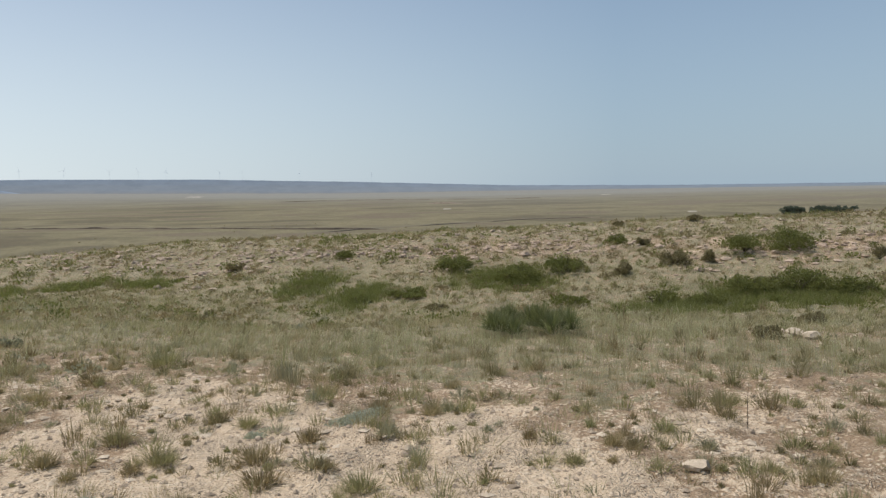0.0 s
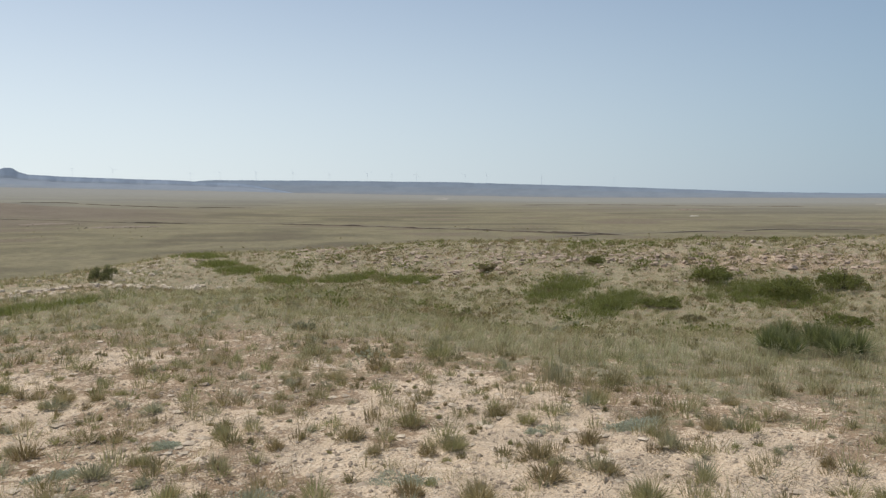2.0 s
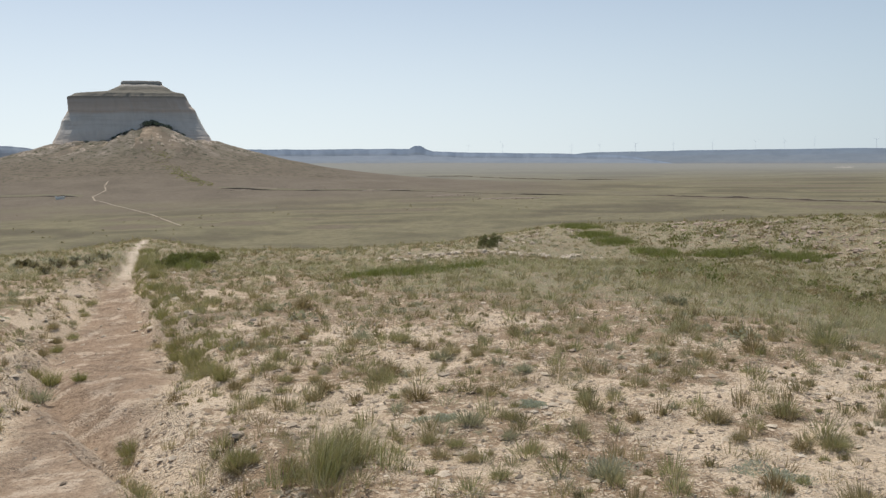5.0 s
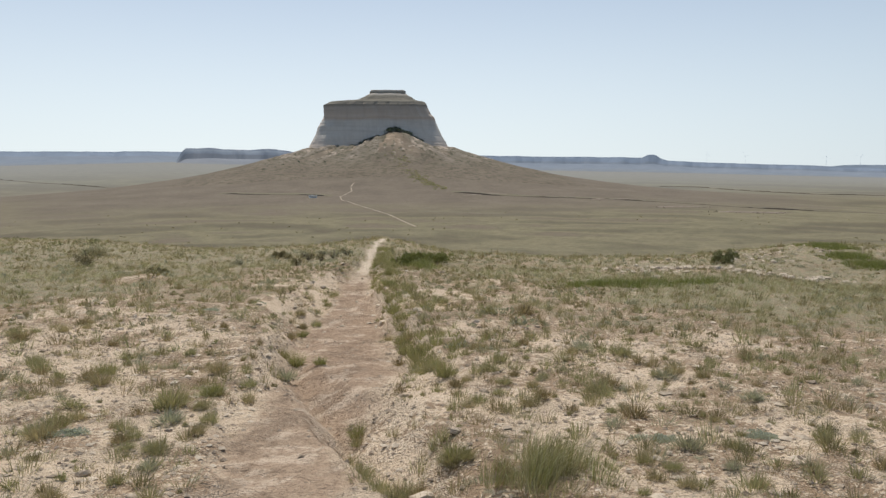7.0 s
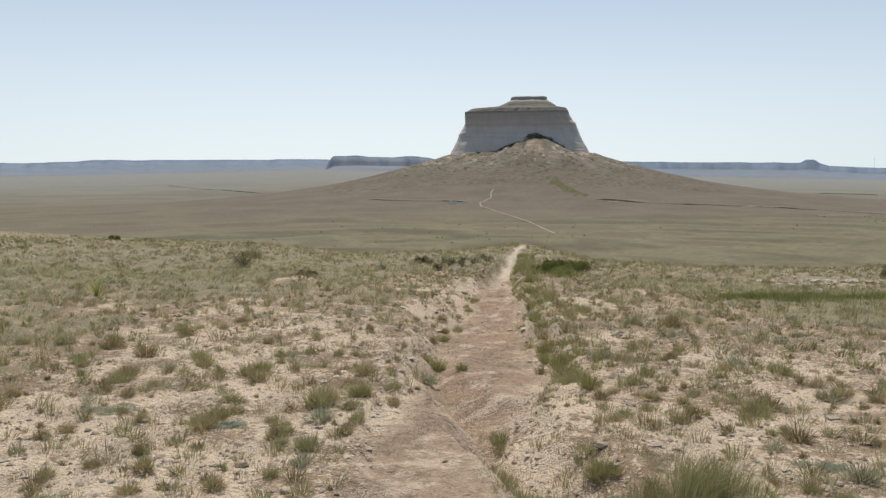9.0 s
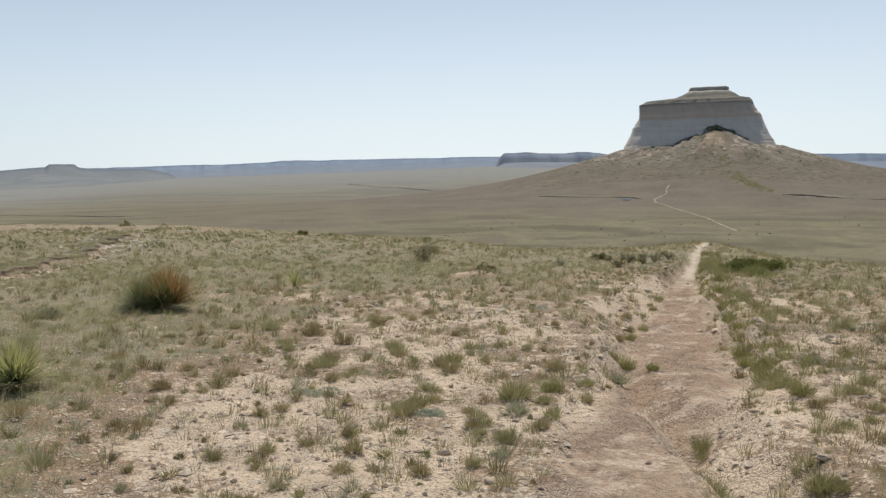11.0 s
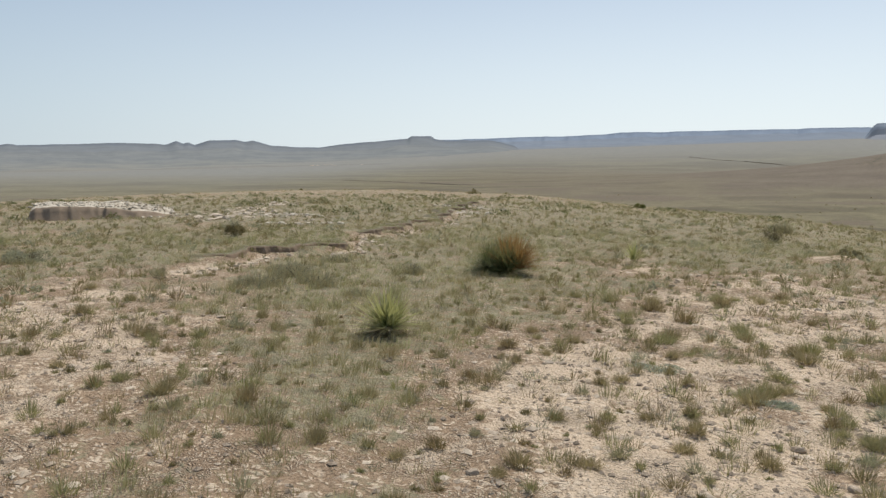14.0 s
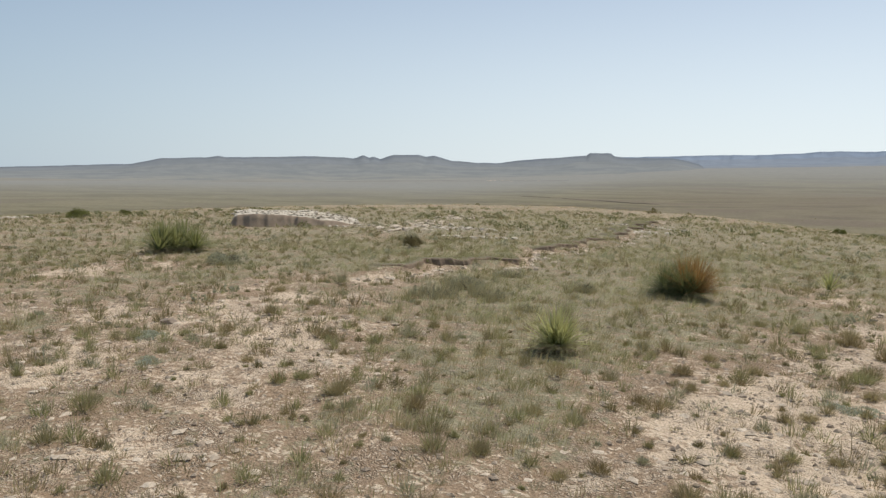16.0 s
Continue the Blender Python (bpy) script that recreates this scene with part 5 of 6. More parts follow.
def grass(name, label, n, r0, r1, per, w, h, thick, material, seed, weight, segs=1, spread=1.3, patch=0.6, wind=0.15, az0=-106, az1=100):
    g = np.random.default_rng(seed)
    x, y = sector(n, r0, r1, g, az0, az1)
    c = cover(x, y)
    d = np.abs(path_distance(x, y))
    p = weight(c, x, y) * step(d, 0.9, 1.5) * step(fbm(x * 0.5, y * 0.5, seed, 3), 0.5 - 0.5 * patch, 0.5 + 0.25 * patch)
    x, y = keep(x, y, p, g)
    k = g.uniform(0.6, 1.35, len(x))
    v, f, t, hue = blades(x, y, height(x, y), w * k, h * k * g.uniform(0.7, 1.2, len(x)), per, thick, spread, segs, g, wind=wind)
    return tagged(new(name, plant_mesh(name, v, f, t, hue, material)), label, "grass", kind="stuff")


many = lambda c, x, y: np.clip((c - 0.22) * 1.5, 0.16, 1)
some = lambda c, x, y: np.clip(0.85 - np.abs(c - 0.50) * 2.2, 0.05, 1)
grass("bunchgrass", "cured bunchgrass over the knoll", 1300, 2.4, 9, 54, 0.18, 0.095, 0.0037, GRASS_OLIVE, 601, many, 2, 1.6)
grass("dry_grass", "fine cured grass over the knoll", 2000, 2.4, 9, 36, 0.17, 0.11, 0.0028, GRASS_DRY, 602, many, 2, 1.5)
grass("cushion_plants", "small grey cushion plants", 500, 2.4, 9, 70, 0.16, 0.06, 0.004, SAGE, 603, some, 1, 1.7)
grass("bunchgrass", "cured bunchgrass over the knoll", 6500, 9, 22, 24, 0.26, 0.10, 0.008, GRASS_OLIVE, 604, many, 1, 1.7)
grass("dry_grass", "fine cured grass over the knoll", 6500, 9, 22, 20, 0.28, 0.11, 0.007, GRASS_DRY, 605, many, 1, 1.7)
grass("cushion_plants", "small grey cushion plants", 2000, 9, 24, 36, 0.26, 0.11, 0.011, SAGE, 606, some, 1, 1.7)
grass("bunchgrass", "cured bunchgrass on the far brow", 9000, 22, 55, 14, 0.46, 0.13, 0.02, GRASS_OLIVE, 607, many, 1, 1.7)
grass("dry_grass", "cured grass on the far brow", 8000, 22, 55, 14, 0.46, 0.14, 0.018, GRASS_DRY, 608, many, 1, 1.7)
meadow = lambda c, x, y: np.clip((c - 0.50) * 3.4, 0, 1)
grass("needle_grass", "long pale grey-green needle grass bent by wind", 11000, 2.6, 10, 12, 0.20, 0.19, 0.003, NEEDLE, 617, meadow, 2, 1.2, 0.3, 0.55)
grass("needle_grass", "long pale straw needle grass bent by wind", 6500, 2.6, 10, 10, 0.20, 0.20, 0.0028, GRASS_DRY, 618, meadow, 2, 1.2, 0.3, 0.55)
grass("needle_grass", "pale grey-green needle grass bent by wind", 13000, 10, 20, 9, 0.32, 0.20, 0.006, NEEDLE, 619, meadow, 1, 1.3, 0.4, 0.55)


def lush_grass():
    g = np.random.default_rng(609)
    xs, ys = [], []
    for cx, cy, rx, ry in LUSH:
        n = int(300 * rx * ry) + 50
        xs.append(cx + rx * 0.6 * g.normal(size=n)), ys.append(cy + ry * 0.6 * g.normal(size=n))
    x, y = np.concatenate(xs), np.concatenate(ys)
    x, y = keep(x, y, np.clip(0.15 + lush(x, y), 0, 1) * step(np.abs(path_distance(x, y)), 1.0, 1.5), g)
    k = g.uniform(0.6, 1.3, len(x))
    v, f, t, hue = blades(x, y, height(x, y), 0.34 * k, 0.17 * k, 30, 0.014, 1.3, 1, g)
    tagged(new("green_grass", plant_mesh("green_grass", v, f, t, hue * 0.55, LUSH_GREEN)), "dark green grass in the damp swale", "grass", kind="stuff")


lush_grass()
bare = lambda c, x, y: np.clip(1.25 - 1.5 * c, 0.1, 1)
grass("sprigs", "small brown-olive sprigs on bare soil", 3000, 2.4, 12, 18, 0.13, 0.085, 0.0045, GRASS_BROWN, 615, lambda c, x, y: 0.75 + 0 * c, 1, 1.3, 0.2)
grass("sprigs", "small olive tufts on bare soil", 800, 2.6, 16, 60, 0.22, 0.15, 0.004, GRASS_OLIVE, 622, bare, 2, 1.4, 0.2)
grass("sprigs", "small cured tufts on bare soil", 800, 2.6, 16, 50, 0.22, 0.15, 0.004, GRASS_DRY, 623, bare, 2, 1.4, 0.2)
grass("sprigs", "small brown weeds on bare soil", 500, 2.6, 16, 46, 0.2, 0.14, 0.0045, GRASS_BROWN, 624, bare, 2, 1.2, 0.2)
grass("sprigs", "scattered small olive tufts on bare soil", 1800, 4, 18, 26, 0.24, 0.13, 0.006, GRASS_OLIVE, 629, bare, 1, 1.5, 0.2)
grass("sprigs", "scattered small brown tufts on bare soil", 1500, 4, 18, 26, 0.22, 0.12, 0.006, GRASS_BROWN, 630, bare, 1, 1.5, 0.2)
grass("sprigs", "scattered small grey tufts on bare soil", 1200, 4, 18, 26, 0.24, 0.10, 0.007, SAGE, 631, bare, 1, 1.6, 0.2)
grass("sprigs", "small brown sprigs on the knoll", 5000, 12, 28, 12, 0.2, 0.11, 0.011, GRASS_BROWN, 616, lambda c, x, y: 0.6 + 0 * c, 1, 1.4, 0.5)
dense = lambda c, x, y: np.clip((c - 0.48) * 3.0, 0.02, 1)
grass("fine_grass", "fine pale grass carpet over the knoll", 12000, 2.4, 13, 12, 0.18, 0.075, 0.003, GRASS_DRY, 612, dense, 1, 1.8, 0.3)
grass("fine_grass", "fine grey-green grass carpet over the knoll", 11000, 2.4, 13, 12, 0.18, 0.070, 0.0035, NEEDLE, 613, dense, 1, 1.8, 0.5)
grass("fine_grass", "fine pale grass over the far knoll", 13000, 13, 40, 8, 0.34, 0.09, 0.011, GRASS_DRY, 614, dense, 1, 1.9, 0.3)
grass("fine_grass", "fine grey-green grass over the far knoll", 11000, 13, 40, 8, 0.34, 0.09, 0.011, NEEDLE, 621, dense, 1, 1.9, 0.5)
grass("green_grass", "scattered green grass", 700, 2.4, 12, 36, 0.18, 0.13, 0.004, GRASS_GREEN, 610, lambda c, x, y: 0.5 * many(c, x, y), 2, 1.4)
grass("bunchgrass", "cured bunchgrass behind the viewpoint", 1300, 0.8, 11, 40, 0.2, 0.10, 0.005, GRASS_OLIVE, 627, many, 1, 1.6, 0.6, 0.15, 100, 254)
grass("fine_grass", "fine grass round the viewpoint", 700, 0.3, 2.6, 14, 0.18, 0.07, 0.004, GRASS_DRY, 628, dense, 1, 1.8, 0.3, 0.15, -180, 180)
grass("bank_grass", "olive grass over the rocky bank", 9000, 12, 33, 16, 0.36, 0.14, 0.012, GRASS_OLIVE, 625, lambda c, x, y: step(bearing(x, y), -30, -42), 1, 1.6, 0.5)
grass("bank_grass", "green grass over the rocky bank", 3500, 12, 30, 16, 0.36, 0.15, 0.012, GRASS_GREEN, 626, lambda c, x, y: step(bearing(x, y), -30, -42), 1, 1.6, 0.9)
grass("bunchgrass", "grass tussocks down the slope", 12000, 55, 150, 8, 0.7, 0.16, 0.06, GRASS_DRY, 611, lambda c, x, y: 0.8 + 0 * c)


def cushions(name, label, space, r0, r1, w0, w1, tall, per, thick, material, seed, chance, weight):
    """Rounded plant cushions spaced over the knoll, each standing a little apart from the next."""
    g = np.random.default_rng(seed)
    k = np.arange(-r1, r1, space)
    X, Y = np.meshgrid(k, k)
    x, y = (X + space * g.uniform(-0.46, 0.46, X.shape)).ravel(), (Y + space * g.uniform(-0.46, 0.46, X.shape)).ravel()
    r, b = np.hypot(x, y), bearing(x, y)
    m = (r > r0) & (r < r1) & (b > -106) & (b < 100)
    x, y = x[m], y[m]
    d = np.abs(path_distance(x, y))
    x, y = keep(x, y, chance * weight(cover(x, y)) * step(d, 1.0, 1.7) * (rill_depth(x, y) < 0.06), g)
    w = w0 + (w1 - w0) * g.random(len(x)) ** 1.9
    v, f, t, hue = dome(x, y, height(x, y), w, w * tall * g.uniform(0.75, 1.3, len(x)), per, thick, g)
    tagged(new(name, plant_mesh(name, v, f, t, hue, material)), label, "low plants", kind="stuff")


on_bare = lambda c: np.clip(1.15 - 1.1 * np.abs(c - 0.40), 0.30, 1)
for _i, (_name, _label, _mat, _tall, _ch) in enumerate((("olive_cushions", "rounded olive bunchgrass cushions on pale soil", GRASS_OLIVE, 0.52, 0.62), ("grey_cushions", "rounded grey-green cushion plants on pale soil", SAGE, 0.42, 0.32),
                                                       ("brown_cushions", "rounded dull brown weeds on pale soil", GRASS_BROWN, 0.55, 0.28), ("dull_cushions", "rounded dark olive leafy cushions on pale soil", SHRUB_DULL, 0.5, 0.38))):
    cushions(_name, _label, 0.345, 2.3, 8.5, 0.06, 0.32, _tall, 140, 0.0052, _mat, 640 + _i, _ch, on_bare)
    cushions(_name, _label, 0.39, 8.5, 20, 0.11, 0.36, _tall, 48, 0.011, _mat, 644 + _i, _ch, on_bare)
    cushions(_name, _label, 0.75, 20, 44, 0.18, 0.50, _tall, 20, 0.026, _mat, 648 + _i, _ch * 0.9, on_bare)


def path_fringe():
    g = np.random.default_rng(620)
    y = g.uniform(7.6, 27, 800)
    py = [p[1] for p in PATH]
    edge = np.interp(y, py, [p[0] for p in PATH]) + np.interp(y, py, [p[2] for p in PATH]) * (0.95 + 0.5 * fbm(y * 0.9, y * 0, 621, 3))
    x = edge + 0.1 + 0.5 * g.random(800) ** 2.0
    m = g.random(800) < 0.6 * step(fbm(x * 0.8, y * 0.8, 622, 3), 0.25, 0.6)
    x, y = x[m], y[m]
    n = len(x)
    v, f, t, hue = blades(x, y, height(x, y), g.uniform(0.15, 0.3, n), g.uniform(0.06, 0.17, n), 46, 0.007, 1.0, 1, g)
    tagged(new("green_grass", plant_mesh("green_grass", v, f, t, hue, GRASS_GREEN)), "green grass fringe along the footpath", "grass", kind="stuff")


path_fringe()


def rubble():
    g = np.random.default_rng(630)
    x, y = sector(46000, 2.3, 11, g)
    x, y = keep(x, y, np.clip(1.2 - 1.45 * cover(x, y), 0.15, 1) * (0.12 + 0.88 * (np.abs(path_distance(x, y)) > 1)), g)
    gravel("gravel", x, y, 0.012 + 0.045 * g.random(len(x)) ** 2.2, 0.5, PEBBLE, "pale gravel scattered on bare soil", g, True)
    x, y = sector(29000, 3.5, 18, g)
    x, y = keep(x, y, np.clip(1.25 - 1.75 * cover(x, y), 0.0, 1) * step(fbm(x * 1.1, y * 1.1, 633, 4), 0.35, 0.62) * (np.abs(path_distance(x, y)) > 0.9), g)
    gravel("chips", x, y, 0.025 + 0.085 * g.random(len(x)) ** 2.2, 0.28, STONE, "white limestone chips strewn on bare soil", g, True)
    x, y = sector(900, 2.5, 14, g)
    x, y = keep(x, y, np.clip(1.1 - 1.5 * cover(x, y), 0.05, 1) * (np.abs(path_distance(x, y)) > 1.1), g)
    gravel("stones", x, y, 0.03 + 0.06 * g.random(len(x)) ** 2, 0.55, PEBBLE, "small flat stones on bare soil", g)
    x, y = sector(7000, 10, 32, g)
    x, y = keep(x, y, np.clip(1.0 - 1.6 * cover(x, y), 0.02, 1), g)
    gravel("stones", x, y, 0.03 + 0.12 * g.random(len(x)) ** 2, 0.5, STONE, "pale limestone chips on the knoll", g)
    # rock rubble along the bank and the ledge below the round shrub
    r = 25.5 + g.normal(0, 2.2, 1500)
    a = np.radians(g.uniform(-104, -44, 1500))
    x, y = -r * np.sin(a), r * np.cos(a)
    gravel("rubble", x, y, 0.04 + 0.2 * g.random(1500) ** 3, 0.5, PEBBLE, "pale rock rubble on the bank", g)
    for ax, ay, bx, by, cx, cy, n in ((6.6, 19.6, 7.9, 17.2, 12.2, 19.2, 300), (11.0, 23.2, 13.0, 23.0, 15.4, 26.4, 190)):
        u = g.random(n)
        x = (1 - u) ** 2 * ax + 2 * u * (1 - u) * bx + u * u * cx + g.normal(0, 0.8, n)
        y = (1 - u) ** 2 * ay + 2 * u * (1 - u) * by + u * u * cy + g.normal(0, 0.8, n)
        gravel("rubble", x, y, 0.04 + 0.17 * g.random(n) ** 2, 0.5, STONE, "white limestone rubble along a ledge", g)
    # broken pink-white rock where the top of the bank has worn bare
    for ax, ay, bx, by, n in ((18.8, 20.5, 19.4, 13.2, 420), (19.4, 13.2, 21.2, 7.2, 460), (21.2, 7.2, 22.0, 4.4, 260), (19.3, 1.4, 21.6, -1.6, 300), (21.6, -1.6, 22.4, -6.0, 280), (19.2, 24.5, 18.9, 20.5, 160)):
        u = g.random(n)
        gravel("rubble", ax + (bx - ax) * u + g.normal(0, 1.0, n), ay + (by - ay) * u + g.normal(0, 0.7, n), 0.04 + 0.20 * g.random(n) ** 2.8, 0.55, STONE_PINK, "broken pink-white rock on the worn bank", g)
    y = g.uniform(6, 30, 700)
    x = np.interp(y, SCARP_Y, SCARP_X) + 0.40 + 0.22 * np.sin(y * 2.1) + 0.14 * np.sin(y * 5.3) + np.abs(g.normal(0, 0.22, 700))
    gravel("rubble", x, y, 0.03 + 0.12 * g.random(700) ** 2, 0.5, STONE, "pale rubble below the low scarp", g)
    u = g.random(260)
    x, y = -20.4 - 8.4 * u + g.normal(0, 0.5, 260), 12.4 + 9 * u + g.normal(0, 0.4, 260)
    m = fbm(x * 0.5, y * 0.5, 634, 2) > 0.45
    gravel("rubble", x[m], y[m], 0.08 + 0.3 * g.random(m.sum()) ** 2, 0.4, STONE, "white limestone rubble in patches on the brow", g)


rubble()


def bank_brush(name, label, count, az0, az1, r0, r1, wmin, wmax, material, seed, per=64):
    g = np.random.default_rng(seed)
    x, y = sector(count, r0, r1, g, az0, az1)
    x, y = keep(x, y, step(fbm(x * 0.35, y * 0.35, seed, 3), 0.35, 0.6) * (np.abs(path_distance(x, y)) > 1.7), g)
    z = height(x, y)
    out = []
    for a, b, h in zip(x, y, z):
        w = wmin + (wmax - wmin) * g.random() ** 2
        out.append(leaf_cloud([(a, b, h, w * 0.5, w * 0.5, w * 0.42), (a + 0.3 * w, b + 0.1 * w, h, w * 0.3, w * 0.3, w * 0.3), (a - 0.2 * w, b + 0.2 * w, h, w * 0.28, w * 0.28, w * 0.36)], per, w * 0.10 + 0.014, g, shell=0.4))
    tagged(new(name, plant_mesh(name, *merge(out), material)), label, "shrubs", kind="stuff")


bank_brush("bank_brush", "low olive brush over the rocky bank", 1700, -106, -34, 13, 32, 0.12, 0.5, SHRUB_DULL, 661, 40)
bank_brush("bank_brush", "low green brush over the rocky bank", 620, -106, -36, 13, 30, 0.15, 0.6, SHRUB_GREEN, 662, 60)
bank_brush("bank_brush", "low brown brush over the rocky bank", 900, -106, -34, 13, 30, 0.12, 0.45, GRASS_BROWN, 665, 50)
bank_brush("bank_brush", "low dull brush over the knoll", 1100, -40, 100, 12, 45, 0.12, 0.4, SHRUB_DULL, 663, 50)
bank_brush("bank_brush", "small dark shrubs along the brow", 520, 18, 100, 24, 52, 0.22, 0.75, OLIVE_LEAF, 666, 60)
bank_brush("bank_brush", "grey sage over the knoll", 700, -60, 100, 8, 30, 0.12, 0.4, SAGE, 664, 60)
for i in range(44):
    u, w_ = (i * 0.618) % 1, (i * 0.377) % 1
    sx_, sy_ = spot(-80 + 150 * u, 3.2 + 6.5 * w_)
    if abs(float(path_distance(np.array([sx_]), np.array([sy_]))[0])) > 1.3:
        stone(sx_, sy_, 0.04 + 0.06 * ((i * 0.71) % 1) ** 2, i, "small pale angular stone on bare soil", group="loose stones on the knoll", mat=PEBBLE)


# ---- eroded bank with a chalky rim on the far side of the knoll ----
def cut_bank(x0, y0, x1, y1, h0, h1, name, label, face, seed, depth=1.5, gaps=False, step_len=0.12):
    """A low eroded bank: an uneven upright face that runs from one point to another, a rough lip and a top that slopes back into the ground."""
    g = np.random.default_rng(seed)
    length = math.hypot(x1 - x0, y1 - y0)
    n = max(int(length / step_len), 12)
    t = np.linspace(0, 1, n)
    nx, ny = -(y1 - y0) / length, (x1 - x0) / length
    if nx * x0 + ny * y0 < 0:
        nx, ny = -nx, -ny
    wob = depth * 0.35 * (fbm(t * length * 0.25, t * 0, seed, 4) - 0.5) * 2
    bx, by = x0 + (x1 - x0) * t + nx * wob, y0 + (y1 - y0) * t + ny * wob
    hh = (h0 + (h1 - h0) * t) * (0.65 + 0.7 * fbm(t * length * 0.5, t * 0 + 3, seed + 1, 4)) * step(t, 0, 0.25) * step(t, 1, 0.7)
    if gaps:
        hh = hh * (0.12 + 0.50 * step(fbm(t * length / 18, t * 0 + 9, seed + 4, 4), 0.35, 0.65))
    gz = height(bx, by)
    rows = []
    for back, up in ((0.0, -0.2), (0.10, 0.32), (0.20, 0.66), (0.30, 0.93), (0.42, 1.02), (0.75, 0.95), (1.5, 0.0)):
        rough = depth * 0.05 * (fbm(t * length * 1.3, t * 0 + up * 3, seed + 2, 3) - 0.5) * 2
        px, py = bx + nx * (back * depth + rough), by + ny * (back * depth + rough)
        base = gz if back < 1.2 else height(px, py) - 0.15
        rows.append(np.stack([px, py, base + hh * up], 1))
    v = np.stack(rows, 1).reshape(-1, 3)
    me = pydata(name, v, grid_faces(n, 7), face, smooth=False)
    return tagged(new(name, me), label, "bank")


def scarp_lip(y0, y1, tall, seed):
    """The broken turf edge of the low scarp: an upright dark earth face with a ragged overhanging lip that sinks back into the grass."""
    y = np.arange(y0, y1, 0.045)
    x = np.interp(y, SCARP_Y, SCARP_X) + 0.22 * np.sin(y * 2.1) + 0.14 * np.sin(y * 5.3) + 0.55 * (fbm(y * 1.9, y * 0, seed, 5) - 0.5)
    h = (0.115 * step(y, 40, 24) * step(y, 3.5, 7.0) + tall * fbm(y * 0.9, y * 0 + 5, seed + 1, 4)) * step(y, y0, y0 + 0.6) * step(y, y1, y1 - 0.6) * (0.3 + 0.7 * step(fbm(y * 0.6, y * 0 + 2, seed + 2, 3), 0.12, 0.36))
    gz = height(x + 0.25, y)
    rows = []
    for back, up in ((-0.07, -0.25), (-0.03, 0.25), (0.0, 0.6), (0.02, 0.92), (0.05, 1.04), (0.12, 1.08), (0.32, 1.0), (0.9, -0.35)):
        j = 0.05 * (fbm(y * 6, y * 0 + up * 4, seed + 3, 3) - 0.5)
        px = x - back - j
        rows.append(np.stack([px, y, np.where(back < 0.5, gz, height(px, y) - 0.02) + h * up], 1))
    v = np.stack(rows, 1)
    ob = tagged(new("scarp_edge"), "low broken turf edge of dark earth in grass", "bank")
    n = len(y)
    part("earth_face", pydata("earth_face", v[:, :5].reshape(-1, 3), grid_faces(n, 5), SCARP_EARTH, smooth=False), ob, "dark crumbling earth face")
    part("turf_top", pydata("turf_top", v[:, 4:].reshape(-1, 3), grid_faces(n, 4), TURF, smooth=True), ob, "dry turf top")
    g = np.random.default_rng(seed + 9)
    k = g.integers(0, n, n * 2)
    v2 = v[k, 5]
    q = blades(v2[:, 0] - 0.25 * g.random(len(k)), v2[:, 1], v2[:, 2] - 0.01, np.full(len(k), 0.2), np.full(len(k), 0.08), 12, 0.006, 1.8, 1, g)
    part("turf_grass", plant_mesh("turf_grass", *q, GRASS_OLIVE), ob)


# dark brown earth, darkened further to stand for the scarp's shadow line
SCARP_EARTH = stone_material("shaded_dark_earth", (0.165, 0.118, 0.080), (0.275, 0.202, 0.142), 6.0)
TURF = stone_material("dry_turf", (0.13, 0.115, 0.07), (0.24, 0.21, 0.14), 20.0)
scarp_lip(6.6, 16.0, 0.03, 680)
scarp_lip(16.2, 29.5, 0.04, 690)


def fuzzy_shrub(x, y, w, h, seed):
    """A soft grey mound of fine upright twigs."""
    g = np.random.default_rng(seed)
    ob = root("sagebrush", x, y, "soft grey-brown mound of fringed sage in grass", "shrub", "shrubs on the knoll")
    n = int(26 * w + 8)
    cx, cy = g.normal(0, 0.26 * w, n), g.normal(0, 0.17 * w, n)
    tall = h * (0.6 + 0.5 * g.random(n)) * np.exp(-((cx / (0.7 * w)) ** 2))
    part("foliage", plant_mesh("foliage", *blades(cx, cy, 0 * cx, 0 * cx + 0.24, tall, 24, 0.005, 1.3, 2, g), SAGE), ob)
    part("dry_foliage", plant_mesh("dry_foliage", *blades(cx, cy, 0 * cx, 0 * cx + 0.28, tall * 0.9, 14, 0.005, 1.5, 2, g), GRASS_DRY), ob, "dry pale twig ends")
    part("stem", plant_mesh("stem", *stems(16, w * 0.4, h * 0.8, 0.003, g), TWIG), ob)


for i, (x, y, w, h) in enumerate([(-8.75, 6.1, 1.0, 0.24), (-8.9, 6.8, 0.9, 0.28), (-8.3, 6.7, 0.8, 0.22), (-9.6, 7.1, 0.7, 0.22), (-16.8, 10.8, 0.8, 0.34), (-7.9, 23.6, 0.9, 0.5), (-7.2, 6.5, 0.5, 0.16), (-9.9, 8.4, 0.6, 0.2), (-8.1, 8.3, 0.5, 0.2)]):
    fuzzy_shrub(x, y, w, h, 770 + i)


BANK_RED = stone_material("reddish_earth_face", (0.250, 0.190, 0.136), (0.345, 0.268, 0.196), 5.0)


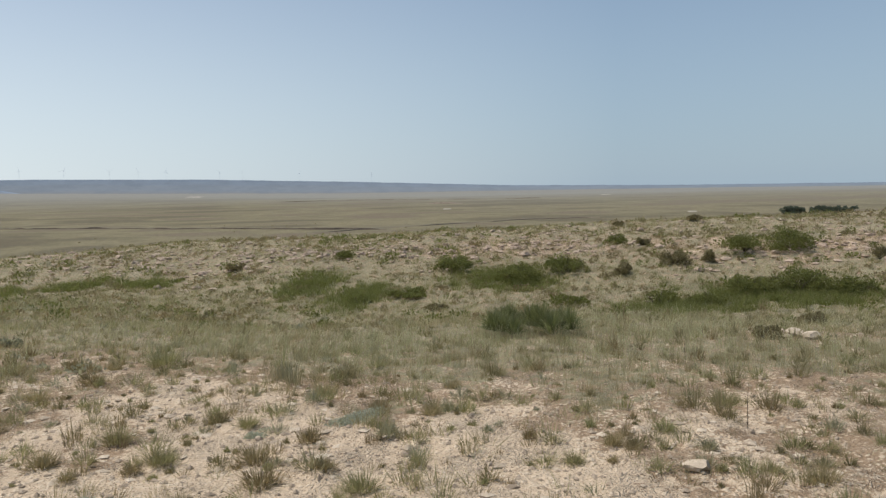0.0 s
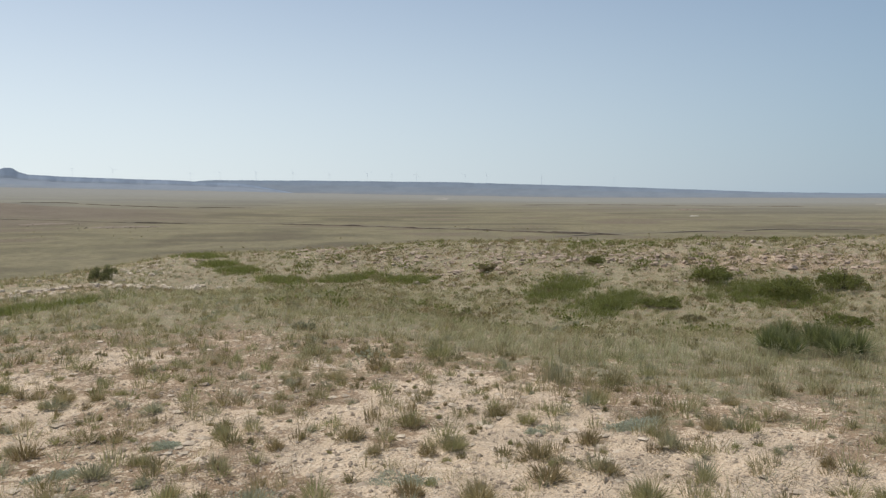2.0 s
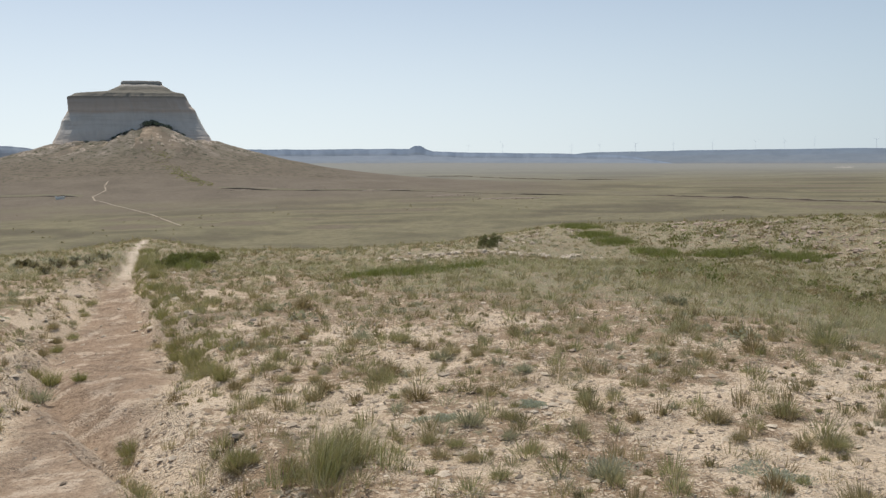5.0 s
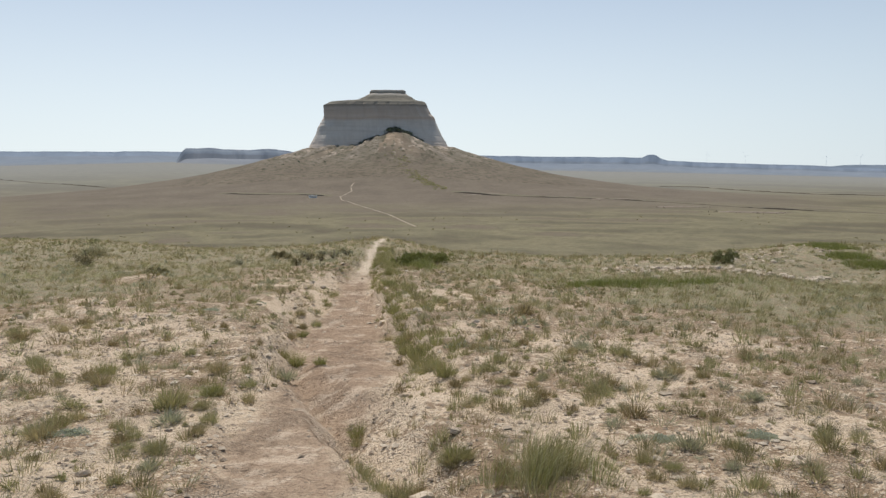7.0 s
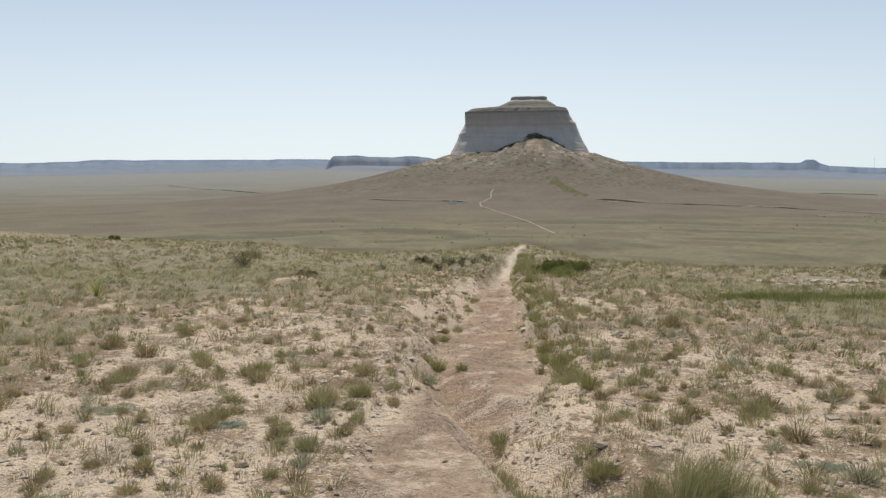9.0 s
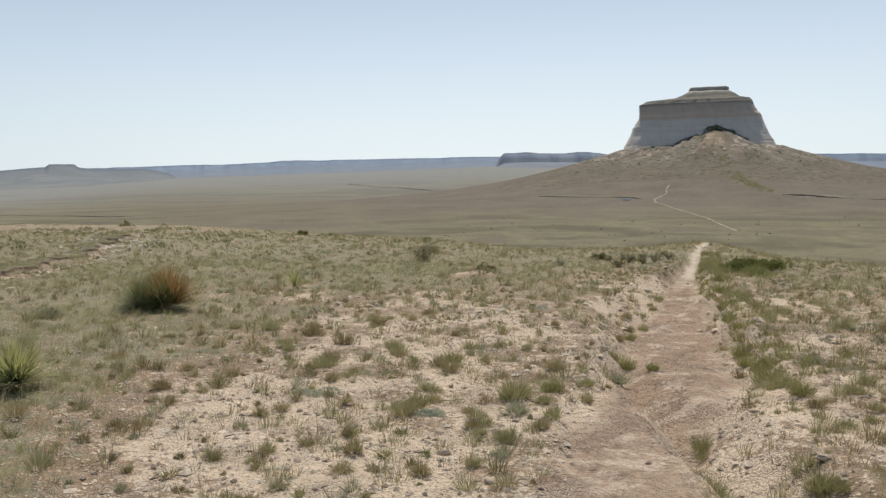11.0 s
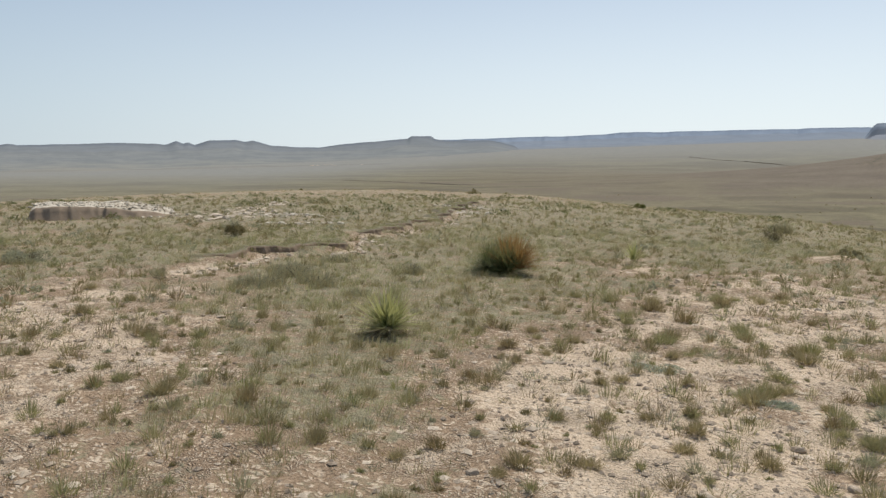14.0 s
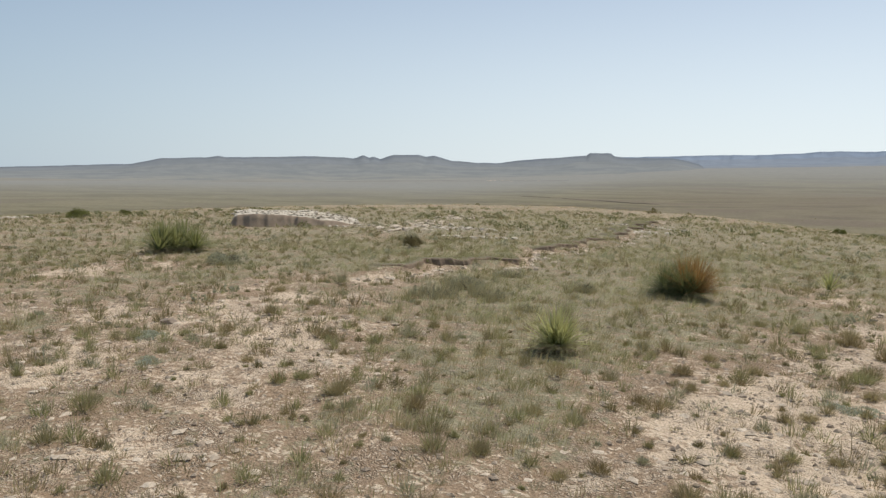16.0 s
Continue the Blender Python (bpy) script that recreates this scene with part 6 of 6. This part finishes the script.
def eroded_bank():
    """An eroded earth bank: an upright brown face that runs out to one side, and a rising slope of white chalk rubble behind it."""
    n = 140
    t = np.linspace(0, 1, n)
    x, y = -24.75 + 1.05 * t, 8.9 + 4.35 * t
    nx, ny = -0.93, 0.36
    wob = 0.5 * (fbm(t * 5, t * 0, 651, 4) - 0.5)
    x, y = x + nx * wob, y + ny * wob
    gz = height(x, y)
    face = np.interp(t, [0, 0.03, 0.06, 0.35, 0.6, 0.85, 1.0], [0.0, 0.32, 0.43, 0.40, 0.28, 0.14, 0.0]) * (0.85 + 0.3 * fbm(t * 9, t * 0 + 2, 652, 3))
    crest = np.interp(t, [0, 0.05, 0.3, 0.7, 1.0], [0.0, 0.44, 0.46, 0.41, 0.14])
    crest = np.maximum(crest * (0.9 + 0.2 * fbm(t * 12, t * 0 + 7, 653, 3)), face)
    rows = []
    for back, f in ((-0.10, -0.2), (0.0, 0.25), (0.06, 0.6), (0.10, 0.9), (0.16, 1.0)):
        j = 0.06 * (fbm(t * 14, t * 0 + f * 3, 654, 3) - 0.5)
        rows.append(np.stack([x + nx * (back + j), y + ny * (back + j), gz + face * f], 1))
    for k, back in ((0.35, 0.5), (0.7, 0.95), (1.0, 1.5), (0.95, 2.4), (-0.2, 4.5)):
        j = 0.25 * (fbm(t * 30, t * 0 + back, 655, 4) - 0.5)
        px, py = x + nx * (back + j), y + ny * (back + j)
        up = face + (crest - face) * k if k > 0 else height(px, py) - gz - 0.1
        rows.append(np.stack([px, py, gz + up + 0.06 * (fbm(t * 34, t * 0 + back * 3, 656, 3) - 0.5) * (k > 0)], 1))
    v = np.stack(rows, 1)
    ob = tagged(new("eroded_bank"), "eroded brown earth bank with white chalk rubble above", "bank")
    part("earth_face", pydata("earth_face", v[:, :5].reshape(-1, 3), grid_faces(n, 5), BANK_RED, smooth=True), ob, "upright brown earth face")
    part("chalk_slope", pydata("chalk_slope", v[:, 4:].reshape(-1, 3), grid_faces(n, 6), CHALK, smooth=False), ob, "white chalk slope")
    g = np.random.default_rng(657)
    m = 420
    k, r = g.integers(8, n - 2, m), g.integers(5, 8, m)
    c = v[k, r] + np.stack([g.normal(0, 0.15, m), g.normal(0, 0.15, m), 0 * k], 1)
    size = 0.05 + 0.11 * g.random(m) ** 2
    jit = 1 + g.uniform(-0.35, 0.35, (m, 12, 1))
    q = ICO_V[None] * jit * (size * 0.5)[:, None, None] * np.array([1, 1, 0.6]) + c[:, None, :]
    f = ICO_F[None] + (np.arange(m) * 12)[:, None, None]
    part("chalk_rubble", pydata("chalk_rubble", q.reshape(-1, 3), f.reshape(-1, 3), CHALK, smooth=False), ob)
    tagged(bpy.data.objects["chalk_rubble"], "white chalk rubble", kind="stuff")


def chalk_patch(x, y, reach, n, seed):
    g = np.random.default_rng(seed)
    px, py = x + reach * g.normal(size=n), y + reach * 0.7 * g.normal(size=n)
    gravel("chalk_rubble", px, py, 0.05 + 0.22 * g.random(n) ** 2, 0.4, CHALK, "white chalk rubble in a patch on the brow", g)


CHALK = stone_material("white_chalk", (0.36, 0.31, 0.24), (0.70, 0.63, 0.52), 3.0)
eroded_bank()
for i, (x, y, reach, n) in enumerate([(-44.5, 4.8, 0.8, 150), (-21.1, 15.1, 0.8, 110), (-17.9, 20.4, 0.7, 90), (-20.3, 23.9, 0.8, 110), (-24.5, 12.8, 0.6, 60), (-17.2, 13.6, 0.5, 50)]):
    chalk_patch(x, y, reach, n, 800 + i)
for i in range(46):
    u = (i * 0.618) % 1
    a, r = -46 - 56 * u, 21.0 + 4.0 * ((i * 0.37) % 1)
    sx_, sy_ = spot(a, r)
    stone(sx_, sy_, 0.13 + 0.22 * ((i * 0.71) % 1) ** 2, i, "pale limestone rock on the bank", group="rocks on the bank", mat=STONE_PINK)
for i in range(30):
    u = (i * 0.618) % 1
    stone(6.8 + 5.2 * u, 18.9 - 1.6 * math.sin(2.2 * u) + 1.3 * u * u + 0.6 * ((i * 0.37) % 1), 0.14 + 0.16 * ((i * 0.71) % 1), i, "white limestone rock along a ledge", group="rocks along the ledge")


# ---- out on the prairie ----
def far_path():
    pts = [(17.3, 308.6), (13.9, 335.9), (8.8, 378.5), (0.6, 416.4), (-7.5, 450.6), (-13.8, 480.8), (-19.2, 495.3), (-21.2, 518.2), (-17.7, 536.7), (-14.3, 555.0), (-15.8, 581.8), (-13.8, 607.9)]
    P = [Vector((x, y, 0)) for x, y in pts]
    v, f = [], []
    samples = []
    for a, b in zip(P[:-1], P[1:]):
        for k in range(24):
            samples.append(a.lerp(b, k / 24))
    for i, p in enumerate(samples):
        d = (samples[min(i + 1, len(samples) - 1)] - samples[max(i - 1, 0)]).normalized()
        s = Vector((-d.y, d.x, 0)) * (0.40 + 0.12 * math.sin(i * 1.7) + 0.08 * math.sin(i * 0.31))
        for q in (p - s, p - s * 0.5, p + s * 0.5, p + s):
            v.append((q.x, q.y, on_ground(q.x, q.y) + 0.12))
    for i in range(len(samples) - 1):
        for k in range(3):
            f.append((i * 4 + k, i * 4 + k + 1, i * 4 + k + 5, i * 4 + k + 4))
    me = bpy.data.meshes.new("footpath")
    me.from_pydata(v, [], f)
    m = Mat("pale_trodden_earth", 0.95, 0.1)
    m.color(m.ramp(m.noise(0.6, 5, 0.7), [(0.3, (0.29, 0.24, 0.18)), (0.7, (0.43, 0.365, 0.285))]))
    me.materials.append(m.m)
    return tagged(new("footpath", me), "pale trodden footpath across the prairie", "path", kind="structure")


far_path()


def gully(points, tall, seed, label="long dark eroded gully bank across the prairie"):
    """A winding cut in the plain: an uneven dark earth face of changing height, broken by gaps, with turf sloping back behind it."""
    px, py = np.array([p[0] for p in points], float), np.array([p[1] for p in points], float)
    along = np.concatenate([[0], np.cumsum(np.hypot(np.diff(px), np.diff(py)))])
    t = np.arange(0, along[-1], 1.2)
    x, y = np.interp(t, along, px), np.interp(t, along, py)
    soften = np.ones(25) / 25
    x, y = (np.convolve(np.pad(q, 12, mode="edge"), soften, mode="valid") for q in (x, y))
    r = np.hypot(x, y)
    ox, oy = x / r, y / r
    wob = 9.0 * (fbm(t / 34, t * 0, seed, 4) - 0.5)
    x, y = x + ox * wob, y + oy * wob
    h = tall * (0.30 + 0.80 * step(fbm(t / 26, t * 0 + 4, seed + 1, 4), 0.34, 0.66)) * (0.7 + 0.6 * fbm(t / 5, t * 0 + 8, seed + 2, 3)) * step(t, 0, 20) * step(t, along[-1], along[-1] - 20)
    gz = height(x, y)
    rows = []
    for back, up in ((-0.15, -0.4), (0.0, 0.15), (0.08, 0.55), (0.12, 0.92), (0.4, 1.0), (5.0, 0.8), (16.0, -0.15)):
        j = 0.9 * (fbm(t / 3, t * 0, seed + 3, 3) - 0.5) + 0.1 * (fbm(t, t * 0 + back, seed + 4, 3) - 0.5)
        qx, qy = x + ox * (back + j), y + oy * (back + j)
        rows.append(np.stack([qx, qy, np.where(back < 2, gz, height(qx, qy)) + h * up], 1))
    v = np.stack(rows, 1)
    ob = tagged(new("gully_bank"), label, "bank")
    part("earth_face", pydata("earth_face", v[:, :5].reshape(-1, 3), grid_faces(len(t), 5), BANK, smooth=False), ob, "dark crumbling earth face")
    part("turf_top", pydata("turf_top", v[:, 4:].reshape(-1, 3), grid_faces(len(t), 3), PLAIN_TURF, smooth=True), ob, "dry grass top")


PLAIN_TURF = stone_material("plain_turf", (0.12, 0.106, 0.066), (0.19, 0.166, 0.104), 0.5)
gully([(52, 548), (78, 532), (104, 522), (154, 516), (182, 500), (205, 478), (222, 455), (243, 424), (264, 410), (282, 378), (291, 330), (298, 280), (304, 214), (306, 150)], 0.8, 701)
gully([(275, 182), (300, 172), (348, 144), (391, 122), (420, 80)], 0.4, 705)
gully([(560, 1500), (625, 1440), (633, 1261), (640, 1080), (700, 960)], 1.1, 709)
gully([(1000, 700), (1056, 657), (1060, 546), (942, 374), (930, 250)], 0.7, 713)
gully([(-112, 560), (-90, 552), (-69, 544), (-40, 530), (-22, 521)], 0.7, 717)
gully([(-610, 515), (-514, 499), (-413, 453), (-350, 438)], 0.5, 721)
gully([(-790, 1720), (-640, 1560), (-476, 1418), (-420, 1350)], 1.2, 725)
gully([(20, 400), (46, 386), (70, 380)], 0.35, 729)
for i, (x0, y0, x1, y1, h) in enumerate([(54.2, 528.8, 99.8, 538.6, 1.8), (108.2, 524.3, 141.3, 530.0, 1.8), (143.7, 505.0, 184.9, 513.8, 1.8), (165.1, 441.1, 202.8, 448.7, 1.2), (181.7, 400.8, 226.3, 394.3, 1.1), (730.6, 330.2, 717.7, 281.2, 2.1)]):
    cut_bank(x0, y0, x1, y1, h, h * 0.8, "earth_ledge", "dark eroded ledge across the prairie", BANK, 700 + i, 7.0, gaps=True, step_len=1.0)
    _g = np.random.default_rng(730 + i)
    _u, _n = _g.random(90), _g.normal(0, 5, (2, 90))
    gravel("ledge_rubble", x0 + (x1 - x0) * _u + _n[0], y0 + (y1 - y0) * _u + _n[1], 0.3 + 1.0 * _g.random(90) ** 2, 0.6, BANK, "rubble strewn along an eroded ledge", _g)


def dry_pond(x, y, reach, seed):
    """A thin pale crust of dried mud with an uneven shore, lying on the plain."""
    a, q = np.linspace(0, 2 * np.pi, 48, endpoint=False), np.array([0.05, 0.4, 0.75, 1.0])
    A, Q = np.meshgrid(a, q, indexing="ij")
    shore = 0.55 + 0.9 * fbm(np.cos(A) * 1.4 + 7, np.sin(A) * 1.4 + 7, seed, 3)
    px, py = x + reach * Q * shore * np.cos(A), y + reach * Q * shore * np.sin(A)
    v = np.stack([px, py, height(px, py) + np.where(Q > 0.9, -0.4, 0.5)], -1).reshape(-1, 3)
    tagged(new("dry_pond", pydata("dry_pond", v, grid_faces(48, 4, wrap=True), MUD_CRUST)), "pale dried mud pan on the open plain", "mud pan", "mud pans on the plain")


MUD_CRUST = stone_material("pale_mud_crust", (0.33, 0.305, 0.262), (0.48, 0.445, 0.385), 0.05)
for i, (x, y, reach) in enumerate([(1581.0, 1353.0, 22.9), (561.0, 232.0, 3.6), (1135.0, 219.0, 7.0), (1811.0, 1549.0, 24.0), (486.0, 42.0, 3.0)]):
    dry_pond(x, y, reach, 820 + i)


def prairie_shrubs():
    g = np.random.default_rng(640)
    x, y = sector(900, 60, 420, g, -100, 90)
    x, y = keep(x, y, step(fbm(x / 40, y / 40, 641, 3), 0.4, 0.7), g)
    allp = []
    for a, b in zip(x, y):
        w = g.uniform(0.4, 1.1)
        z = on_ground(a, b)
        v, f, t, h = leaf_cloud([(a, b, z, w * 0.5, w * 0.5, w * 0.42), (a + 0.3 * w, b, z, w * 0.3, w * 0.3, w * 0.3)], 36, w * 0.28, g)
        allp.append((v, f, t, h))
    tagged(new("prairie_brush", plant_mesh("prairie_brush", *merge(allp), SHRUB_DULL)), "sparse dark brush dotted over the prairie", "shrubs", kind="stuff")
    allp = []
    for k in range(330):
        u = k / 330
        a, b = 27 + 26 * u * u + g.normal(0, 2.5 + 3 * (1 - u)), 745 - 175 * u + g.normal(0, 5)
        w, z = g.uniform(0.7, 2.0), on_ground(a, b) + 0.4
        allp.append(leaf_cloud([(a, b, z, w * 0.8, w * 0.6, w * 0.35)], 20, w * 0.35, g))
    tagged(new("draw_brush", plant_mesh("draw_brush", *merge(allp), GRASS_OLIVE)), "yellow-green brush in a draw below the butte", "shrubs", kind="stuff")
    allp = []
    for x0, x1, y0, n, w0, w1 in ((-40, -34, 796, 3, 2.4, 3.6), (-24, 7, 797, 16, 2.6, 5.2), (16, 38, 800, 18, 3.2, 6.4), (38, 58, 798, 9, 2.2, 3.8)):
        for k in range(n):
            a, b = g.uniform(x0, x1), y0 + g.normal(0, 2.5)
            w, z = g.uniform(w0, w1), on_ground(a, b) + 1.2
            allp.append(leaf_cloud([(a, b, z, w * 0.6, w * 0.6, w * 0.55), (a + 0.4 * w, b, z - 0.4, w * 0.4, w * 0.4, w * 0.4)], 70, w * 0.22, g))
    for k in range(170):
        a, b = g.uniform(-105, 125), 800 - 95 * g.random() ** 1.5
        w, z = 0.8 + 1.7 * g.random() ** 2, on_ground(a, b) + 0.6
        allp.append(leaf_cloud([(a, b, z, w * 0.6, w * 0.6, w * 0.5)], 24, w * 0.3, g))
    tagged(new("juniper_scrub", plant_mesh("juniper_scrub", *merge(allp), TREE_LEAF)), "dark juniper scrub at the butte's foot", "shrubs", kind="stuff")


prairie_shrubs()
_g = np.random.default_rng(670)
_a, _r = np.radians(52.5 + _g.normal(0, 2.2, 26)), 1880 + _g.normal(0, 25, 26)
gravel("pale_outcrop", -_r * np.sin(_a), _r * np.cos(_a), 5 + 9 * _g.random(26) ** 2, 0.35, STONE, "pale outcrops below the far hills", _g)


def tree(x, y, h, seed):
    g = np.random.default_rng(seed)
    ob = root("tree", x, y, "distant dark green cottonwood on the plain", "tree", "distant grove", sink=0.1)
    V, F, T, H = stems(9, h * 0.36, h * 0.72, h * 0.035, g)
    part("trunk", plant_mesh("trunk", V, F, T, H, TWIG), ob)
    lobes = [(g.normal(0, 0.2) * h, g.normal(0, 0.2) * h, h * g.uniform(0.05, 0.55), h * g.uniform(0.3, 0.45), h * g.uniform(0.2, 0.3), h * g.uniform(0.22, 0.36)) for _ in range(9)]
    part("crown", plant_mesh("crown", *leaf_cloud(lobes, 1500, h * 0.08, g, shell=0.3), TREE_LEAF), ob)


for i, (x, y) in enumerate([(0.72 * tx, 0.72 * ty) for tx, ty in [(620, -11.5), (623, -15), (618, -18.5), (621, -21.5), (596, -30), (593, -33), (598, -36), (595, -39.5), (592, -43), (597, -46), (594, -50), (596, -53.5)]]):
    tree(x, y, (5.4 if i < 9 else 4.4) + (i * 37 % 10) * 0.12, 660 + i)



def simple_box(name, sx, sy, sz, z0, parent, material, label=""):
    bm = bmesh.new()
    bmesh.ops.create_cube(bm, size=1.0)
    for v in bm.verts:
        v.co = Vector((v.co.x * sx, v.co.y * sy, z0 + (v.co.z + 0.5) * sz))
    bmesh.ops.bevel(bm, geom=bm.edges[:], offset=0.03, segments=1, affect="EDGES")
    me = bpy.data.meshes.new(name)
    bm.to_mesh(me)
    bm.free()
    me.materials.append(material)
    return part(name, me, parent, label)


PALE = Mat("weathered_white_metal", 0.6, 0.3)
PALE.color(PALE.ramp(PALE.noise(1.5, 4, 0.6), [(0.3, (0.74, 0.73, 0.69)), (0.7, (0.82, 0.81, 0.78))]))
shed = root("shed", -38.7, 513.4, "small white stock shed on the prairie", "shed", turn=6)
simple_box("wall", 4.8, 2.6, 1.3, -0.3, shed, PALE.m, "weathered white wall")
simple_box("roof", 5.4, 3.4, 0.5, 1.0, shed, PALE.m, "pale flat roof")
# steel paled to grey-blue near the sky's tone, haze put into its colour
TURB = Mat("hazy_white_steel", 0.6, 0.2)
TURB.color(TURB.ramp(TURB.noise(0.2, 2, 0.5), [(0.3, (0.72, 0.75, 0.80)), (0.7, (0.78, 0.81, 0.86))]))


def turbine(az, seed):
    x, y = spot(az, 4480)
    el = np.interp(az, [-60, -50, -40, -30, -20], [0.37, 0.80, 1.05, 1.18, 1.60])
    z = EYE + 4480 * math.tan(radians(el)) - 8
    ob = tagged(new("wind_turbine"), "distant pale wind turbine on the ridge", "wind turbine", "wind turbines on the ridge")
    ob.matrix_basis = pose(x, y, z, 0, 0, az)
    def taper(name, base, top, h, z0, tilt, on):
        bm = bmesh.new()
        bmesh.ops.create_cone(bm, cap_ends=True, segments=8, radius1=base, radius2=top, depth=h)
        bmesh.ops.translate(bm, verts=bm.verts, vec=(0, 0, h / 2))
        bmesh.ops.rotate(bm, verts=bm.verts, cent=(0, 0, 0), matrix=Matrix.Rotation(tilt, 3, "Y"))
        bmesh.ops.translate(bm, verts=bm.verts, vec=(0, -2.5 if z0 else 0, z0))
        me = bpy.data.meshes.new(name)
        bm.to_mesh(me)
        bm.free()
        me.materials.append(TURB.m)
        part(name, me, on)
    taper("tower", 0.42, 0.3, 52, 0, 0, ob)
    nacelle = simple_box("nacelle", 2, 5, 2, 50.5, ob, TURB.m)
    for k in range(3):
        taper("blade", 0.26, 0.1, 24, 51.5, radians(seed * 37 + 120 * k), nacelle)


for i, az in enumerate([-31.5, -33.5, -36.0, -38.6, -41.2, -44.0, -45.8, -47.6, -51.2, -52.8, -56.8, -62.0, -26.5, -24.0]):
    turbine(az, i)
